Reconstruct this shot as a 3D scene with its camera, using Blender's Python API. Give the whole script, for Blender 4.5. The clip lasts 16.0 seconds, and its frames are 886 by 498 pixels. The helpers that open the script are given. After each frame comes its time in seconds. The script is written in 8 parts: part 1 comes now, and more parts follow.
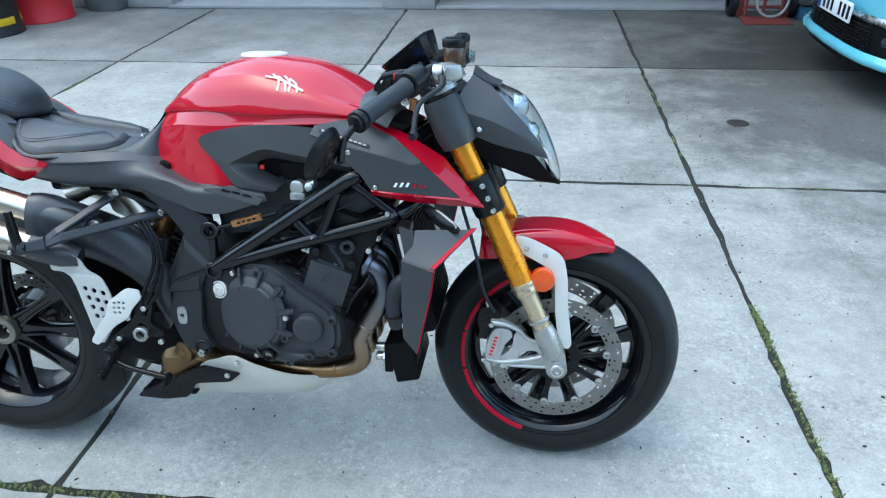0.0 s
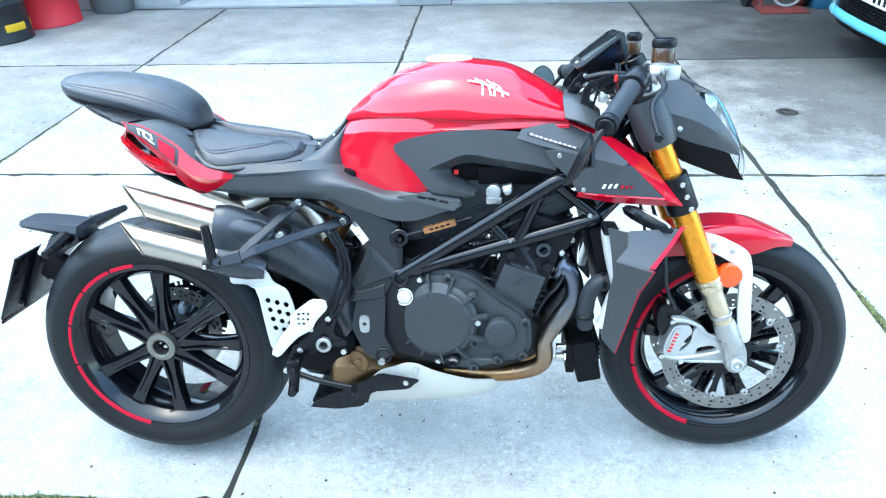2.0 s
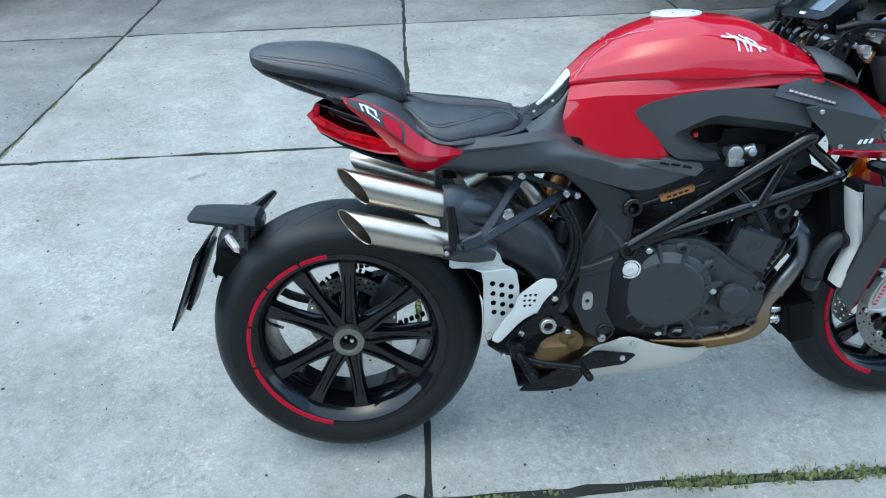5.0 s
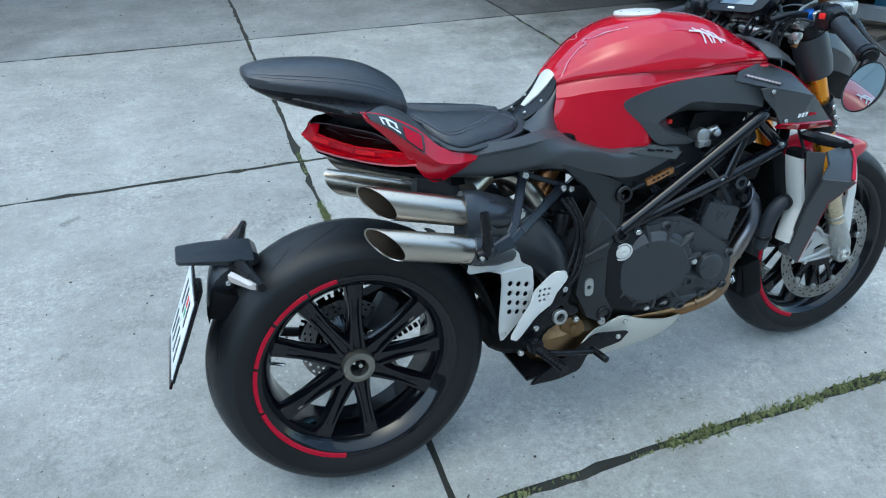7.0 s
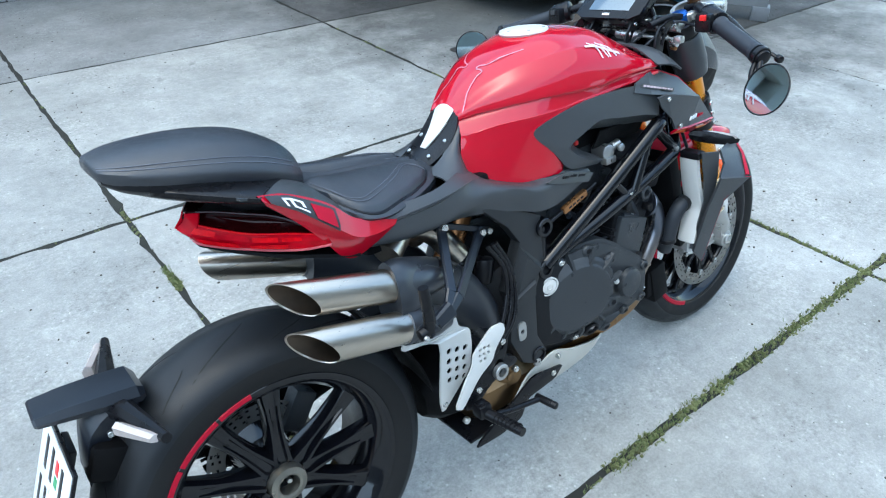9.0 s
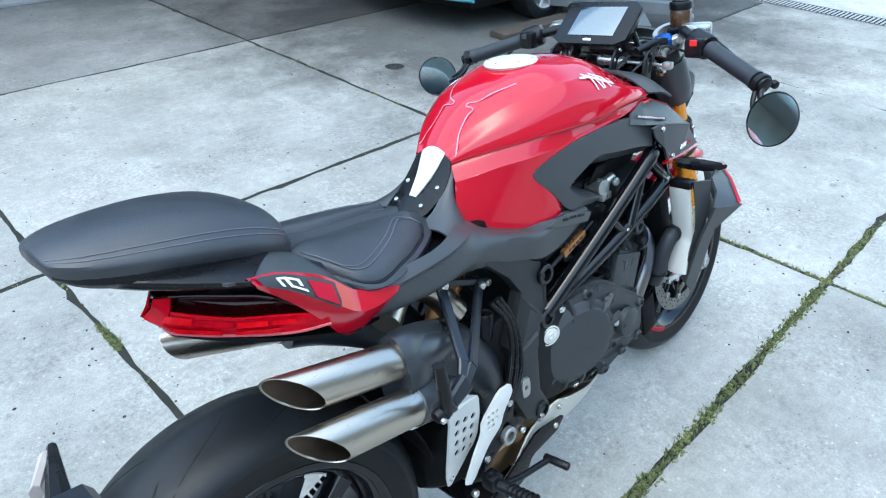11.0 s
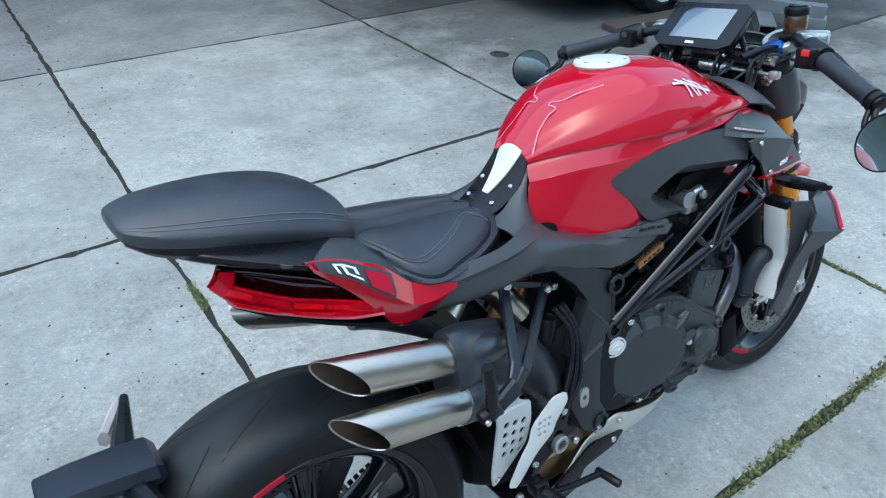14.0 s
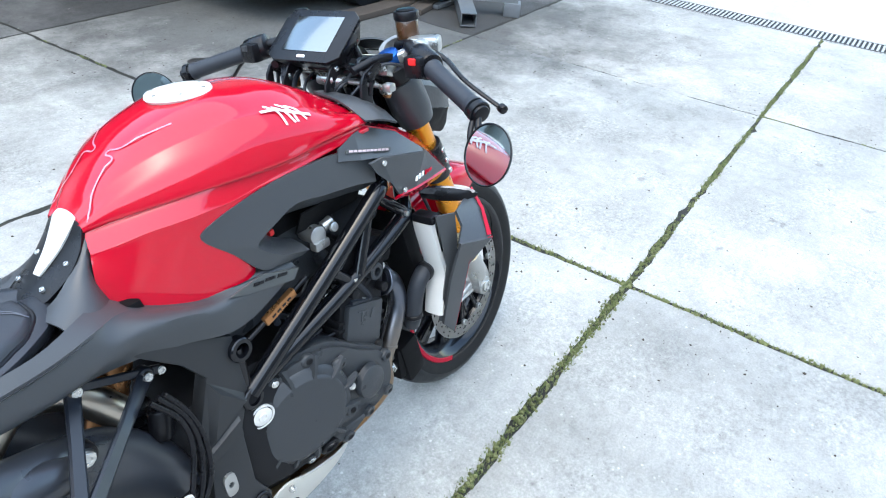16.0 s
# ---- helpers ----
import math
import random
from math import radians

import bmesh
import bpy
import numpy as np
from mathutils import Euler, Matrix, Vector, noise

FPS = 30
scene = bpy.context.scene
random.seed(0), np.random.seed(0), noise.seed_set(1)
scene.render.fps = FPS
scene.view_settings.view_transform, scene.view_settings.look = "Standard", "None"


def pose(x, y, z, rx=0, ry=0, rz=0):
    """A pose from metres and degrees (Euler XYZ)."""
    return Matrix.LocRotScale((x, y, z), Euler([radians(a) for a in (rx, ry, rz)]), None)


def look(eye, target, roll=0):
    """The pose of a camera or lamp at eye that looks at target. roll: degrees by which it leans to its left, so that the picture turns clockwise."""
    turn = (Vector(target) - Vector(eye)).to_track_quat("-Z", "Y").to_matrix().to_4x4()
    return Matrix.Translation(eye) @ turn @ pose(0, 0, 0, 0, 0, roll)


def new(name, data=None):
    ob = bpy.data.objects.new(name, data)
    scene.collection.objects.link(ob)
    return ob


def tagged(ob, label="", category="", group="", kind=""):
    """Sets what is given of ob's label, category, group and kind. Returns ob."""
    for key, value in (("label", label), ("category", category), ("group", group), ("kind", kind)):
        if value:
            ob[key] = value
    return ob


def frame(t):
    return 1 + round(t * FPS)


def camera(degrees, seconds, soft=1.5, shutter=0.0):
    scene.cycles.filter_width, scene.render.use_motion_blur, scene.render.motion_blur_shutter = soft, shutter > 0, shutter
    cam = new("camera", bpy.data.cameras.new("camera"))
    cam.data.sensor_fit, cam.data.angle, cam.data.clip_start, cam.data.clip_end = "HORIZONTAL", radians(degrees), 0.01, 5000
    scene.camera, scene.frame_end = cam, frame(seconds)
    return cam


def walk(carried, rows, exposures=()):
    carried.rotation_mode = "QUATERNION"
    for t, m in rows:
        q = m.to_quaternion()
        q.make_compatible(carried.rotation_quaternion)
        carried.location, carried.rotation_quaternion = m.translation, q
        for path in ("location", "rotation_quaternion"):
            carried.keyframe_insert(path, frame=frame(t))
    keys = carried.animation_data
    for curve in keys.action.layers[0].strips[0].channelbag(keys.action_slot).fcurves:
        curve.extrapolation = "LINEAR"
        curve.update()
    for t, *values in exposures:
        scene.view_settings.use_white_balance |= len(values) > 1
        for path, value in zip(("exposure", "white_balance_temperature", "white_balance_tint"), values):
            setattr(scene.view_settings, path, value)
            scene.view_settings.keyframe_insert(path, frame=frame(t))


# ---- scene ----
cam = camera(66.1, 16.0, soft=1.15)
PATH = [
    (0, (0.157, 0.284, 1.397), (-0.056, 1.984, 0.366), -1.3),
    (0.5, (0.033, 0.317, 1.416), (-0.142, 2.021, 0.382), -1.5),
    (1, (-0.058, 0.325, 1.422), (-0.231, 2.028, 0.389), -1.7),
    (1.5, (-0.189, 0.293, 1.427), (-0.356, 1.997, 0.394), -1.7),
    (2, (-0.325, 0.253, 1.423), (-0.46, 1.952, 0.376), -1.9),
    (2.5, (-0.434, 0.24, 1.411), (-0.535, 1.932, 0.35), -1.9),
    (3, (-0.54, 0.283, 1.396), (-0.639, 1.967, 0.322), -1.8),
    (3.5, (-0.657, 0.351, 1.395), (-0.772, 2.025, 0.306), -2.1),
    (4, (-0.736, 0.376, 1.395), (-0.854, 2.044, 0.299), -2.5),
    (4.5, (-0.864, 0.358, 1.4), (-0.922, 2.019, 0.287), -1.8),
    (4.7, (-0.91, 0.346, 1.413), (-0.912, 1.987, 0.271), -1.8),
    (6.8, (-1.341, 0.42, 1.396), (-0.833, 2.001, 0.281), 0.5),
    (7, (-1.38, 0.44, 1.405), (-0.781, 1.985, 0.284), 1.0),
    (7.5, (-1.469, 0.474, 1.412), (-0.637, 1.914, 0.3), 0.5),
    (8, (-1.488, 0.538, 1.402), (-0.559, 1.911, 0.284), 0.8),
    (8.5, (-1.463, 0.655, 1.4), (-0.463, 1.972, 0.275), 0.9),
    (9, (-1.431, 0.74, 1.414), (-0.397, 2.028, 0.287), 0.8),
    (9.2, (-1.418, 0.752, 1.43), (-0.382, 2.037, 0.299), 0.7),
    (11.3, (-1.423, 0.978, 1.409), (-0.21, 2.121, 0.303), 1.9),
    (11.5, (-1.425, 0.994, 1.415), (-0.292, 2.192, 0.283), 1.8),
    (12, (-1.452, 1.01, 1.414), (-0.503, 2.353, 0.276), 0.8),
    (12.5, (-1.464, 1.017, 1.411), (-0.635, 2.431, 0.266), 0.2),
    (13, (-1.435, 1.0, 1.412), (-0.626, 2.426, 0.267), 0.0),
    (13.5, (-1.396, 0.971, 1.417), (-0.573, 2.388, 0.27), -0.1),
    (14, (-1.375, 0.93, 1.421), (-0.394, 2.244, 0.275), 2.0),
    (14.5, (-1.37, 0.899, 1.432), (-0.176, 2.035, 0.3), 3.6),
    (15, (-1.326, 0.88, 1.427), (0.017, 1.841, 0.299), 4.8),
    (15.5, (-1.198, 0.876, 1.415), (0.199, 1.751, 0.282), 5.0),
    (16, (-1.024, 0.871, 1.419), (0.378, 1.737, 0.285), 5.0),
]
EXPOSURES = [(0, 1.91, 6160, -6), (0.5, 2.29, 6160, -6), (1, 2.66, 6110, -6), (1.5, 2.88, 5940, -6), (2, 2.92, 5920, -6), (3, 2.72, 5960, -6), (3.5, 2.45, 6060, -6), (4.5, 1.93, 6240, -6), (7, 1.54, 6110, -6), (8, 1.48, 6140, -5), (9, 1.97, 6230, -3), (11.5, 2.07, 6230, -4), (12, 1.64, 6100, -5), (12.5, 1.71, 6090, -5), (13, 1.9, 6150, -5), (13.5, 1.75, 6120, -5), (14, 1.63, 6150, -4), (14.5, 1.9, 6220, -2), (15, 2.41, 6430, 0), (15.5, 2.68, 6555, 1), (16, 2.38, 6680, 2)]
walk(cam, [(t, look(eye, target, roll)) for t, eye, target, roll in PATH], EXPOSURES)

# world: a dull evening sky, light without hard shadows
world = bpy.data.worlds.new("sky")
scene.world = world
world.use_nodes = True
wn = world.node_tree.nodes
sky = wn.new("ShaderNodeTexSky")
sky.sky_type = "NISHITA"
sky.sun_disc = False
sky.sun_elevation = radians(72)
sky.sun_rotation = radians(262)
sky.dust_density = 1.6
sky.ozone_density = 1.0
wn["Background"].inputs["Strength"].default_value = 0.15
world.node_tree.links.new(sky.outputs["Color"], wn["Background"].inputs["Color"])
sun = new("sun", bpy.data.lights.new("sun", "SUN"))
sun.data.energy = 0.55
sun.data.angle = radians(120)
sun.data.color = (0.92, 0.97, 1.0)
sun.matrix_world = look((0, 0, 9), (2.9, 0.41, 0))
# ---------------------------------------------------------------- materials
def material(name, color, rough=0.5, metal=0.0, coat=0.0, var=0.12, scale=30.0, bump=0.0, bump_scale=200.0, spec=0.5,
             rough_var=0.1, trans=0.0, ior=1.45, per_piece=0.0, coat_ior=1.5, stretch=(1, 1, 1)):
    """A surface with a grain, a broad variation, fine relief and uneven gloss."""
    m = bpy.data.materials.new(name)
    m.use_nodes = True
    n, l = m.node_tree.nodes, m.node_tree.links
    b = n["Principled BSDF"]
    b.inputs["Metallic"].default_value = metal
    b.inputs["Coat Weight"].default_value = coat
    b.inputs["Coat Roughness"].default_value = 0.025
    b.inputs["Coat IOR"].default_value = coat_ior
    b.inputs["Specular IOR Level"].default_value = spec
    b.inputs["Transmission Weight"].default_value = trans
    b.inputs["IOR"].default_value = ior
    co = n.new("ShaderNodeTexCoord")
    mp = n.new("ShaderNodeMapping")
    mp.inputs["Scale"].default_value = stretch
    l.new(co.outputs["Object"], mp.inputs["Vector"])
    big = n.new("ShaderNodeTexNoise")
    big.inputs["Scale"].default_value = scale * 0.2
    big.inputs["Detail"].default_value = 3
    fine = n.new("ShaderNodeTexNoise")
    fine.inputs["Scale"].default_value = scale
    fine.inputs["Detail"].default_value = 6
    for t in (big, fine):
        l.new(mp.outputs["Vector"], t.inputs["Vector"])
    mix = n.new("ShaderNodeMath")
    mix.operation = "ADD"
    l.new(big.outputs["Fac"], mix.inputs[0])
    l.new(fine.outputs["Fac"], mix.inputs[1])
    ramp = n.new("ShaderNodeMapRange")
    ramp.inputs["From Min"].default_value = 0.6
    ramp.inputs["From Max"].default_value = 1.4
    ramp.inputs["To Min"].default_value = 1 - var
    ramp.inputs["To Max"].default_value = 1 + var
    l.new(mix.outputs[0], ramp.inputs["Value"])
    value = ramp.outputs["Result"]
    if per_piece:
        oi = n.new("ShaderNodeObjectInfo")
        pr = n.new("ShaderNodeMapRange")
        pr.inputs["To Min"].default_value = 1 - per_piece
        pr.inputs["To Max"].default_value = 1 + per_piece
        l.new(oi.outputs["Random"], pr.inputs["Value"])
        mu = n.new("ShaderNodeMath")
        mu.operation = "MULTIPLY"
        l.new(value, mu.inputs[0])
        l.new(pr.outputs["Result"], mu.inputs[1])
        value = mu.outputs[0]
    col = n.new("ShaderNodeVectorMath")
    col.operation = "SCALE"
    col.inputs[0].default_value = color
    l.new(value, col.inputs["Scale"])
    l.new(col.outputs["Vector"], b.inputs["Base Color"])
    rr = n.new("ShaderNodeMapRange")
    rr.inputs["From Min"].default_value = 0.3
    rr.inputs["From Max"].default_value = 0.7
    rr.inputs["To Min"].default_value = max(0.02, rough - rough_var)
    rr.inputs["To Max"].default_value = min(1, rough + rough_var)
    l.new(fine.outputs["Fac"], rr.inputs["Value"])
    l.new(rr.outputs["Result"], b.inputs["Roughness"])
    if bump:
        bt = n.new("ShaderNodeTexNoise")
        bt.inputs["Scale"].default_value = bump_scale
        bt.inputs["Detail"].default_value = 3
        l.new(mp.outputs["Vector"], bt.inputs["Vector"])
        bu = n.new("ShaderNodeBump")
        bu.inputs["Strength"].default_value = bump
        bu.inputs["Distance"].default_value = 0.002
        l.new(bt.outputs["Fac"], bu.inputs["Height"])
        l.new(bu.outputs["Normal"], b.inputs["Normal"])
    return m


RED = material("red paint", (0.43, 0.0005, 0.015), 0.45, 0.0, 1.0, 0.05, 8, rough_var=0.03, spec=0.02, coat_ior=1.57)
RED.node_tree.nodes["Principled BSDF"].inputs["Coat Roughness"].default_value = 0.04
RED_DECAL = material("red film", (0.40, 0.004, 0.024), 0.4, var=0.08, spec=0.2)
GREY = material("matt dark grey plastic", (0.0415, 0.0445, 0.048), 0.37, spec=0.58, var=0.08, scale=12, bump=0.12, bump_scale=900, rough_var=0.05)
PLAQUE = material("grey plaque", (0.085, 0.09, 0.09), 0.45, 0.3, var=0.08)
BLACK = material("satin black", (0.0055, 0.0055, 0.0068), 0.30, spec=0.32, var=0.15, rough_var=0.08)
GLOSS = material("gloss black", (0.0035, 0.0038, 0.0055), 0.10, spec=0.52, var=0.1, rough_var=0.05)
MATT = material("matt black", (0.004, 0.004, 0.0045), 0.6, spec=0.14, var=0.25, scale=20, bump=0.1)
RUBBER = material("tyre rubber", (0.0105, 0.0120, 0.0142), 0.46, spec=0.36, var=0.22, scale=25, bump=0.15, bump_scale=500, rough_var=0.08)
WALLRUB = material("dusty tyre side", (0.0132, 0.0130, 0.0130), 0.62, spec=0.22, var=0.25, scale=18, bump=0.12, bump_scale=400)
GROOVE = material("tyre groove", (0.003, 0.003, 0.003), 0.8, var=0.1)
HOSE = material("rubber hose", (0.019, 0.022, 0.028), 0.5, var=0.15)
SEAT = material("seat leather", (0.0190, 0.0214, 0.0268), 0.40, spec=0.85, var=0.15, scale=40, bump=0.35, bump_scale=700)
STITCH = material("grey thread", (0.10, 0.108, 0.13), 0.8, var=0.2)
GOLD = material("gold anodised fork", (0.78, 0.30, 0.018), 0.27, 0.75, 0.3, 0.06, 20, rough_var=0.05)
LEG = material("champagne fork leg", (0.62, 0.52, 0.36), 0.3, 0.85, var=0.08)
BRONZE = material("bronze damper", (0.40, 0.185, 0.075), 0.32, 0.8, var=0.2, scale=40)
ALU = material("silver aluminium", (0.45, 0.45, 0.435), 0.34, 0.85, var=0.1, scale=40, bump=0.08)
WHITE_ALU = material("pale silver paint", (0.64, 0.625, 0.59), 0.42, 0.15, 0.2, 0.05, 15)
NUT = material("dull axle nut alloy", (0.26, 0.245, 0.21), 0.36, 0.9, var=0.15)
PAN = material("champagne silver paint", (0.62, 0.595, 0.53), 0.42, 0.2, 0.2, 0.07, 15)
STEEL = material("bolt steel", (0.62, 0.62, 0.60), 0.25, 1.0, var=0.12)
BRUSHED = material("brushed exhaust steel", (0.50, 0.45, 0.385), 0.30, 1.0, var=0.06, scale=60, stretch=(0.1, 3, 3), rough_var=0.03)
INSIDE = material("sooty pipe inside", (0.10, 0.075, 0.055), 0.5, 0.8, var=0.4, scale=30)
HEADER = material("heat tinted header", (0.25, 0.205, 0.175), 0.34, 1.0, var=0.35, scale=14)
def heat_tint(m, low, mid, high, z0, z1, z2):
    """Colours drawn by heat along the pipes, from the hot low bend to the cooler ports."""
    n, l = m.node_tree.nodes, m.node_tree.links
    co = n.new("ShaderNodeTexCoord")
    sep = n.new("ShaderNodeSeparateXYZ")
    l.new(co.outputs["Object"], sep.inputs[0])
    ns = n.new("ShaderNodeTexNoise")
    ns.inputs["Scale"].default_value = 14
    l.new(co.outputs["Object"], ns.inputs["Vector"])
    ad = n.new("ShaderNodeMath")
    ad.operation = "MULTIPLY_ADD"
    ad.inputs[1].default_value = 0.10
    l.new(ns.outputs["Fac"], ad.inputs[0])
    l.new(sep.outputs["Z"], ad.inputs[2])
    ramp = n.new("ShaderNodeValToRGB")
    ramp.color_ramp.elements.remove(ramp.color_ramp.elements[0])
    for k, (z, c) in enumerate(((z0, low), (z1, mid), (z2, high))):
        e = ramp.color_ramp.elements[0] if k == 0 else ramp.color_ramp.elements.new(z)
        e.position, e.color = z, (*c, 1)
    l.new(ad.outputs[0], ramp.inputs["Fac"])
    l.new(ramp.outputs["Color"], n["Principled BSDF"].inputs["Base Color"])


heat_tint(HEADER, (0.30, 0.17, 0.075), (0.30, 0.25, 0.20), (0.15, 0.165, 0.20), 0.32, 0.44, 0.56)
CAT = material("browned collector", (0.21, 0.135, 0.070), 0.38, 1.0, var=0.45, scale=14)
ENGINE = material("dark engine cover", (0.0275, 0.0305, 0.0340), 0.36, 0.0, spec=0.55, var=0.12, scale=30, bump=0.3, bump_scale=600)
PIVOT = material("satin charcoal coating", (0.0180, 0.0192, 0.0208), 0.40, spec=0.45, var=0.1, scale=14, bump=0.1, bump_scale=700)
ENGINE2 = material("black engine casting", (0.007, 0.007, 0.008), 0.5, 0.0, spec=0.25, var=0.2, scale=30, bump=0.3, bump_scale=500)
CAL_ALU = material("cast pale alloy", (0.50, 0.50, 0.485), 0.42, 0.55, 0.1, 0.1, 40, bump=0.12, bump_scale=500)
DISC = material("brake disc steel", (0.46, 0.45, 0.43), 0.34, 0.9, var=0.1, scale=60)
LENS_RED = material("red lamp lens", (0.44, 0.0008, 0.010), 0.10, 0, 0.0, 0.4, 60, spec=0.10)
LENS_DARK = material("smoked red lamp lens", (0.016, 0.001, 0.0015), 0.08, 0, 0.2, 0.3, 60, spec=0.15)
LENS_DEEP = material("red lamp reflector", (0.62, 0.001, 0.008), 0.2, 0.0, 0.0, 0.35, 90, spec=0.12)
LENS_PALE = material("pale pink lamp edge", (0.55, 0.10, 0.12), 0.15, 0, 0.6, 0.2, 40)
ORANGE = material("orange reflector", (0.72, 0.085, 0.008), 0.22, 0, 0.6, 0.15, 300, bump=0.3, bump_scale=700)
CLEAR = material("clear lamp glass", (0.92, 0.94, 0.95), 0.03, 0, 0, 0.02, 10, trans=1.0, rough_var=0.01)
SMOKE = material("clear indicator lens", (0.62, 0.55, 0.52), 0.12, 0, 0.5, 0.1, 200, trans=0.3)
AMBER = material("brown fluid cup", (0.060, 0.028, 0.012), 0.2, 0, 0.4, 0.3, 30, trans=0.1)
MIRROR = material("tinted mirror glass", (0.44, 0.54, 0.56), 0.03, 1.0, var=0.02, rough_var=0.01)
SCREEN = material("display glass", (0.27, 0.28, 0.275), 0.12, 1.0, 0.2, 0.05, 5, rough_var=0.03)
WHITE = material("white print", (0.78, 0.79, 0.80), 0.4, var=0.03)
BADGE = material("pale badge print", (0.62, 0.50, 0.53), 0.4, var=0.05)
LINE = material("silver red pinstripe", (0.60, 0.24, 0.30), 0.3, 0.3, var=0.05)
BLUE_ANO = material("blue anodised cap", (0.02, 0.12, 0.45), 0.3, 0.8)
RED_SWITCH = material("red switch", (0.72, 0.02, 0.02), 0.4)
PLATE_WHITE = material("reflective plate", (0.74, 0.77, 0.80), 0.35, var=0.04)
HANGER = material("blue-black satin coat", (0.010, 0.0125, 0.018), 0.33, spec=0.6, var=0.1, rough_var=0.05)
CAN_GREY = material("satin dark grey coating", (0.023, 0.026, 0.032), 0.34, spec=0.8, var=0.12, scale=10)
GREEN_FLAG = material("plate green", (0.05, 0.30, 0.12), 0.4)
def concrete(name, base, stain=0.5):
    """Old cast concrete: broad stains, cloudy tone, aggregate specks, pits."""
    m = bpy.data.materials.new(name)
    m.use_nodes = True
    n, l = m.node_tree.nodes, m.node_tree.links
    b = n["Principled BSDF"]
    geo = n.new("ShaderNodeNewGeometry")
    P = geo.outputs["Position"]

    def noise_tex(scale, detail=4, rough=0.55):
        t = n.new("ShaderNodeTexNoise")
        t.inputs["Scale"].default_value = scale
        t.inputs["Detail"].default_value = detail
        t.inputs["Roughness"].default_value = rough
        l.new(P, t.inputs["Vector"])
        return t.outputs["Fac"]

    def remap(v, a, b_, c, d):
        r = n.new("ShaderNodeMapRange")
        for k, q in zip(("From Min", "From Max", "To Min", "To Max"), (a, b_, c, d)):
            r.inputs[k].default_value = q
        l.new(v, r.inputs["Value"])
        return r.outputs["Result"]

    def mul(a, c):
        k = n.new("ShaderNodeMath")
        k.operation = "MULTIPLY"
        l.new(a, k.inputs[0])
        l.new(c, k.inputs[1])
        return k.outputs[0]
    v = remap(noise_tex(0.7, 3), 0.35, 0.68, 0.90, 1.07)
    v = mul(v, remap(noise_tex(3.2, 5, 0.6), 0.3, 0.7, 0.80, 1.13))
    v = mul(v, remap(noise_tex(22, 6, 0.8), 0.3, 0.7, 0.79, 1.15))
    v = mul(v, remap(noise_tex(140, 3, 0.75), 0.3, 0.7, 0.82, 1.14))
    coarse = remap(noise_tex(60, 3, 0.7), 0.32, 0.68, 0.74, 1.18)
    patchy = remap(noise_tex(2.6, 3), 0.42, 0.60, 0.0, 1.0)
    blend = n.new("ShaderNodeMix")
    l.new(patchy, blend.inputs[0])
    blend.inputs[2].default_value = 1.0
    l.new(coarse, blend.inputs[3])
    v = mul(v, blend.outputs[0])
    vo = n.new("ShaderNodeTexVoronoi")
    vo.inputs["Scale"].default_value = 48
    l.new(P, vo.inputs["Vector"])
    # scattered dark specks and small pale stones
    specks = remap(vo.outputs["Distance"], 0.09, 0.16, 0.52, 1.0)
    gate = remap(noise_tex(7, 3, 0.7), 0.54, 0.64, 1.0, 0.0)
    keep = n.new("ShaderNodeMath")
    keep.operation = "MAXIMUM"
    l.new(specks, keep.inputs[0])
    l.new(gate, keep.inputs[1])
    v = mul(v, keep.outputs[0])
    stones = n.new("ShaderNodeTexVoronoi")
    stones.inputs["Scale"].default_value = 26
    l.new(P, stones.inputs["Vector"])
    v = mul(v, remap(stones.outputs["Distance"], 0.07, 0.12, 1.40, 1.0))
    v = mul(v, remap(noise_tex(1.5, 7, 0.7), 0.35, 0.65, 0.88, 1.09))
    spots = remap(noise_tex(6.5, 4, 0.6), 0.66, 0.72, 1.0, 0.66)
    v = mul(v, spots)
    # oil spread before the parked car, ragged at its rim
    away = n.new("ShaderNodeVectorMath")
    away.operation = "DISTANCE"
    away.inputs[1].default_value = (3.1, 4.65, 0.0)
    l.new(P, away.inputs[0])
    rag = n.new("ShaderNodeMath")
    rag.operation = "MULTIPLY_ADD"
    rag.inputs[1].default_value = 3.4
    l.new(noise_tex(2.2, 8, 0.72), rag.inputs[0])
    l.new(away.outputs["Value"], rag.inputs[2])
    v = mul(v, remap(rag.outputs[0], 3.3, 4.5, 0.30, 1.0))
    oil = remap(noise_tex(0.42, 5, 0.6), 0.50, 0.72, 1.0, 1 - stain)
    v = mul(v, oil)
    oi = n.new("ShaderNodeObjectInfo")
    v = mul(v, remap(oi.outputs["Random"], 0, 1, 0.93, 1.05))
    col = n.new("ShaderNodeVectorMath")
    col.operation = "SCALE"
    col.inputs[0].default_value = base
    l.new(v, col.inputs["Scale"])
    l.new(col.outputs["Vector"], b.inputs["Base Color"])
    b.inputs["Roughness"].default_value = 0.82
    bu = n.new("ShaderNodeBump")
    bu.inputs["Strength"].default_value = 0.6
    bu.inputs["Distance"].default_value = 0.004
    l.new(noise_tex(130, 5, 0.7), bu.inputs["Height"])
    l.new(bu.outputs["Normal"], b.inputs["Normal"])
    return m


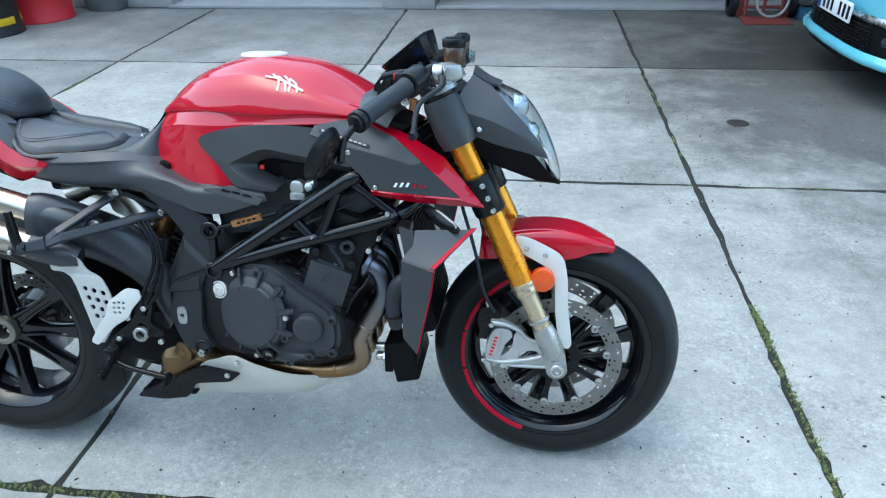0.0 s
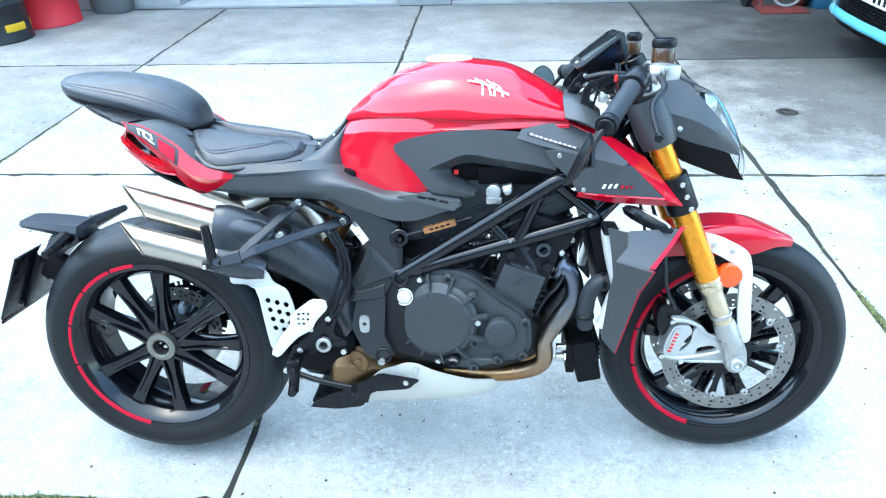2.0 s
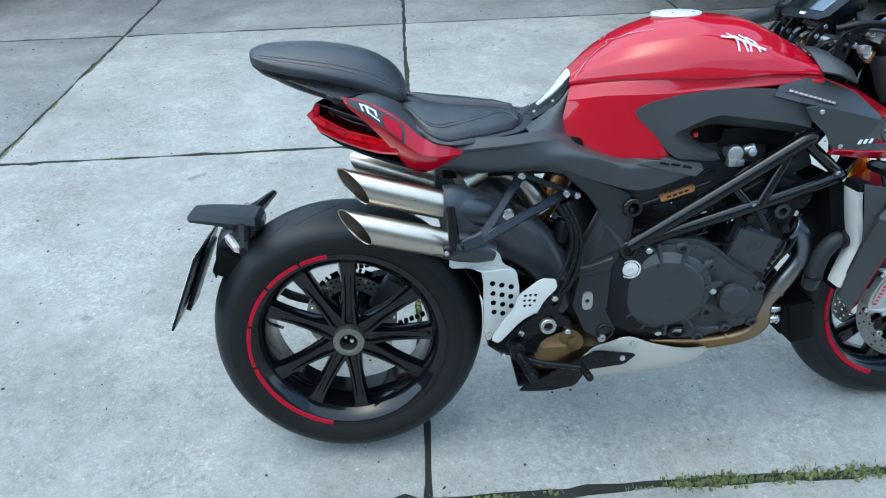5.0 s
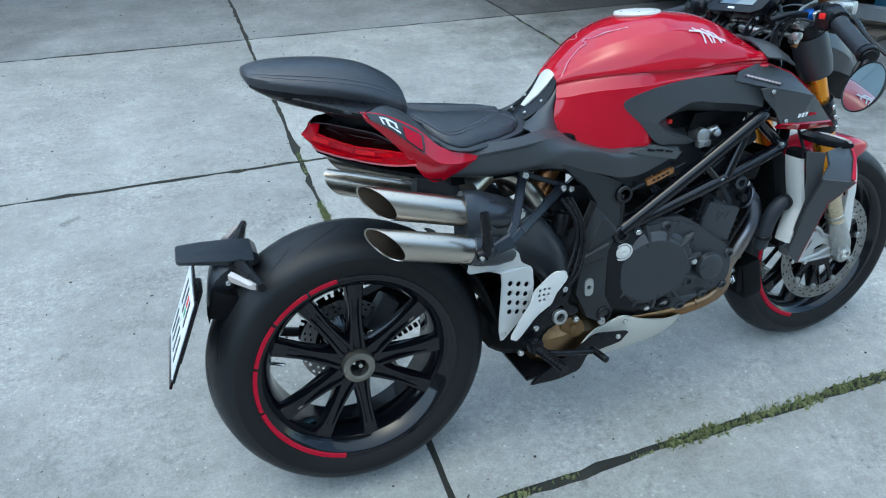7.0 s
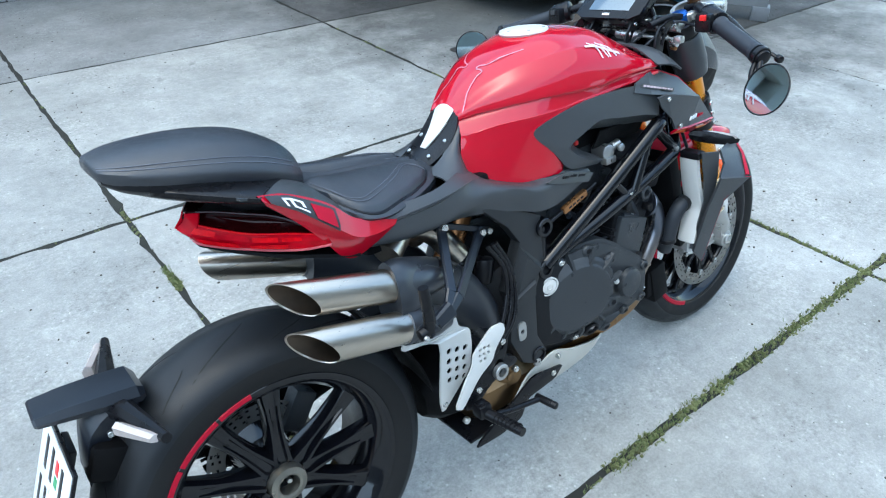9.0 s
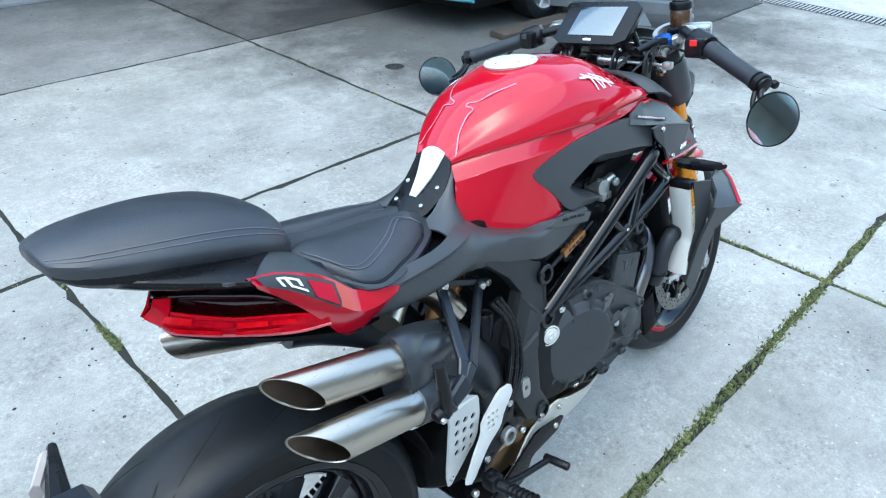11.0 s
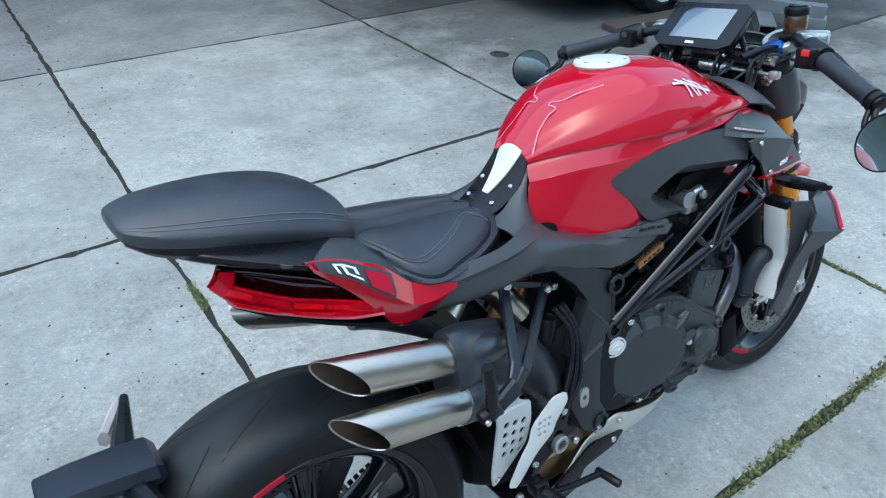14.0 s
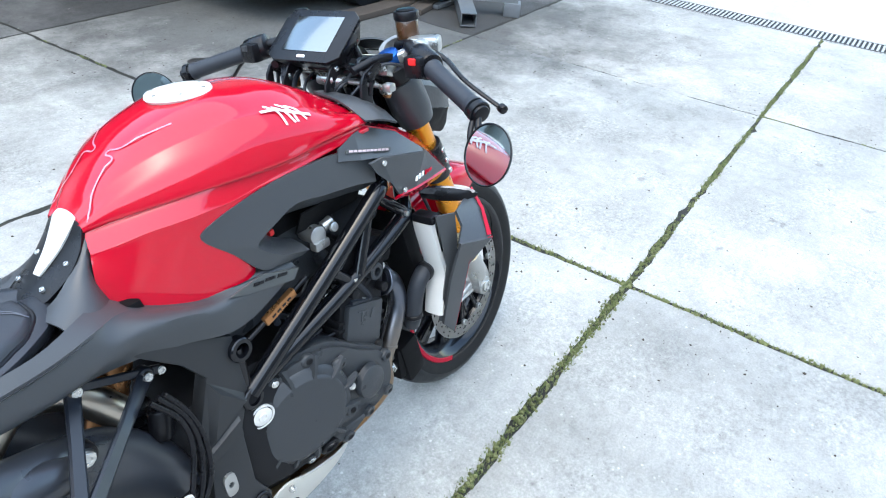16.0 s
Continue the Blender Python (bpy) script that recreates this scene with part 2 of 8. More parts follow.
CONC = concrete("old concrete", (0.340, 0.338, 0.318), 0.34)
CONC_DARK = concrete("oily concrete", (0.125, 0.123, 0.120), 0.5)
# base darkened for dirt and for the shade of building and drums
CONC_MID = concrete("dirty shaded concrete", (0.222, 0.221, 0.214), 0.5)
CONC_PALE = concrete("pale concrete", (0.47, 0.465, 0.45), 0.1)
SOIL = material("joint dirt", (0.020, 0.020, 0.016), 0.95, var=0.5, scale=40, bump=0.5, bump_scale=200)
MOSS = material("moss", (0.135, 0.145, 0.062), 0.9, var=0.5, scale=60, bump=0.5, bump_scale=300)
GRASS = material("short grass", (0.130, 0.170, 0.058), 0.75, var=0.4, scale=30)
RENDERED = material("dirty wall plaster", (0.42, 0.41, 0.39), 0.85, var=0.18, scale=4, bump=0.4, bump_scale=120)
PLINTH = material("grey plinth concrete", (0.30, 0.30, 0.30), 0.8, var=0.2, scale=8, bump=0.4, bump_scale=150)
YARD_WALL = material("grey yard wall plaster", (0.26, 0.255, 0.24), 0.9, var=0.25, scale=3, bump=0.4, bump_scale=120)
DOOR_WHITE = material("white door sheet", (0.72, 0.73, 0.74), 0.45, var=0.05, scale=4)
DOOR_DARK = material("dark door sheet", (0.035, 0.038, 0.042), 0.5, var=0.2, scale=4)
CAR_BLUE = material("pale blue car paint", (0.16, 0.50, 0.62), 0.25, 0.1, 1.0, 0.03, 3, rough_var=0.03)
GLASS_DARK = material("dark car glass", (0.02, 0.025, 0.03), 0.05, 0, 0.5, 0.05)
DRUM_RED = material("red drum paint", (0.52, 0.02, 0.03), 0.45, var=0.12, scale=8)
DRUM_BLACK = material("black drum paint", (0.012, 0.012, 0.014), 0.45, var=0.2, scale=8)
YELLOW = material("yellow tape", (0.68, 0.40, 0.01), 0.5, var=0.1)
BIN = material("grey bin plastic", (0.13, 0.14, 0.14), 0.5, var=0.2, scale=6)
RUST_RED = material("faded red steel", (0.17, 0.035, 0.030), 0.6, 0.1, var=0.25, scale=12)
LIFT_STEEL = material("scuffed grey steel", (0.17, 0.18, 0.19), 0.5, 0.5, var=0.3, scale=10)
LIFT_BLUE = material("blue machine paint", (0.03, 0.10, 0.17), 0.45, var=0.2, scale=10)
WOOD = material("weathered plank", (0.060, 0.047, 0.037), 0.85, var=0.35, scale=14, stretch=(0.15, 2, 2), bump=0.5, bump_scale=80)
ALLOY = material("silver wheel paint", (0.58, 0.59, 0.60), 0.35, 0.3, var=0.05, scale=20)
GRATE = material("iron grate", (0.055, 0.05, 0.048), 0.6, 0.6, var=0.3, scale=20)
CHIP = material("dry leaf crumbs", (0.040, 0.030, 0.022), 0.9, var=0.5, scale=3)
PEBBLE = material("pale grit", (0.46, 0.45, 0.42), 0.85, var=0.3, scale=5)
GALV = material("worn galvanised bars", (0.36, 0.36, 0.35), 0.5, 0.3, var=0.25, scale=20)
DEEP = material("drain bottom", (0.010, 0.010, 0.010), 0.9, var=0.3)

# ---------------------------------------------------------------- mesh tools
from mathutils.geometry import tessellate_polygon


def shade(bm, angle=38):
    bm.normal_update()
    for f in bm.faces:
        f.smooth = True
    lim = radians(angle)
    for e in bm.edges:
        if len(e.link_faces) == 2 and e.calc_face_angle(0) > lim:
            e.smooth = False


def part(name, bm, mat, parent, label="", angle=38):
    # a thing, its parts and their parts: no deeper
    while parent is not None and parent.parent is not None and parent.parent.parent is not None:
        parent = parent.parent
    bmesh.ops.recalc_face_normals(bm, faces=bm.faces)
    shade(bm, angle)
    me = bpy.data.meshes.new(name)
    bm.to_mesh(me)
    bm.free()
    for m in (mat if isinstance(mat, (list, tuple)) else [mat]):
        me.materials.append(m)
    ob = new(name, me)
    ob.parent = parent
    if label:
        ob["label"] = label
    return ob


def thing(name, label, category, m=None, group="", kind=""):
    ob = new(name)
    ob.empty_display_size = 0.1
    if m is not None:
        ob.matrix_world = m
    return tagged(ob, label, category, group, kind)


def made(verts, faces):
    bm = bmesh.new()
    vs = [bm.verts.new(v) for v in verts]
    for f in faces:
        try:
            bm.faces.new([vs[i] for i in f])
        except ValueError:
            pass
    return bm


def join(*bms):
    out = bmesh.new()
    for b in bms:
        me = bpy.data.meshes.new("tmp")
        b.to_mesh(me)
        b.free()
        out.from_mesh(me)
        bpy.data.meshes.remove(me)
    return out


def flip(bm):
    """The same shape on the bike's other side."""
    for v in bm.verts:
        v.co.y = -v.co.y
    bmesh.ops.reverse_faces(bm, faces=bm.faces)
    return bm


def moved(bm, m):
    bm.transform(m)
    return bm


def catmull(P, k, closed=False):
    """k points on each span of a smooth curve through the rows of P (any trailing shape)."""
    P = np.asarray(P, float)
    n = len(P)
    out = []
    spans = n if closed else n - 1
    for i in range(spans):
        if closed:
            a, b, c, d = P[(i - 1) % n], P[i], P[(i + 1) % n], P[(i + 2) % n]
        else:
            b, c = P[i], P[i + 1]
            a = P[i - 1] if i else 2 * b - c
            d = P[i + 2] if i + 2 < n else 2 * c - b
        for j in range(k):
            t = j / k
            out.append(0.5 * (2 * b + (c - a) * t + (2 * a - 5 * b + 4 * c - d) * t * t + (3 * b - a - 3 * c + d) * t ** 3))
    if not closed:
        out.append(P[-1])
    return np.array(out)


def chaikin(pts, times=2, closed=True, q=0.2):
    P = [np.array(p, float) for p in pts]
    for _ in range(times):
        out = []
        n = len(P)
        for i in range(n if closed else n - 1):
            a, b = P[i], P[(i + 1) % n]
            out += [a * (1 - q) + b * q, a * q + b * (1 - q)]
        if not closed:
            out = [P[0]] + out[1:-1] + [P[-1]]
        P = out
        q = 0.25
    return [tuple(p) for p in P]


def grid(G, close_u=False, close_v=False, thick=0.0):
    """A sheet of points, rows by columns; thick gives it a back and edges."""
    G = np.asarray(G, float)
    n, m = G.shape[:2]
    bm = made([tuple(p) for p in G.reshape(-1, 3)],
              [(i * m + j, ((i + 1) % n) * m + j, ((i + 1) % n) * m + (j + 1) % m, i * m + (j + 1) % m)
               for i in range(n if close_u else n - 1) for j in range(m if close_v else m - 1)])
    if thick:
        bmesh.ops.remove_doubles(bm, verts=bm.verts, dist=1e-6)
        bmesh.ops.recalc_face_normals(bm, faces=bm.faces)
        bmesh.ops.solidify(bm, geom=bm.faces[:] + bm.verts[:] + bm.edges[:], thickness=thick)
    return bm


def smooth_grid(G, ku=4, kv=4, thick=0.0):
    G = catmull(G, ku)
    G = np.swapaxes(catmull(np.swapaxes(G, 0, 1), kv), 0, 1)
    return grid(G, thick=thick)


def loft(rings, k=1, caps=True):
    """Closed rings of equal count, one after another."""
    R = catmull(rings, k) if k > 1 else np.asarray(rings, float)
    bm = grid(R, close_v=True)
    if caps:
        bm.verts.ensure_lookup_table()
        m = R.shape[1]
        bm.faces.new([bm.verts[i] for i in range(m)])
        bm.faces.new([bm.verts[(len(R) - 1) * m + i] for i in range(m)][::-1])
    return bm


def tube(pts, r, n=10, k=5, caps=True, flat=1.0):
    """A bent round bar; r is one radius or one for each point."""
    P = catmull(pts, k) if k > 1 and len(pts) > 2 else np.asarray(pts, float)
    rr = np.full(len(pts), r, float) if np.isscalar(r) else np.asarray(r, float)
    rr = np.interp(np.linspace(0, 1, len(P)), np.linspace(0, 1, len(pts)), rr)
    T = np.gradient(P, axis=0)
    T /= np.linalg.norm(T, axis=1)[:, None]
    ref = np.array([0, 1, 0]) if abs(T[0][1]) < 0.8 else np.array([0, 0, 1])
    u = np.cross(T[0], ref)
    u /= np.linalg.norm(u)
    rings = []
    for p, t, q in zip(P, T, rr):
        u = u - t * (u @ t)
        u /= np.linalg.norm(u)
        v = np.cross(t, u)
        rings.append([p + q * (math.cos(a) * u + flat * math.sin(a) * v) for a in np.arange(n) * 2 * math.pi / n])
    return loft(rings, caps=caps)


def lathe(profile, n=48, closed=False, start=0.0, turn=360.0):
    """Turns (radius, y) pairs about the y axis."""
    full = turn >= 360
    a = np.radians(start + turn * np.arange(n if full else n + 1) / n)
    G = [[(r * math.cos(t), y, r * math.sin(t)) for r, y in profile] for t in a]
    return grid(G, close_u=full, close_v=closed)


def cyl(p0, p1, r, n=16, bevel=0.0, r2=None):
    p0, p1 = np.array(p0, float), np.array(p1, float)
    r2 = r if r2 is None else r2
    d = (p1 - p0)
    L = np.linalg.norm(d)
    d /= L
    if not bevel:
        return tube([p0, p1], [r, r2], n, 1)
    b = min(bevel, L / 3, r / 2)
    return tube([p0, p0 + d * b * 0.3, p0 + d * b, p1 - d * b, p1 - d * b * 0.3, p1], [r - b, r - b * 0.3, r, r2, r2 - b * 0.3, r2 - b], n, 1)


def ring(c, axis, R, r_in, depth, n=32):
    """A flat ring with a bore, about axis."""
    bm = lathe([(r_in, -depth / 2), (R - 0.1 * depth, -depth / 2), (R, -depth * 0.4), (R, depth * 0.4), (R - 0.1 * depth, depth / 2), (r_in, depth / 2)], n, True)
    q = Vector((0, 1, 0)).rotation_difference(Vector(axis)).to_matrix().to_4x4()
    return moved(bm, Matrix.Translation(c) @ q)


def box(c, s, bevel=0.003, m=None):
    bm = bmesh.new()
    bmesh.ops.create_cube(bm, size=1)
    bm.transform(Matrix.Diagonal((*s, 1)))
    if bevel:
        bmesh.ops.bevel(bm, geom=bm.edges[:], offset=min(bevel, min(s) * 0.3), segments=2, profile=0.6, affect="EDGES")
    if m is not None:
        bm.transform(m)
    bm.transform(Matrix.Translation(c))
    return bm


def plate(outline, ya, yb, holes=(), bevel=0.0, bend=None):
    """A sheet cut to an outline of (x, z), from ya to yb across; bend(x, z) shifts it sideways."""
    loops = [list(outline)] + [list(h) for h in holes]
    flat = [p for lp in loops for p in lp]
    tris = tessellate_polygon([[Vector((p[0], p[1], 0)) for p in lp] for lp in loops])
    n = len(flat)
    f = bend or (lambda x, z: 0.0)
    verts = [(x, ya + f(x, z), z) for x, z in flat] + [(x, yb + f(x, z), z) for x, z in flat]
    faces = [tuple(t) for t in tris] + [tuple(i + n for i in t[::-1]) for t in tris]
    k = 0
    for lp in loops:
        m = len(lp)
        faces += [(k + i, k + (i + 1) % m, k + (i + 1) % m + n, k + i + n) for i in range(m)]
        k += m
    bm = made(verts, faces)
    bmesh.ops.recalc_face_normals(bm, faces=bm.faces)
    if bevel:
        es = [e for e in bm.edges if len(e.link_faces) == 2 and e.calc_face_angle(0) > 0.9 and abs(e.verts[0].co.y - e.verts[1].co.y) < abs(yb - ya) * 0.5]
        bmesh.ops.bevel(bm, geom=es, offset=bevel, segments=2, profile=0.6, affect="EDGES", clamp_overlap=True)
    return bm


def flat_bar(p0, p1, w0, w1, t):
    """A flat bar with softened edges; its broad side faces out and up."""
    p0, p1 = Vector(p0), Vector(p1)
    d = (p1 - p0).normalized()
    out = Vector((-0.25, 1.0 if p0.y + p1.y > 0 else -1.0, 0.25))
    n = (out - d * out.dot(d)).normalized()
    e = d.cross(n)
    sec = [(-1, -0.5), (-0.7, -1), (0.7, -1), (1, -0.5), (1, 0.5), (0.7, 1), (-0.7, 1), (-1, 0.5)]
    rings = [[tuple(p + e * (u * w / 2) + n * (v * t / 2)) for u, v in sec] for p, w in ((p0, w0), (p0.lerp(p1, 0.12), w0 * 0.92), (p0.lerp(p1, 0.55), (w0 + w1) * 0.44), (p1, w1))]
    return loft(rings)


def circle(cx, cz, r, n=10):
    return [(cx + r * math.cos(a), cz + r * math.sin(a)) for a in np.arange(n) * 2 * math.pi / n]


def bolt(c, r=0.006, h=0.006, axis=(0, -1, 0)):
    """A round socket screw whose head stands up along axis."""
    a = Vector(axis).normalized()
    c = Vector(c)
    bm = cyl(c - a * 0.004, c + a * h, r, 10, r * 0.25)
    return join(bm, ring(c + a * h, a, r * 0.72, r * 0.42, 0.0015, 8))
# ---------------------------------------------------------------- the motorcycle: x ahead, y to its left, z up, leaning on its stand
BIKE = pose(-1.149, 1.553, 0.004, 0, 0, 0.2) @ pose(0, 0, 0, -11.0, 0, 0)
bike = thing("motorcycle", "red and dark grey naked sports motorcycle leaning on its side stand", "motorcycle", BIKE)
REAR, FRONT = (0.0, 0.0, 0.3195), (1.412, 0.038, 0.3040)


def at(bm, c):
    return moved(bm, Matrix.Translation(c))


def drilled(R, r, y, thick, sectors, rows, pattern):
    """A flat brake ring with rows of holes cut through."""
    bm = bmesh.new()
    rad = [r + (R - r) * i / rows for i in range(rows + 1)]
    vs = [[bm.verts.new((q * math.cos(a), y, q * math.sin(a))) for q in rad] for a in np.arange(sectors) * 2 * math.pi / sectors]
    for i in range(sectors):
        for j in range(rows):
            if (i % len(pattern)) in pattern and j in pattern[i % len(pattern)]:
                continue
            bm.faces.new((vs[i][j], vs[(i + 1) % sectors][j], vs[(i + 1) % sectors][j + 1], vs[i][j + 1]))
    bmesh.ops.solidify(bm, geom=bm.faces[:] + bm.verts[:] + bm.edges[:], thickness=thick)
    return bm


def spoke(a, r0, r1, y0, y1, w0, w1, d0, d1):
    """One forged spoke from hub to rim, thicker across at the hub, with a ridge down its face."""
    rings = []
    for t in np.linspace(0, 1, 6):
        r, y = r0 + (r1 - r0) * t, y0 + (y1 - y0) * t ** 1.5
        w = (w0 + (w1 - w0) * t) * (1 - 0.32 * math.sin(math.pi * t)) / 2
        d = (d0 + (d1 - d0) * t) / 2
        ringp = []
        dip = -1 + 0.42 * math.sin(math.pi * min(1, 0.15 + t))
        for u, v in ((-1, -0.5), (-0.75, -1), (-0.45, -1), (-0.3, dip), (0.3, dip), (0.45, -1), (0.75, -1), (1, -0.5), (1, 0.55), (0.55, 1), (-0.55, 1), (-1, 0.55)):
            px, pz = r, u * w
            ringp.append((px * math.cos(a) - pz * math.sin(a), y + v * d, px * math.sin(a) + pz * math.cos(a)))
        rings.append(ringp)
    return loft(rings)


def wheel(name, c, w, tyre_profile, y_hub, y_rim, phase):
    rim = part(name, at(lathe([(0.230, w), (0.2335, w - 0.004), (0.226, w - 0.012), (0.213, w - 0.03), (0.2, 0), (0.213, -(w - 0.03)), (0.226, -(w - 0.012)),
                               (0.2335, -(w - 0.004)), (0.230, -w), (0.221, -w), (0.2175, -(w - 0.0015)), (0.211, -(w - 0.007)), (0.2035, -(w - 0.016)), (0.197, -(w - 0.026)), (0.191, -(w - 0.037)), (0.187, -0.006), (0.187, 0.006), (0.189, w - 0.03),
                               (0.205, w - 0.016), (0.221, w)], 96, True), c), GLOSS, bike, "gloss black forged rim with a red edge stripe")
    half = [(r, -y) for r, y in tyre_profile]
    prof = catmull(np.array(half + [(r, -y) for r, y in half[-2::-1]]), 3)
    tb = lathe([tuple(p) for p in prof], 120, False)
    for f in tb.faces:
        q = f.calc_center_median()
        f.material_index = 1 if math.hypot(q.x, q.z) < tyre_profile[3][0] - 0.004 else 0
    tyre = part("tyre", at(tb, c), [RUBBER, WALLRUB], rim, "worn black sports tyre")
    for k in range(9):
        a = radians(phase + 120 * (k // 3) + 34 * (k % 3 - 1))
        part("spoke", at(spoke(a, 0.038, 0.196, y_hub, y_rim, 0.050, 0.044, 0.05, 0.030), c), GLOSS, rim)
    return rim, tyre


rear_prof = [(0.224, 0.083), (0.240, 0.091), (0.258, 0.0945), (0.275, 0.092), (0.291, 0.082), (0.305, 0.062), (0.3135, 0.038), (0.320, 0.015), (0.3215, 0.0)]
front_prof = [(0.224, 0.047), (0.237, 0.053), (0.253, 0.0575), (0.268, 0.057), (0.280, 0.050), (0.291, 0.038), (0.298, 0.023), (0.302, 0.010), (0.303, 0.0)]
rear_wheel, rear_tyre = wheel("rear_wheel", REAR, 0.088, rear_prof, -0.040, -0.046, 0)
front_wheel, front_tyre = wheel("front_wheel", FRONT, 0.053, front_prof, -0.004, -0.004, 15)


def rim_stripe(c, w, a0, a1, gaps, parent, inner=0.2235):
    """Red film on the rim's edge, in dashes that widen inwards at the low end."""
    edges = [a0] + gaps + [a1]
    for i in range(len(edges) - 1):
        s, e = edges[i] + 0.8, edges[i + 1] - 0.8
        n = max(4, int((e - s) / 3))
        last = i == len(edges) - 2
        rows = []
        for j in range(n + 1):
            a = radians(s + (e - s) * j / n)
            k = (j / n) ** 1.5 if last else 0
            pts = [(0.2338, -(w - 0.0030)), (0.2303, -(w + 0.0012)), (inner - 0.0015 * (k > 0), -(w + 0.0012))] + ([(0.2212 - 0.010 * k, -(w + 0.0008 - 0.0085 * k))] if last else [])
            rows.append([(r * math.cos(a), y, r * math.sin(a)) for r, y in pts])
        part("rim_stripe", at(grid(rows, thick=0.0006), c), RED_DECAL, parent, "red rim stripe")


rim_stripe(REAR, 0.088, 96, 256, [113, 137, 164, 192], rear_wheel, 0.2228)
rim_stripe(FRONT, 0.053, 92, 252, [112, 138, 166, 192], front_wheel, 0.2228)


def tread(c, prof, n, y0, y1, sweep, width, phase, parent, side):
    """Slanting grooves of the tyre, as thin dark cuts on its crown."""
    ys = [p[1] for p in prof][::-1]
    rs = [p[0] for p in prof][::-1]
    for k in range(n):
        rows = []
        for t in np.linspace(0, 1, 10):
            y = y0 + (y1 - y0) * t
            r = np.interp(y, ys, rs) + 0.0007
            a = radians(phase + 360 * k / n + sweep * t ** 1.3)
            wv = width / r * math.sin(math.pi * (0.12 + 0.8 * t))
            rows.append([(r * math.cos(a - wv / 2), side * y, r * math.sin(a - wv / 2)), (r * math.cos(a + wv / 2), side * y, r * math.sin(a + wv / 2))])
        part("tread_groove", at(grid(rows), c), GROOVE, parent)


for sd in (-1, 1):
    tread(REAR, rear_prof, 9, 0.012, 0.082, 30, 0.0085, 8 + 20 * (sd > 0), rear_tyre, sd)
    tread(REAR, rear_prof, 9, 0.035, 0.080, 19, 0.0070, 30 + 20 * (sd > 0), rear_tyre, sd)
    tread(FRONT, front_prof, 9, 0.010, 0.046, 24, 0.005, 14 + 20 * (sd > 0), front_tyre, sd)

# rear hub, nut, brake and sprocket
part("hub", at(lathe([(0.0, -0.050), (0.040, -0.050), (0.056, -0.030), (0.052, 0.02), (0.06, 0.07), (0.0, 0.07)], 40), REAR), GLOSS, rear_wheel)
part("axle_nut", at(join(lathe([(0.021, -0.048), (0.021, -0.079), (0.026, -0.081), (0.036, -0.078), (0.038, -0.070), (0.038, -0.048)], 40),
                         ring((0, -0.062, 0), (0, 1, 0), 0.0225, 0.0205, 0.02, 32)), REAR), NUT, rear_wheel, "large dull silver axle nut")
part("axle_bore", at(lathe([(0.0, -0.052), (0.020, -0.052)], 24), REAR), MATT, rear_wheel)
part("axle_pin", at(join(cyl((0.006, -0.052, -0.004), (0.006, -0.066, -0.004), 0.005, 12, 0.001), cyl((-0.008, -0.052, 0.004), (-0.008, -0.062, 0.004), 0.004, 12, 0.001)), REAR), STEEL, rear_wheel)
for k in range(9):
    a = radians(23 + 40 * k)
    part("hub_screw", bolt((REAR[0] + 0.052 * math.cos(a), -0.040, REAR[2] + 0.052 * math.sin(a)), 0.006, 0.004), STEEL, rear_wheel)
part("rear_brake_disc", at(drilled(0.112, 0.075, 0.045, 0.005, 90, 8, {0: (2, 5), 1: (), 2: (), 3: (3, 6), 4: ()}), REAR), DISC, rear_wheel, "drilled steel rear brake disc")
part("rear_caliper", at(box((0.09, 0.05, 0.055), (0.05, 0.04, 0.09), 0.008, pose(0, 0, 0, 0, 35, 0)), REAR), ENGINE, bike, "small dark rear brake caliper")
part("rear_caliper_bracket", at(plate(chaikin([(0.02, -0.1), (0.07, -0.11), (0.10, -0.08), (0.08, -0.04), (0.03, -0.05)]), 0.03, 0.055, bevel=0.003), REAR), ALU, bike)
part("sprocket", at(drilled(0.105, 0.05, 0.105, 0.007, 84, 5, {0: (4,), 1: (), 2: (1, 2), 3: (1, 2), 4: (4,), 5: ()}), REAR), BLACK, rear_wheel)
part("tyre_valve", at(cyl((-0.185, -0.02, 0.03), (-0.155, -0.035, 0.026), 0.004, 8), REAR), STEEL, rear_wheel)
# chain: two runs beside the swingarm
for z0, z1 in ((0.425, 0.475), (0.215, 0.395)):
    n, links = 34, []
    for i in range(n):
        t = i / n
        links.append(box((0.50 * t, 0.108, z0 + (z1 - z0) * t), (0.011, 0.014, 0.009), 0.002, pose(0, 0, 0, 0, -math.degrees(math.atan2(z1 - z0, 0.5)), 0)))
    part("chain_run", join(*links), MATT, bike)

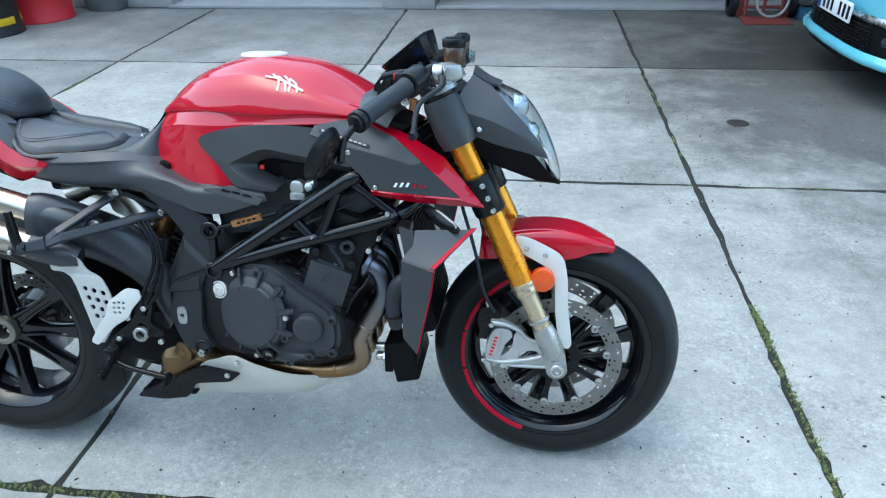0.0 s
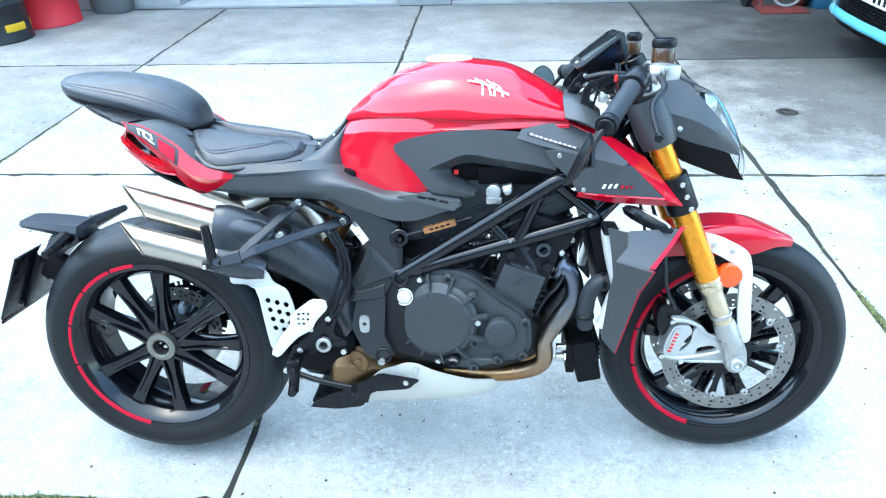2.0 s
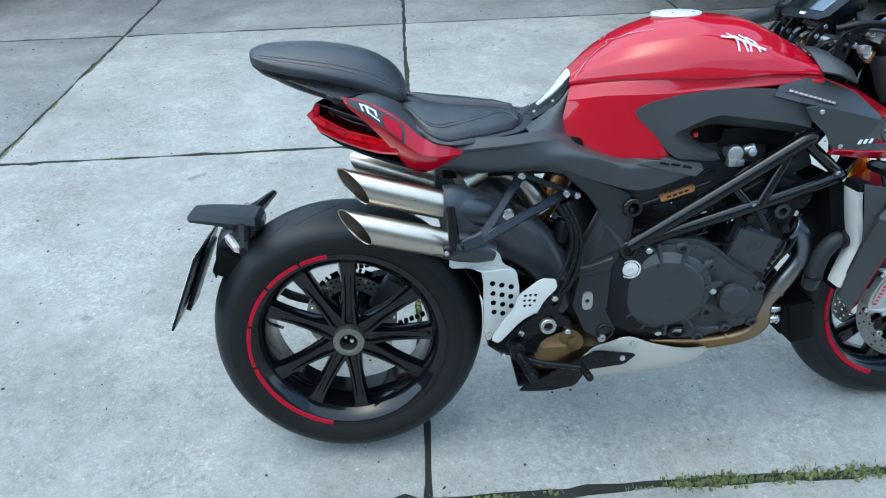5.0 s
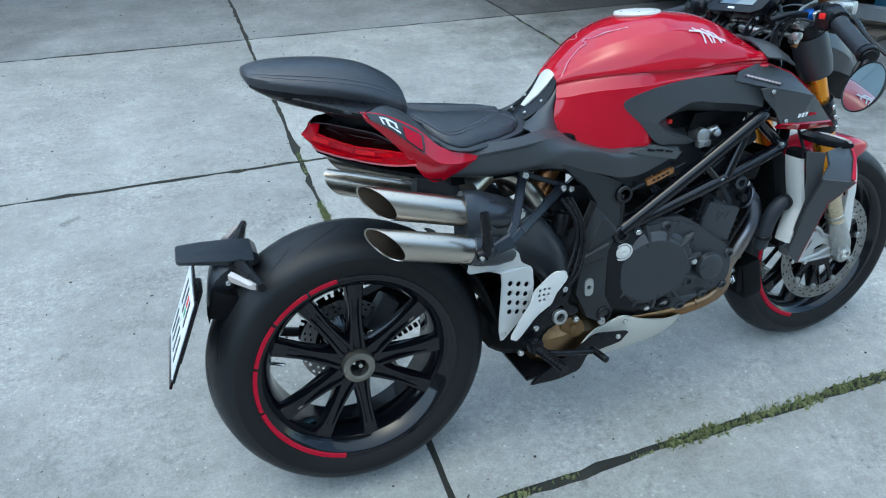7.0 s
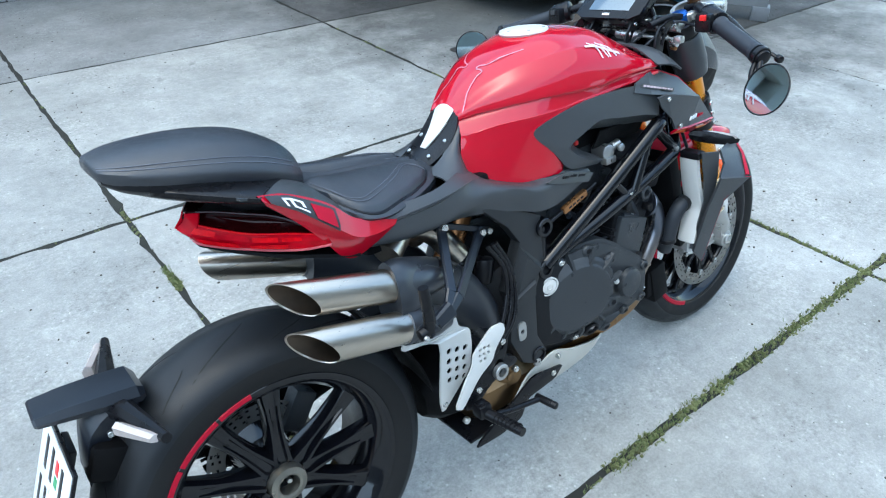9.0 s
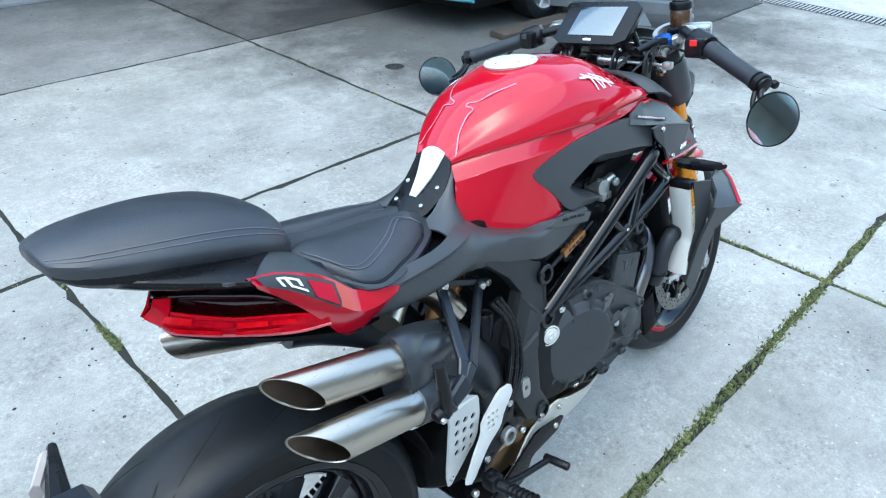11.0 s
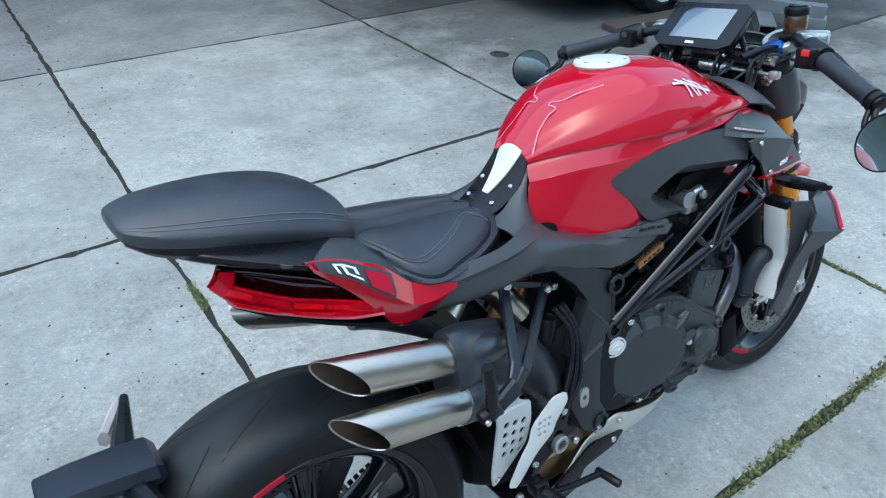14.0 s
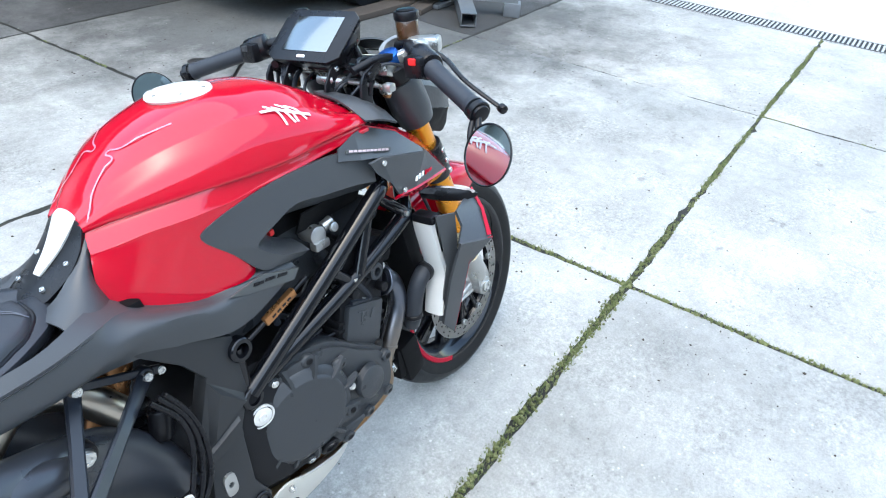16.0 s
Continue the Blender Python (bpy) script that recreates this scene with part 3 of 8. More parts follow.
# front hub, twin discs on black carriers
part("front_hub", at(lathe([(0.0, -0.07), (0.022, -0.07), (0.030, -0.05), (0.040, -0.02), (0.040, 0.02), (0.030, 0.05), (0.022, 0.07), (0, 0.07)], 32), FRONT), GLOSS, front_wheel)
for sd in (-1, 1):
    disc = part("front_brake_disc", at(drilled(0.160, 0.124, sd * 0.067, 0.005, 132, 9, {0: (1, 4), 1: (), 2: (), 3: (6,), 4: (2,), 5: (), 6: (), 7: (4, 7), 8: (), 9: (1,), 10: ()}), FRONT), DISC, front_wheel,
                "drilled silver floating brake disc")
    for k in range(10):
        part("carrier_arm", at(spoke(math.radians(36 * k + 8), 0.05, 0.123, sd * 0.060, sd * 0.060, 0.020, 0.020, 0.007, 0.007), FRONT), BLACK, disc)
    part("carrier_ring", at(ring((0, sd * 0.060, 0), (0, 1, 0), 0.060, 0.036, 0.008, 40), FRONT), BLACK, disc)
    for k in range(10):
        a = math.radians(36 * k + 8)
        part("bobbin", at(ring((0.1225 * math.cos(a), sd * 0.068, 0.1225 * math.sin(a)), (0, 1, 0), 0.009, 0.003, 0.008, 14), FRONT), ALU, disc)
# ---------------------------------------------------------------- fork, front guard, lamp, bars
def fork_x(z):
    return 1.184 + 0.452 * (0.832 - z)


def fork_p(z, y, dx=0.0):
    return (fork_x(z) + dx, y, z)


for sd in (-1, 1):
    y = sd * 0.105
    fork = part("fork_leg", join(cyl(fork_p(0.960, y), fork_p(0.70, y), 0.0255, 28, 0.002),), GOLD, bike, "gold anodised upside-down fork leg")
    part("outer_tube", tube([fork_p(0.70, y), fork_p(0.66, y), fork_p(0.56, y), fork_p(0.525, y)], [0.0262, 0.0272, 0.0278, 0.0270], 28, 4), GOLD, fork)
    part("dust_seal", join(cyl(fork_p(0.528, y), fork_p(0.517, y), 0.0288, 28, 0.002), cyl(fork_p(0.517, y), fork_p(0.498, y), 0.0275, 28, 0.002)), LEG, fork)
    part("inner_tube", cyl(fork_p(0.50, y), fork_p(0.38, y), 0.0215, 24), LEG, fork, "champagne coloured lower fork tube")
    part("stop_ring", cyl(fork_p(0.437, y), fork_p(0.428, y), 0.0255, 24, 0.002), ALU, fork)
    foot = tube([fork_p(0.415, y), fork_p(0.39, y), fork_p(0.36, y), fork_p(0.335, y, -0.004)], [0.0235, 0.027, 0.027, 0.024], 20, 3)
    lug = cyl((FRONT[0], y - 0.022, FRONT[2] + 0.004), (FRONT[0], y + 0.022, FRONT[2] + 0.004), 0.025, 24, 0.004)
    web = plate(chaikin([(1.375, 0.40), (1.41, 0.385), (1.432, 0.345), (1.437, 0.30), (1.425, 0.285), (1.40, 0.285), (1.385, 0.32)]), y - 0.018, y + 0.018, bevel=0.004)
    part("axle_foot", join(foot, lug, web), ALU, fork, "cast silver axle foot")
    part("axle_end", join(ring((FRONT[0], y + sd * 0.024, FRONT[2] + 0.004), (0, 1, 0), 0.016, 0.010, 0.008, 24)), STEEL, fork)
    # radial caliper on its bracket
    cal = part("brake_caliper", join(plate(chaikin([(1.261, 0.401), (1.298, 0.402), (1.308, 0.382), (1.290, 0.362), (1.281, 0.333), (1.277, 0.312), (1.244, 0.319), (1.244, 0.351)], 2, q=0.18), sd * 0.050, sd * 0.106, bevel=0.006),
                                     plate(chaikin([(1.264, 0.394), (1.282, 0.396), (1.274, 0.358), (1.268, 0.326), (1.250, 0.328), (1.252, 0.356)], 1), sd * 0.104, sd * 0.111, bevel=0.003)), CAL_ALU, bike, "pale silver radial brake caliper with red marks")
    part("caliper_back", join(plate(chaikin([(1.228, 0.448), (1.264, 0.452), (1.282, 0.426), (1.260, 0.404), (1.247, 0.366), (1.234, 0.366), (1.222, 0.408)], 1), sd * 0.040, sd * 0.092, bevel=0.006), cyl((1.292, sd * 0.070, 0.366), (1.292, sd * 0.098, 0.366), 0.017, 18, 0.003)), BLACK, cal, "black rear half of the caliper")
    part("caliper_bracket", plate(chaikin([(1.252, 0.422), (1.262, 0.404), (1.284, 0.405), (1.318, 0.398), (1.309, 0.380), (1.308, 0.356), (1.297, 0.337), (1.277, 0.321), (1.238, 0.326), (1.236, 0.311), (1.288, 0.300), (1.390, 0.299), (1.402, 0.285), (1.420, 0.293), (1.428, 0.330), (1.403, 0.346), (1.388, 0.366), (1.351, 0.369), (1.322, 0.400), (1.283, 0.421)], 1, q=0.15),
                                  sd * 0.086, sd * 0.099, [chaikin([(1.326, 0.339), (1.360, 0.344), (1.374, 0.331), (1.320, 0.318)], 1)], 0.003), CAL_ALU, cal, "cast silver caliper bracket with two ribs")
    part("bracket_rib", tube([(1.256, sd * 0.100, 0.414), (1.292, sd * 0.102, 0.411), (1.323, sd * 0.102, 0.396), (1.342, sd * 0.101, 0.376), (1.366, sd * 0.100, 0.368)], [0.0075, 0.006, 0.005, 0.005, 0.005], 10, 4), CAL_ALU, cal)
    part("bracket_rib", tube([(1.238, sd * 0.100, 0.318), (1.280, sd * 0.102, 0.310), (1.325, sd * 0.102, 0.316), (1.376, sd * 0.101, 0.328)], [0.0065, 0.0065, 0.0055, 0.0055], 10, 4), CAL_ALU, cal)
    part("bracket_rib", tube([(1.285, sd * 0.100, 0.302), (1.340, sd * 0.101, 0.301), (1.392, sd * 0.100, 0.301)], 0.0045, 10, 3), CAL_ALU, cal)
    for bx, bz in ((1.240, 0.317), (1.256, 0.412), (1.287, 0.304)):
        part("caliper_screw", bolt((bx, sd * 0.106, bz), 0.0068, 0.006, (0, sd, 0)), STEEL, cal)
    lettering = [box((1.256 + 0.0026 * k, sd * 0.1115, 0.334 + 0.0092 * k), (0.0085, 0.0012, 0.0050), 0.0004, pose(0, 0, 0, 0, 16, 0)) for k in range(6)]
    part("lettering", join(*lettering), RED_SWITCH, cal, "red lettering as bars")
    part("bleed_nipple", cyl((1.250, sd * 0.085, 0.440), (1.244, sd * 0.088, 0.462), 0.0045, 10, 0.001), STEEL, cal)
    part("brake_hose", tube([(1.262, sd * 0.095, 0.44), (1.235, sd * 0.10, 0.50), (1.215, sd * 0.11, 0.60), (1.17, sd * 0.08, 0.74)], 0.004, 8), HOSE, cal)
    # pale guard stay in front of the fork
    g = part("fork_guard", plate(chaikin([(1.300, 0.632), (1.345, 0.622), (1.412, 0.588), (1.424, 0.545), (1.430, 0.46), (1.446, 0.365), (1.434, 0.352), (1.415, 0.366), (1.402, 0.44), (1.396, 0.530), (1.382, 0.556), (1.350, 0.574), (1.318, 0.590)], 2),
                                 sd * 0.094, sd * 0.102, bevel=0.003, bend=lambda x, z: sd * (0.016 * max(0, (z - 0.5) / 0.13) * -1.0)), WHITE_ALU, bike, "pale silver fork guard and mudguard stay")
    for bx, bz in ((1.33, 0.602), (1.372, 0.588), (1.412, 0.372)):
        part("guard_screw", bolt((bx, sd * (0.102 - 0.016 * max(0, (bz - 0.5) / 0.13)), bz), 0.006, 0.005, (0, sd, 0)), STEEL, g)
    part("guard_reflector", join(cyl((1.368, sd * 0.094, 0.534), (1.368, sd * 0.118, 0.534), 0.0275, 32, 0.003)), ORANGE, bike, "round orange side reflector")

# mudguard: a red shell over the tyre
guard = []
for x, zt, zs, hw in ((1.225, 0.610, 0.572, 0.060), (1.29, 0.628, 0.578, 0.066), (1.36, 0.638, 0.580, 0.069), (1.43, 0.634, 0.582, 0.068), (1.485, 0.617, 0.596, 0.056), (1.533, 0.595, 0.588, 0.028)):
    col = []
    for u in np.linspace(-1, 1, 13):
        a = abs(u)
        z = zt - (zt - zs) * max(0, (a - 0.45) / 0.55) ** 1.6 - 0.012 * a * a
        col.append((x + (0.0 if a < 0.7 else -0.012 * (a - 0.7)), hw * math.sin(min(1, a * 1.25) * math.pi / 2) * (1 if u > 0 else -1), z))
    guard.append(col)
part("front_mudguard", smooth_grid(guard, 5, 2, 0.003), RED, bike, "gloss red front mudguard")



def lean_in(names, k):
    """The bars are turned a touch to the left: the low end of the fork stands off the middle line."""
    for ob in list(bike.children):
        if ob.name.split(".")[0] in names:
            for o in [ob] + list(ob.children_recursive):
                for v in o.data.vertices:
                    v.co.y += k * max(0.0, 0.95 - v.co.z)


# yokes, steering head
for z0, z1, nm in ((0.770, 0.690, "lower_yoke"), (0.965, 0.935, "top_yoke")):
    bms = [cyl(fork_p(z0, s * 0.105), fork_p(z1, s * 0.105), 0.0345, 24, 0.003) for s in (-1, 1)]
    xm = fork_x((z0 + z1) / 2)
    bms.append(box((xm - 0.035, 0, (z0 + z1) / 2), (0.075, 0.20, abs(z0 - z1) * 0.7), 0.01, pose(0, 0, 0, 0, 24, 0)))
    yk = part(nm, join(*bms), BLACK, bike, "black fork yoke")
    if nm == "lower_yoke":
        for s in (-1, 1):
            for k in range(3):
                z = 0.757 - 0.027 * k
                part("yoke_screw", bolt((fork_x(z) + 0.012, s * 0.138, z), 0.0065, 0.003, (0.2, s, 0)), STEEL, yk)
for s in (-1, 1):
    part("fork_cap", cyl(fork_p(0.965, s * 0.105), fork_p(0.985, s * 0.105), 0.021, 20, 0.003), BLUE_ANO if s < 0 else GOLD, bike, "anodised fork cap")
    part("fork_shroud", tube([fork_p(0.935, s * 0.105), fork_p(0.920, s * 0.105), fork_p(0.870, s * 0.105), fork_p(0.840, s * 0.105)], [0.036, 0.040, 0.041, 0.0365], 28, 3), GREY, bike, "dark grey fork shroud")
for s in (-1, 1):
    part("fork_sleeve", cyl(fork_p(0.955, s * 0.105), fork_p(0.906, s * 0.105), 0.0305, 28, 0.003), BLACK, bike)
part("steering_head", cyl((1.135, 0, 0.93), (1.235, 0, 0.70), 0.034, 24, 0.004), BLACK, bike)

lean_in(("fork_leg", "brake_caliper", "fork_guard", "guard_reflector", "front_mudguard", "lower_yoke"), 0.050)

# headlamp: narrow clear front between two-faceted dark sides, black chin
def facets(chains, thick=0.004):
    """A faceted skin between chains of points, with a little thickness."""
    return grid([list(r) for r in zip(*chains)], thick=thick)


mid_line = [(1.262, 0.953), (1.311, 0.931), (1.347, 0.887), (1.377, 0.829), (1.396, 0.775), (1.400, 0.742)]
lens_edge = [(1.240, 0.060, 0.957), (1.274, 0.072, 0.922), (1.318, 0.073, 0.876), (1.350, 0.066, 0.835), (1.366, 0.056, 0.806), (1.376, 0.034, 0.762)]
rows = []
for (x, z), (ex, ey, ez) in zip(mid_line, lens_edge):
    rows.append([(x + (ex - x) * abs(u) ** 2.0, ey * u, z + (ez - z) * abs(u) ** 1.5) for u in np.linspace(-1, 1, 13)])
lamp = part("headlamp", smooth_grid(rows, 4, 2, 0.003), CLEAR, bike, "clear headlamp front in a dark grey shell")
back = [[(p[0] - 0.03, p[1] * 0.9, p[2] - 0.004) for p in r] for r in rows]
part("reflector", smooth_grid(back, 3, 1, 0.002), ALU, lamp)
for k, z in enumerate((0.905, 0.845)):
    part("projector", moved(lathe([(0.0, -0.004), (0.018, 0.0), (0.026, 0.008), (0.030, 0.03)], 24), Matrix.Translation((1.318 + 0.026 * k, 0, z)) @ pose(0, 0, 0, 0, 0, 90)), STEEL, lamp)
for s in (-1, 1):
    side_of = lambda pts: [(x, s * y, z) for x, y, z in pts]
    c_top = side_of([(1.205, 0.055, 0.982)] + lens_edge[:5])
    c_ridge = side_of([(1.165, 0.101, 0.916), (1.200, 0.103, 0.903), (1.245, 0.102, 0.889), (1.290, 0.096, 0.867), (1.330, 0.079, 0.839), (1.366, 0.058, 0.806)])
    c_low = side_of([(1.172, 0.094, 0.862), (1.212, 0.095, 0.855), (1.250, 0.089, 0.839), (1.300, 0.083, 0.825), (1.340, 0.070, 0.812), (1.367, 0.056, 0.802)])
    part("lamp_shell", smooth_grid(list(zip(c_top, c_ridge, c_low)), 3, 2, 0.004), GREY, lamp, "dark grey headlamp shell with a ridge", angle=30)
    part("lamp_screw", bolt((1.220, s * 0.100, 0.870), 0.006, 0.004, (0, s, 0.2)), STEEL, lamp)
    c_chin = side_of([(1.215, 0.074, 0.815), (1.240, 0.072, 0.800), (1.263, 0.068, 0.790), (1.302, 0.058, 0.774), (1.345, 0.040, 0.755), (1.398, 0.010, 0.740)])
    c_keel = side_of([(1.215, 0.0, 0.812), (1.240, 0.0, 0.797), (1.263, 0.0, 0.786), (1.302, 0.0, 0.770), (1.345, 0.0, 0.752), (1.399, 0.0, 0.739)])
    part("lamp_chin", facets([[(x - 0.002, y * 0.985, z) for x, y, z in c_low[:5]] + [(1.374, s * 0.036, 0.765)], c_chin, c_keel]), MATT, lamp, angle=12)
top = [[(1.262, 0.050 * u, 0.956 + 0.003 * (1 - u * u)), (1.235, 0.060 * u, 0.966 - 0.006 * u * u + 0.004), (1.204, 0.058 * u, 0.992 - 0.010 * u * u)] for u in np.linspace(-1, 1, 7)]
part("fly_screen", smooth_grid(top, 2, 4, 0.004), GREY, lamp)
part("lamp_back", box((1.19, 0, 0.88), (0.05, 0.15, 0.14), 0.02, pose(0, 0, 0, 0, -20, 0)), MATT, lamp)

# handlebars
for s in (-1, 1):
    a, b = Vector((1.115, s * 0.185 + 0.015, 0.990)), Vector((1.022, s * 0.385 + 0.022, 0.928 + 0.004 * s))
    d = (b - a).normalized()
    bar = part("handlebar", tube([(1.150, s * 0.105, 0.990), (1.140, s * 0.14, 0.996), tuple(a), tuple(b)], 0.011, 14, 4), BLACK, bike, "black clip-on handlebar")
    part("bar_clamp", ring((1.148, s * 0.105, 0.985), (-0.4, 0, 0.9), 0.036, 0.024, 0.022, 28), ALU if s < 0 else BLACK, bar)
    g0, g1 = a + d * 0.065, a + d * 0.205
    gp = [g0 + (g1 - g0) * t for t in np.linspace(0, 1, 30)]
    part("grip", tube([tuple(p) for p in gp], [0.0185 if i in (0, 1, 28, 29) else 0.0165 + 0.0006 * (i % 2) for i in range(30)], 20, 1), HOSE, bar, "ribbed black rubber grip")
    part("bar_end", cyl(tuple(g1 + d * 0.001), tuple(g1 + d * 0.024), 0.0155, 18, 0.004), BLACK, bar)
    part("switch_block", join(cyl(tuple(a + d * 0.012), tuple(a + d * 0.062), 0.026, 20, 0.006), box(tuple(a + d * 0.035 + Vector((-0.022, 0, -0.004))), (0.03, 0.04, 0.04), 0.008)), BLACK, bar)
    part("red_switch" if s < 0 else "switch_rocker", box(tuple(a + d * 0.03 + Vector((-0.039, 0.006 * s, 0.006))), (0.006, 0.015, 0.012), 0.002), RED_SWITCH if s < 0 else GREY, bar)
    # lever and its master cylinder
    m0 = a + Vector((0.036, 0, 0.0))
    lev = part("lever", tube([tuple(m0 + d * 0.005), tuple(m0 + d * 0.05 + Vector((0.022, 0, -0.005))), tuple(m0 + d * 0.12 + Vector((0.018, 0, -0.010))), (1.118, s * 0.356 + 0.01, 0.902)], [0.008, 0.0065, 0.0055, 0.0052], 12, 6, True, 0.7), BLACK, bar, "black brake lever" if s < 0 else "black clutch lever")
    part("lever_tip", cyl((1.122, s * 0.350 + 0.01, 0.904), (1.116, s * 0.362 + 0.01, 0.900), 0.0085, 12, 0.003), BLACK, lev)
    part("master_cylinder", join(box(tuple(m0 + Vector((0.012, -s * 0.012, 0.004))), (0.035, 0.062, 0.030), 0.008, pose(0, 0, 0, 0, 0, -s * 22)), cyl(tuple(m0 + Vector((-0.02, -s * 0.006, 0.0))), tuple(m0 + Vector((0.0, -s * 0.006, 0.0))), 0.018, 14, 0.003)), ALU, bar, "silver radial master cylinder")
    # bar-end mirror, glass to the rear
    mc = Vector((0.972, -0.404, 0.877) if s < 0 else (0.975, 0.460, 0.897))
    nrm = Vector((-0.895, 0.215, 0.39) if s < 0 else (-0.78, -0.61, 0.12)).normalized()
    q = Vector((0, 1, 0)).rotation_difference(nrm).to_matrix().to_4x4()
    M = Matrix.Translation(mc) @ q
    mir = part("bar_end_mirror", moved(lathe([(0.0, -0.015), (0.028, -0.0135), (0.042, -0.0085), (0.0495, 0.0), (0.050, 0.003), (0.048, 0.004), (0.047, 0.0015)], 48), M), BLACK, bike, "round black bar-end mirror")
    part("mirror_glass", moved(lathe([(0.0, 0.002), (0.047, 0.002)], 48), M), MIRROR, mir, "tinted round mirror glass")
    part("mirror_stem", join(tube([tuple(g1 + d * 0.012), tuple(g1 + d * 0.02 + Vector((-0.02, s * 0.006, -0.03))), tuple(mc - nrm * 0.012 + Vector((0.016, -s * 0.02, -0.012)))], 0.006, 10, 4),
                             tube([tuple(g1 + d * 0.004), tuple(g1 + d * 0.012 + Vector((-0.03, s * 0.0, -0.035))), tuple(mc - nrm * 0.012 + Vector((0.010, -s * 0.03, -0.016)))], 0.005, 10, 4),
                             ring(tuple(g1 + d * 0.012), tuple(d), 0.020, 0.014, 0.012, 20), cyl(tuple(mc - nrm * 0.018), tuple(mc - nrm * 0.008), 0.013, 14, 0.003)), BLACK, mir)
    part("mirror_dot", cyl(tuple(mc - nrm * 0.0155 + Vector((0, 0, 0))), tuple(mc - nrm * 0.0175), 0.005, 12), RED_SWITCH, mir)

# fluid cups
for (x, y, z, r, h) in ((1.168, -0.118, 0.998, 0.024, 0.040), (1.162, 0.150, 1.000, 0.018, 0.034)):
    cup = part("fluid_cup", cyl((x, y, z), (x, y, z + h), r * 0.92, 28, 0.004), AMBER, bike, "brown translucent fluid cup with a black lid")
    part("lid", join(cyl((x, y, z + h - 0.002), (x, y, z + h + 0.015), r, 28, 0.003), cyl((x, y, z + h + 0.014), (x, y, z + h + 0.018), r * 0.75, 28, 0.001)), BLACK, cup)
    part("cup_bracket", join(box((x - 0.004, y, z - 0.012), (0.026, 0.02, 0.03), 0.004), tube([(x, y, z), (x - 0.01, y * 1.1, z - 0.03), (1.14, y * 1.2, 0.985)], 0.005, 8)), ALU if y < 0 else BLACK, cup)

# instrument: tilted eight-cornered display
DM = Matrix.Translation((1.055, 0.018, 1.022)) @ pose(0, 0, 0, 0, -38, 0)
octo = [(-0.058, -0.070), (-0.044, -0.092), (0.044, -0.092), (0.060, -0.072), (0.060, 0.072), (0.044, 0.092), (-0.044, 0.092), (-0.058, 0.070)]


def slab(outline, z0, z1, bevel, grow=1.0):
    lo = [(x * grow, y * grow, z0) for x, y in outline]
    hi = [(x, y, z1) for x, y in outline]
    n = len(outline)
    bm = made(lo + hi, [tuple(range(n))[::-1], tuple(range(n, 2 * n))] + [(i, (i + 1) % n, n + (i + 1) % n, n + i) for i in range(n)])
    if bevel:
        bmesh.ops.bevel(bm, geom=bm.edges[:], offset=bevel, segments=2, profile=0.6, affect="EDGES")
    return bm


dash = part("display", moved(slab(octo, -0.046, 0.0, 0.003, 0.72), DM), BLACK, bike, "tilted black display unit with a grey screen")
part("bezel", moved(slab(octo, 0.0005, 0.005, 0.0015, 1.0), DM), BLACK, dash)
part("screen", moved(slab([(-0.036, -0.058), (-0.036, 0.058), (0.044, 0.058), (0.044, -0.058)], 0.004, 0.0066, 0.0006), DM), SCREEN, dash, "grey unlit screen")
part("badge", moved(slab([(-0.050, -0.010), (-0.050, 0.010), (-0.044, 0.012), (-0.044, -0.008)], 0.004, 0.0062, 0.0004), DM), WHITE, dash)
for s in (-1, 1):
    part("display_stay", tube([(1.09, s * 0.05, 1.0), (1.10, s * 0.06, 0.97), (1.15, s * 0.06, 0.955)], 0.006, 8), BLACK, dash)
# key barrel, steering damper, cables and brackets between tank and yoke
part("ignition_lock", join(cyl((1.085, 0.0, 0.955), (1.075, 0, 0.985), 0.02, 20, 0.003), box((1.10, 0, 0.945), (0.05, 0.05, 0.03), 0.006)), BLACK, bike)
part("key_ring", ring((1.072, 0, 0.988), (-0.3, 0, 1), 0.013, 0.008, 0.004, 20), BRONZE, bike)
damper = part("steering_damper", join(cyl((1.045, -0.055, 0.947), (1.038, 0.005, 0.951), 0.011, 16, 0.003)), ALU, bike, "slim pale steering damper")
part("damper_end", join(cyl((1.045, -0.05, 0.947), (1.048, -0.150, 0.943), 0.0038, 10), box((1.049, -0.155, 0.943), (0.018, 0.020, 0.016), 0.005)), ALU, damper)
for s in (-1, 1):
    part("dash_bracket", plate(chaikin([(1.005, 0.905), (1.03, 0.895), (1.045, 0.955), (1.075, 0.972), (1.065, 0.985), (1.015, 0.968)], 1), s * 0.118, s * 0.124, [circle(1.02, 0.913, 0.006), [(1.026, 0.93), (1.035, 0.932), (1.043, 0.962), (1.028, 0.958)]], 0.001), BLACK, bike)
    part("lamp_stay", tube([(1.02, s * 0.10, 0.975), (1.07, s * 0.115, 0.985), (1.13, s * 0.115, 0.975)], 0.008, 10), BLACK, bike)
rng = random.Random(4)
for k in range(9):
    y0 = rng.uniform(-0.13, 0.13)
    part("cable", tube([(1.00 + rng.uniform(-.02, .03), y0 * 0.5, 0.90), (1.03, y0 * 0.8, 0.945 + rng.uniform(-.01, .02)), (1.08, y0, 0.96 + rng.uniform(-.02, .015)), (1.135, y0 * 1.25, 0.955), (1.13, y0 * 1.5, 0.985)], rng.choice((0.003, 0.004, 0.005)), 8, 5), HOSE, bike)

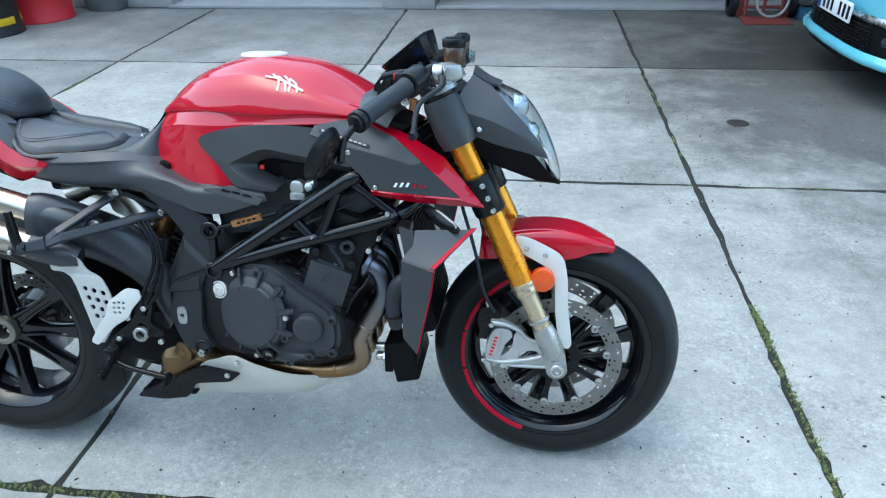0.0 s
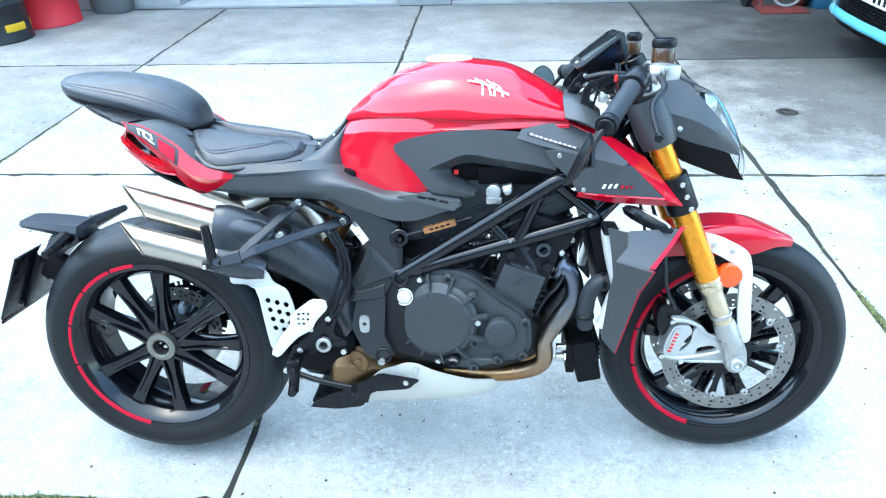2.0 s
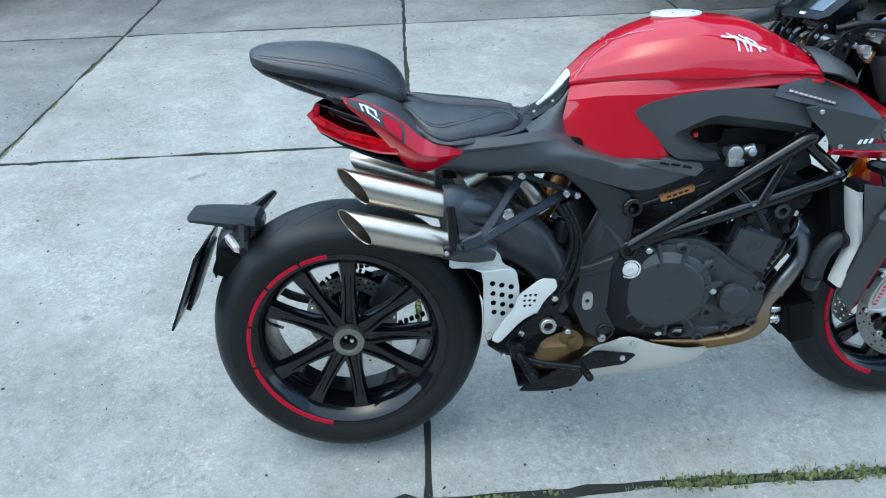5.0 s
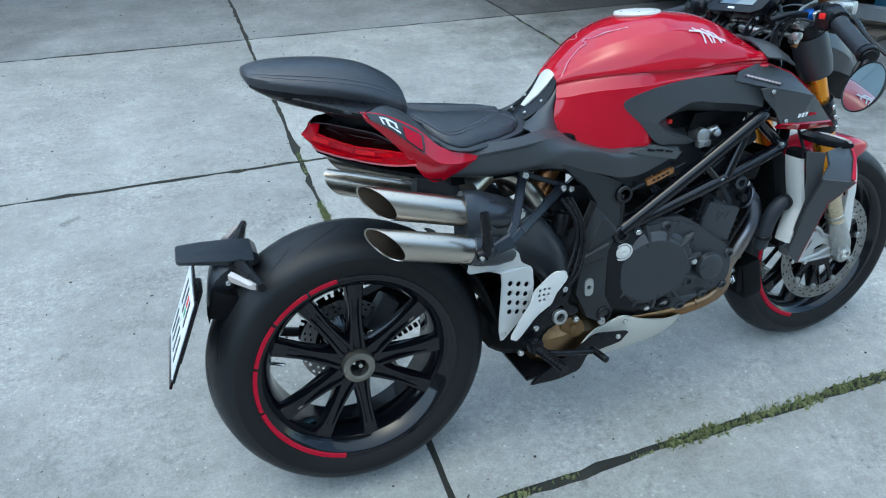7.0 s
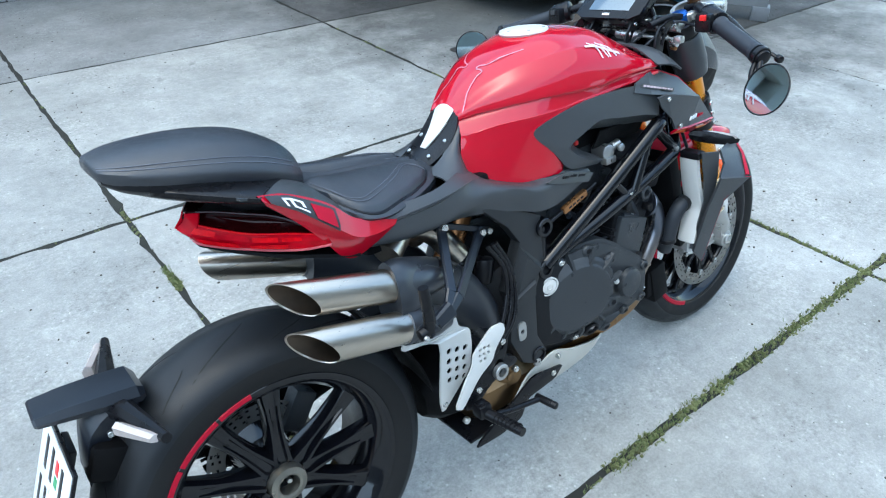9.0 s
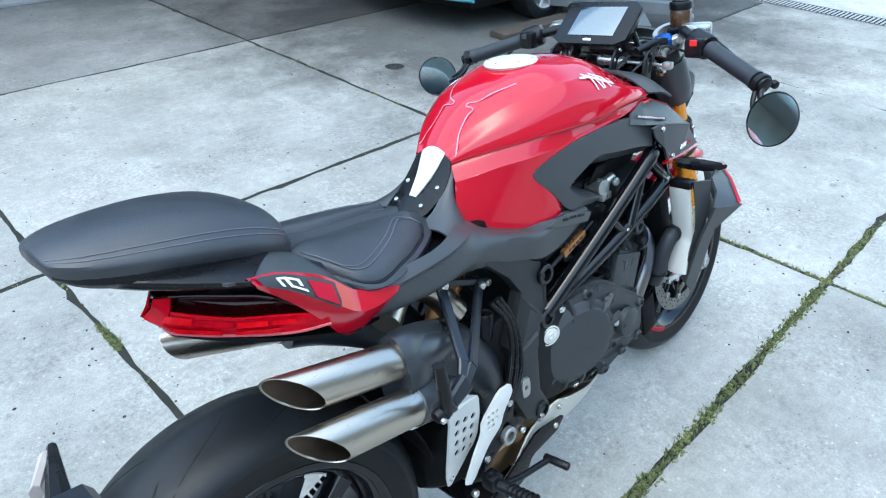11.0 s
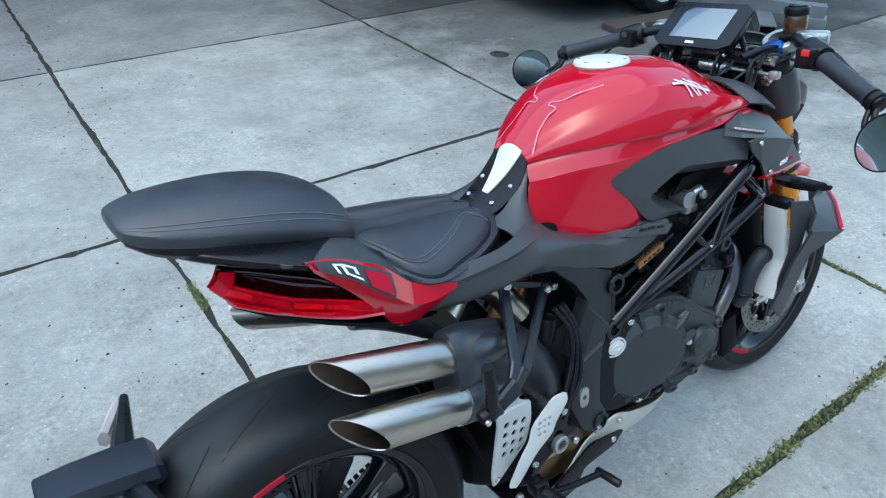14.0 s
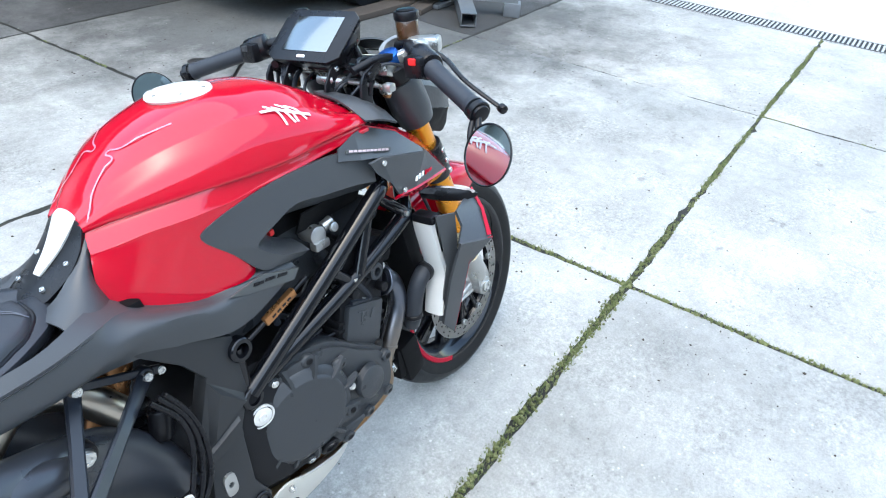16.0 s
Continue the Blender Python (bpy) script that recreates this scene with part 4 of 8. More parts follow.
# clamps, banjos and brackets crowded behind the display
for s in (-1, 1):
    clampb = part("clip_on_clamp", join(ring((1.138, s * 0.105, 0.955), (-0.4, 0, 0.9), 0.036, 0.0265, 0.020, 28), box((1.100, s * 0.112, 0.958), (0.030, 0.026, 0.022), 0.004, pose(0, 0, 0, 0, 20, 0))), ALU, bike, "cast silver handlebar clamp")
    for dx, dy in ((-0.052, 0.006), (-0.052, -0.010)):
        part("clamp_screw", bolt((1.138 + dx, s * (0.112 + dy), 0.962), 0.0045, 0.005, (-1, 0, 0.3)), STEEL, clampb)
    ban = part("hose_banjo", join(cyl((1.070, s * 0.120, 0.930), (1.070, s * 0.138, 0.930), 0.009, 14, 0.002), cyl((1.070, s * 0.126, 0.930), (1.048, s * 0.122, 0.950), 0.0045, 10, 0.001)), STEEL, bike)
    part("banjo_hose", tube([(1.048, s * 0.122, 0.950), (1.030, s * 0.112, 0.968), (1.055, s * 0.085, 0.985), (1.12, s * 0.075, 0.975)], 0.0042, 8, 5), BLACK, ban)
    part("gold_adjuster", cyl((1.083, s * 0.118, 0.912), (1.088, s * 0.122, 0.934), 0.008, 14, 0.002), BRONZE, bike)
    strap = part("cable_plate", plate(chaikin([(0.985, 0.945), (1.020, 0.990), (1.060, 0.985), (1.050, 0.968), (1.022, 0.962), (1.006, 0.932)], 1), s * 0.052, s * 0.057, [circle(1.010, 0.958, 0.006), circle(1.040, 0.977, 0.005)], 0.001), BLACK, bike, "black cable plate with holes")
    part("plate_screw", bolt((1.024, s * 0.057, 0.976), 0.005, 0.003, (0, s, 0)), STEEL, strap)
part("cross_brace", join(tube([(1.035, -0.13, 0.965), (1.045, 0.0, 0.985), (1.035, 0.13, 0.965)], 0.006, 10, 5), box((1.045, 0.0, 0.978), (0.03, 0.05, 0.02), 0.005)), BLACK, bike, "black cross brace below the display")
# ---------------------------------------------------------------- tank, side panels, seats, tail
# stations along the tank: x, top z, shoulder y z, crease y z, waist y z, low edge y z
TANK = [
    (0.506, 0.895, 0.022, 0.893, 0.045, 0.884, 0.056, 0.856, 0.069, 0.788),
    (0.532, 0.922, 0.040, 0.915, 0.066, 0.892, 0.078, 0.862, 0.086, 0.760),
    (0.570, 0.953, 0.062, 0.941, 0.095, 0.900, 0.104, 0.870, 0.107, 0.743),
    (0.620, 0.982, 0.086, 0.962, 0.123, 0.906, 0.130, 0.874, 0.129, 0.741),
    (0.680, 1.002, 0.106, 0.973, 0.143, 0.907, 0.144, 0.876, 0.143, 0.740),
    (0.740, 1.012, 0.118, 0.978, 0.154, 0.906, 0.150, 0.882, 0.108, 0.800),
    (0.800, 1.008, 0.124, 0.970, 0.160, 0.905, 0.155, 0.886, 0.110, 0.840),
    (0.865, 0.998, 0.124, 0.958, 0.161, 0.908, 0.157, 0.889, 0.115, 0.856),
    (0.925, 0.972, 0.118, 0.936, 0.158, 0.906, 0.155, 0.890, 0.140, 0.866),
    (0.985, 0.936, 0.108, 0.915, 0.148, 0.899, 0.150, 0.890, 0.138, 0.876),
]
rows = []
for x, zt, ys, zs, yc, zc, yw, zw, yl, zl in TANK:
    half = [(0.0, zt), (ys * 0.55, zt - (zt - zs) * 0.22), (ys - 0.004, zs + 0.003), (ys + 0.006, zs - 0.003), ((ys + yc) / 2 + 0.008, (zs + zc) / 2 + 0.004), (yc, zc), (yc - 0.005, zc - 0.005), (yc - 0.005 + (yw - yc) * 0.4, zc - 0.010), (yw, zw), (yw + 0.0008, zw - 0.007), ((yw + yl) / 2, (zw + zl) / 2), (yl, zl)]
    back = [0] * 6 + [q * max(0, (0.68 - x) / 0.17) for q in (0.001, 0.002, 0.006, 0.008, 0.015, 0.020)]
    rows.append([(x - b, y, z) for (y, z), b in zip(half[::-1], back[::-1])] + [(x - b, -y, z) for (y, z), b in zip(half[1:], back[1:])])
tank = part("fuel_tank", smooth_grid(rows, 6, 4, 0.004), RED, bike, "gloss red sculpted fuel tank")


def tank_top(x, y):
    """Height of the tank's skin at a place on its upper side."""
    T = np.array(TANK)
    s = [np.interp(x, T[:, 0], T[:, k]) for k in range(7)]
    ys = [0, s[2] * 0.55, s[2] - 0.004, s[2] + 0.006, (s[2] + s[4]) / 2 + 0.008, s[4]]
    zs = [s[1], s[1] - (s[1] - s[3]) * 0.22, s[3] + 0.003, s[3] - 0.003, (s[3] + s[5]) / 2 + 0.004, s[5]]
    return float(np.interp(abs(y), ys, zs))


cap = part("filler_cap", join(moved(lathe([(0.0, 0.0065), (0.045, 0.0065), (0.050, 0.005), (0.052, 0.0), (0.048, -0.006)], 48), Matrix.Translation((0.734, 0, 1.0078)) @ pose(0, 0, 0, 90, 0, 0))), WHITE_ALU, tank, "flat round silver filler cap")
for a in np.arange(6) * 1.047:
    part("cap_screw", cyl((0.734 + 0.042 * math.cos(a), 0.042 * math.sin(a), 1.010), (0.734 + 0.042 * math.cos(a), 0.042 * math.sin(a), 1.0152), 0.003, 8), STEEL, cap)


def on_tank(pts, width, k=4, lift=0.0035):
    """A thin ribbon of film that follows the tank's top, along (x, y) places."""
    P = catmull([(x, y, 0) for x, y in pts], k) if k > 1 else np.array([(x, y, 0) for x, y in pts], float)
    T = np.gradient(P, axis=0)
    N = np.stack([-T[:, 1], T[:, 0]], 1)
    N /= np.linalg.norm(N, axis=1)[:, None] + 1e-9
    rr = []
    for p, n in zip(P, N):
        a, b = p[:2] + n * width / 2, p[:2] - n * width / 2
        rr.append([(a[0], a[1], tank_top(*a) + lift), (b[0], b[1], tank_top(*b) + lift)])
    return grid(rr, thick=0.0004)


for s in (-1, 1):
    part("pinstripe", on_tank([(0.514, s * 0.050), (0.541, s * 0.037), (0.566, s * 0.034), (0.580, s * 0.037), (0.584, s * 0.030), (0.584, s * 0.018), (0.591, s * 0.018), (0.600, s * 0.036), (0.624, s * 0.051), (0.665, s * 0.069)], 0.0024, 5), LINE, tank, "pale pinstripe on the tank")
    # winged badge on the tank's shoulder, as plain shapes
    wing = []
    for k in range(4):
        x0 = 0.792 + 0.012 * k
        wing.append(on_tank([(x0, s * (0.117 + 0.005 * (k % 2))), (x0 + 0.016, s * 0.132), (x0 + 0.016 + 0.006 * (k % 2), s * 0.147)], 0.0042, 3, 0.0050))
    wing.append(on_tank([(0.778, s * 0.126), (0.815, s * 0.130), (0.862, s * 0.143)], 0.0045, 3, 0.0056))
    part("tank_badge", join(*wing), BADGE, tank, "white and red winged badge as plain shapes")

for s in (-1, 1):
    # dark panel wrapped round the intake opening on the tank's side
    outer = [(0.780, 0.150, 0.735), (0.735, 0.150, 0.741), (0.698, 0.148, 0.749), (0.660, 0.141, 0.793), (0.620, 0.131, 0.836), (0.643, 0.139, 0.856), (0.709, 0.149, 0.873), (0.776, 0.158, 0.881), (0.850, 0.163, 0.880), (0.920, 0.165, 0.872), (0.965, 0.166, 0.862)]
    crease = [(0.792, 0.158, 0.741), (0.762, 0.160, 0.750), (0.731, 0.160, 0.762), (0.699, 0.158, 0.786), (0.697, 0.157, 0.798), (0.729, 0.160, 0.814), (0.777, 0.166, 0.832), (0.833, 0.170, 0.824), (0.874, 0.172, 0.818), (0.915, 0.173, 0.811), (0.960, 0.174, 0.800)]
    inner = [(0.794, 0.140, 0.747), (0.775, 0.136, 0.756), (0.757, 0.128, 0.768), (0.744, 0.122, 0.780), (0.742, 0.121, 0.792), (0.757, 0.124, 0.800), (0.785, 0.132, 0.806), (0.833, 0.138, 0.800), (0.874, 0.142, 0.795), (0.915, 0.145, 0.790), (0.955, 0.146, 0.782)]
    deep = [(x + 0.006, y - 0.03, z) for x, y, z in inner]
    chains = [catmull([(x, s * (y - d), z) for x, y, z in c], 4) for c, d in ((outer, 0.006), (outer, -0.002), (crease, 0.0), (inner, 0.0), (deep, 0.0))]
    part("tank_side_panel", grid([[tuple(p) for p in r] for r in zip(*chains)], thick=0.004), GREY, bike, "matt dark grey panel round the intake opening", angle=24)
    part("intake_liner", smooth_grid([[(x, s * (0.142 - 0.022 * t), 0.800 - 0.042 * t) for t in (0, 0.33, 0.66, 1)] for x in (0.80, 0.83, 0.87, 0.91, 0.955)], 2, 2, 0.003), MATT, bike)
    # frame cover from the seat down to the pivot, below the red flank
    cov = [
        [(0.175, s * 0.118, 0.800), (0.175, s * 0.134, 0.776), (0.180, s * 0.128, 0.752), (0.19, s * 0.10, 0.742)],
        [(0.270, s * 0.135, 0.803), (0.270, s * 0.148, 0.785), (0.285, s * 0.143, 0.742), (0.29, s * 0.11, 0.724)],
        [(0.360, s * 0.140, 0.806), (0.365, s * 0.152, 0.790), (0.365, s * 0.148, 0.742), (0.37, s * 0.12, 0.726)],
        [(0.430, s * 0.112, 0.808), (0.432, s * 0.138, 0.792), (0.432, s * 0.146, 0.752), (0.44, s * 0.13, 0.726)],
        [(0.478, s * 0.078, 0.800), (0.485, s * 0.112, 0.785), (0.490, s * 0.146, 0.762), (0.498, s * 0.136, 0.716)],
        [(0.515, s * 0.050, 0.779), (0.532, s * 0.102, 0.763), (0.546, s * 0.148, 0.752), (0.555, s * 0.140, 0.700)],
        [(0.562, s * 0.070, 0.758), (0.592, s * 0.119, 0.746), (0.600, s * 0.155, 0.735), (0.610, s * 0.150, 0.684)],
        [(0.62, s * 0.120, 0.750), (0.645, s * 0.137, 0.747), (0.656, s * 0.154, 0.728), (0.662, s * 0.148, 0.682)],
        [(0.68, s * 0.134, 0.748), (0.698, s * 0.144, 0.744), (0.712, s * 0.154, 0.727), (0.714, s * 0.149, 0.698)],
        [(0.745, s * 0.138, 0.740), (0.756, s * 0.143, 0.735), (0.764, s * 0.148, 0.722), (0.765, s * 0.145, 0.714)],
    ]
    # a crisp upper fold
    mix = lambda p, q, t: tuple(a + (b - a) * t for a, b in zip(p, q))
    cov = [[a, mix(a, b, 0.90), mix(b, c, 0.08), c, d] for a, b, c, d in cov]
    cover = part("frame_cover", smooth_grid(cov, 4, 5, 0.004), GREY, bike, "matt dark grey frame cover below seat and tank")
    plq = plate([(0.626, 0.740), (0.690, 0.746), (0.762, 0.722), (0.748, 0.706), (0.655, 0.729)], s * 0.152, s * 0.1565, bevel=0.001, bend=lambda x, z: s * (0.02 * (x - 0.7) - 0.02 * max(0, z - 0.735)))
    pl = part("plaque", plq, PLAQUE, cover, "grey plaque with dark marks")
    part("plaque_marks", join(*[plate([(x, z), (x + 0.018, z - 0.004), (x + 0.016, z - 0.0085), (x - 0.003, z - 0.0045)], s * 0.1562, s * 0.158, bend=lambda x, z: s * (0.02 * (x - 0.7))) for x, z in ((0.672, 0.741), (0.695, 0.7375), (0.719, 0.732))]), BLACK, pl)

# black plate with a pale wedge between seat and tank
wedge = [[(0.412 + 0.012 * u ** 6, 0.040 * u, 0.814 - 0.007 * u * u + 0.006 * u ** 6), (0.434, 0.048 * u, 0.827 - 0.008 * u * u), (0.466, 0.052 * u, 0.848 - 0.009 * u * u), (0.492, 0.050 * u, 0.876 - 0.011 * u * u), (0.508, 0.042 * u, 0.901 - 0.010 * u * u)] for u in np.linspace(-1, 1, 9)]
neck = part("seat_nose_plate", smooth_grid(wedge, 2, 4, 0.009), BLACK, bike, "black nose plate with a pale silver wedge")
part("silver_wedge", smooth_grid([[(0.446, 0.008 * u, 0.8365), (0.478, 0.018 * u, 0.864 - 0.001 * u * u), (0.504, 0.027 * u, 0.899 - 0.006 * u * u), (0.511, 0.026 * u, 0.908 - 0.008 * u * u)] for u in np.linspace(-1, 1, 7)], 2, 4, 0.003), WHITE_ALU, neck, "pale silver wedge")
for s in (-1, 1):
    collar = [[(0.400, s * 0.046, 0.800), (0.408, s * 0.075, 0.806), (0.412, s * 0.105, 0.804), (0.416, s * 0.126, 0.790)],
              [(0.440, s * 0.054, 0.820), (0.446, s * 0.070, 0.822), (0.448, s * 0.096, 0.812), (0.452, s * 0.118, 0.788)],
              [(0.478, s * 0.046, 0.850), (0.484, s * 0.060, 0.846), (0.482, s * 0.072, 0.822), (0.480, s * 0.098, 0.784)],
              [(0.508, s * 0.028, 0.886), (0.512, s * 0.046, 0.872), (0.504, s * 0.048, 0.816), (0.506, s * 0.074, 0.770)],
              [(0.545, s * 0.020, 0.890), (0.545, s * 0.040, 0.850), (0.545, s * 0.050, 0.795), (0.545, s * 0.070, 0.750)]]
    part("neck_cover", smooth_grid(collar, 4, 4, 0.004), GREY, bike, "dark grey cover between seat and tank")
for x, y, z in ((0.436, -0.032, 0.8262), (0.436, 0.032, 0.8262), (0.474, -0.038, 0.8475), (0.474, 0.038, 0.8475)):
    part("nose_screw", bolt((x, y, z), 0.0045, 0.004, (-0.45, 0, 0.9)), STEEL, neck)


def seat_skin(stations, n=17, full=2.4):
    """Padded seat: x, half width, crown z, edge z, base z, spine height; fuller means a flatter crown."""
    R = []
    for x, hw, zc, ze, zb, sp in stations:
        up = []
        for u in np.linspace(-1, 1, n):
            a = abs(u)
            z = ze + (zc - ze) * (1 - a ** full) + sp * math.exp(-(a / 0.22) ** 2)
            up.append((x, hw * u, z))
        lo = [(x, hw * 1.01, ze - (ze - zb) * 0.35), (x, hw * 0.96, zb), (x, 0.0, zb - 0.002), (x, -hw * 0.96, zb), (x, -hw * 1.01, ze - (ze - zb) * 0.35)]
        R.append(up + lo)
    return loft(R, 4)


PILLION = [(-0.141, 0.028, 0.977, 0.973, 0.964, 0), (-0.134, 0.052, 0.982, 0.969, 0.955, 0), (-0.106, 0.077, 0.987, 0.963, 0.945, 0), (-0.06, 0.092, 0.988, 0.954, 0.934, 0), (-0.01, 0.102, 0.985, 0.945, 0.925, 0), (0.04, 0.105, 0.978, 0.934, 0.912, 0),
           (0.09, 0.101, 0.965, 0.918, 0.897, 0), (0.132, 0.088, 0.943, 0.899, 0.881, 0), (0.156, 0.067, 0.920, 0.886, 0.871, 0), (0.168, 0.040, 0.896, 0.877, 0.868, 0)]
pillion = part("pillion_seat", seat_skin(PILLION, 25, 3.4), SEAT, bike, "black padded pillion seat with grey double stitching")
part("seat_base", loft([[(x, hw * 0.97 * c, zb + 0.004 - h * q) for c, q in ((1, 0), (1, 0.6), (0.9, 1), (-0.9, 1), (-1, 0.6), (-1, 0))] for x, hw, zc, ze, zb, sp, h in [(*r, h) for r, h in zip(PILLION[1:], (0.010, 0.016, 0.020, 0.022, 0.022, 0.020, 0.016, 0.010, 0.008))]], 3), BLACK, pillion)
for a in (0.93, 0.87):
    for s in (1, -1):
        part("stitching", tube([(x, s * hw * a, ze + (zc - ze) * (1 - a ** 3.4) + 0.0005) for x, hw, zc, ze, zb, sp in PILLION[1:-1]], 0.0008, 5, 5), STITCH, pillion)

RIDER = [(0.140, 0.070, 0.856, 0.850, 0.812, 0.0), (0.155, 0.100, 0.862, 0.842, 0.810, -0.010), (0.190, 0.136, 0.861, 0.824, 0.804, -0.016), (0.215, 0.152, 0.857, 0.810, 0.798, -0.018), (0.245, 0.154, 0.853, 0.802, 0.793, -0.018), (0.28, 0.148, 0.849, 0.801, 0.790, -0.018),
         (0.35, 0.120, 0.838, 0.801, 0.786, -0.016), (0.41, 0.080, 0.826, 0.803, 0.788, -0.012), (0.436, 0.050, 0.818, 0.806, 0.794, -0.004)]
rider = part("rider_seat", seat_skin(RIDER), SEAT, bike, "black leather rider seat with two pads and a centre groove")


def seat_top(x, y):
    """Height of the rider seat's skin."""
    S = np.array(RIDER)
    hw, zc, ze, sp = [np.interp(x, S[:, 0], S[:, k]) for k in (1, 2, 3, 5)]
    a = min(1, abs(y) / hw)
    return ze + (zc - ze) * (1 - a ** 2.4) + sp * math.exp(-(a / 0.22) ** 2)


for s in (-1, 1):
    for off in (0.0, 0.007):
        for nm, pts in (("stitching", ((0.170, 0.072), (0.190, 0.108), (0.206, 0.128), (0.230, 0.133), (0.262, 0.122), (0.310, 0.096), (0.350, 0.066), (0.368, 0.058), (0.384, 0.064), (0.394, 0.074))), ("inner_seam", ((0.165, 0.048), (0.22, 0.050), (0.30, 0.046), (0.37, 0.036), (0.40, 0.030)))):
            part(nm, tube([(x - off * 0.4, s * (y - off), seat_top(x, y - off) + (0.0096 if nm == "stitching" else 0.0006)) for x, y in pts], 0.0008, 5, 5), STITCH, rider)
for s in (-1, 1):
    # raised cushion, cut square across the rear and tapered towards the tank
    rows = []
    for x in np.linspace(0.152, 0.404, 36):
        yo = float(np.interp(x, (0.152, 0.162, 0.185, 0.207, 0.218, 0.240, 0.258, 0.33, 0.372, 0.394, 0.404), (0.064, 0.080, 0.118, 0.141, 0.147, 0.149, 0.147, 0.120, 0.097, 0.077, 0.058)))
        yi = float(np.interp(x, (0.152, 0.19, 0.25, 0.404), (0.052, 0.036, 0.026, 0.026)))
        end = min(1.0, (x - 0.152) / 0.007, (0.404 - x) / 0.007)
        r = []
        for v in np.linspace(0, 1, 27):
            y = yi + (yo - yi) * v
            edge = min(1.0, (y - yi) / 0.007, (yo - y) / 0.007, max(0.0, end))
            r.append((x, s * y, seat_top(x, y) - 0.003 + 0.0115 * math.sin(math.pi / 2 * max(0.0, edge))))
        rows.append(r)
    part("seat_pad", grid(rows), SEAT, rider, angle=60)
    rim = [rows[0][k] for k in range(2, 27, 6)] + [r[-1] for r in rows[1:-1:3]] + [rows[-1][k] for k in range(26, 0, -6)]
    part("pad_piping", tube([(x, y, z + 0.0015) for x, y, z in rim], 0.0032, 8, 2), BLACK, rider, "black piping round the pad")
part("seat_pan", smooth_grid([[(0.13, 0.11 * u, 0.795), (0.21, 0.140 * u, 0.792), (0.29, 0.138 * u, 0.787), (0.37, 0.110 * u, 0.785), (0.43, 0.06 * u, 0.79)] for u in np.linspace(-1, 1, 7)], 2, 3, 0.012), BLACK, rider)

# tail: black seat carrier, swept lip, red flanks, wrap-round lamp
tail = part("tail_unit", loft([[(x, hw * c, zm + h * q) for c, q in ((1, 0.2), (0.8, 1), (0, 1.05), (-0.8, 1), (-1, 0.2), (-0.75, -1), (0, -1.05), (0.75, -1))] for x, hw, zm, h in
                               ((-0.080, 0.010, 0.938, 0.004), (-0.05, 0.030, 0.926, 0.010), (0.0, 0.062, 0.902, 0.018), (0.06, 0.104, 0.876, 0.030), (0.12, 0.120, 0.846, 0.036), (0.18, 0.126, 0.810, 0.040), (0.24, 0.126, 0.778, 0.034))], 4), BLACK, bike, "black tail unit with red flanks")
lip = []
for u in np.linspace(-1, 1, 21):
    a = abs(u)
    x0, y0, z0 = -0.114 + 0.160 * a ** 2.2, 0.150 * u, 0.940 - 0.046 * a ** 2.2
    h = 0.011 + 0.006 * (1 - a ** 4)
    lip.append([(x0 + 0.060, 0.098 * u, z0 + 0.004), (x0 + 0.022, 0.132 * u, z0 + 0.006), (x0 + 0.004, y0, z0 + 0.003), (x0, y0 * 1.004, z0 - 0.002), (x0 + 0.006, y0 * 0.985, z0 - h * 0.7), (x0 + 0.022, y0 * 0.93, z0 - h * 1.15), (x0 + 0.062, 0.100 * u, z0 - h * 1.1)])
part("tail_lip", smooth_grid(lip, 2, 3, 0.003), BLACK, tail, "black swept lip under the pillion seat")
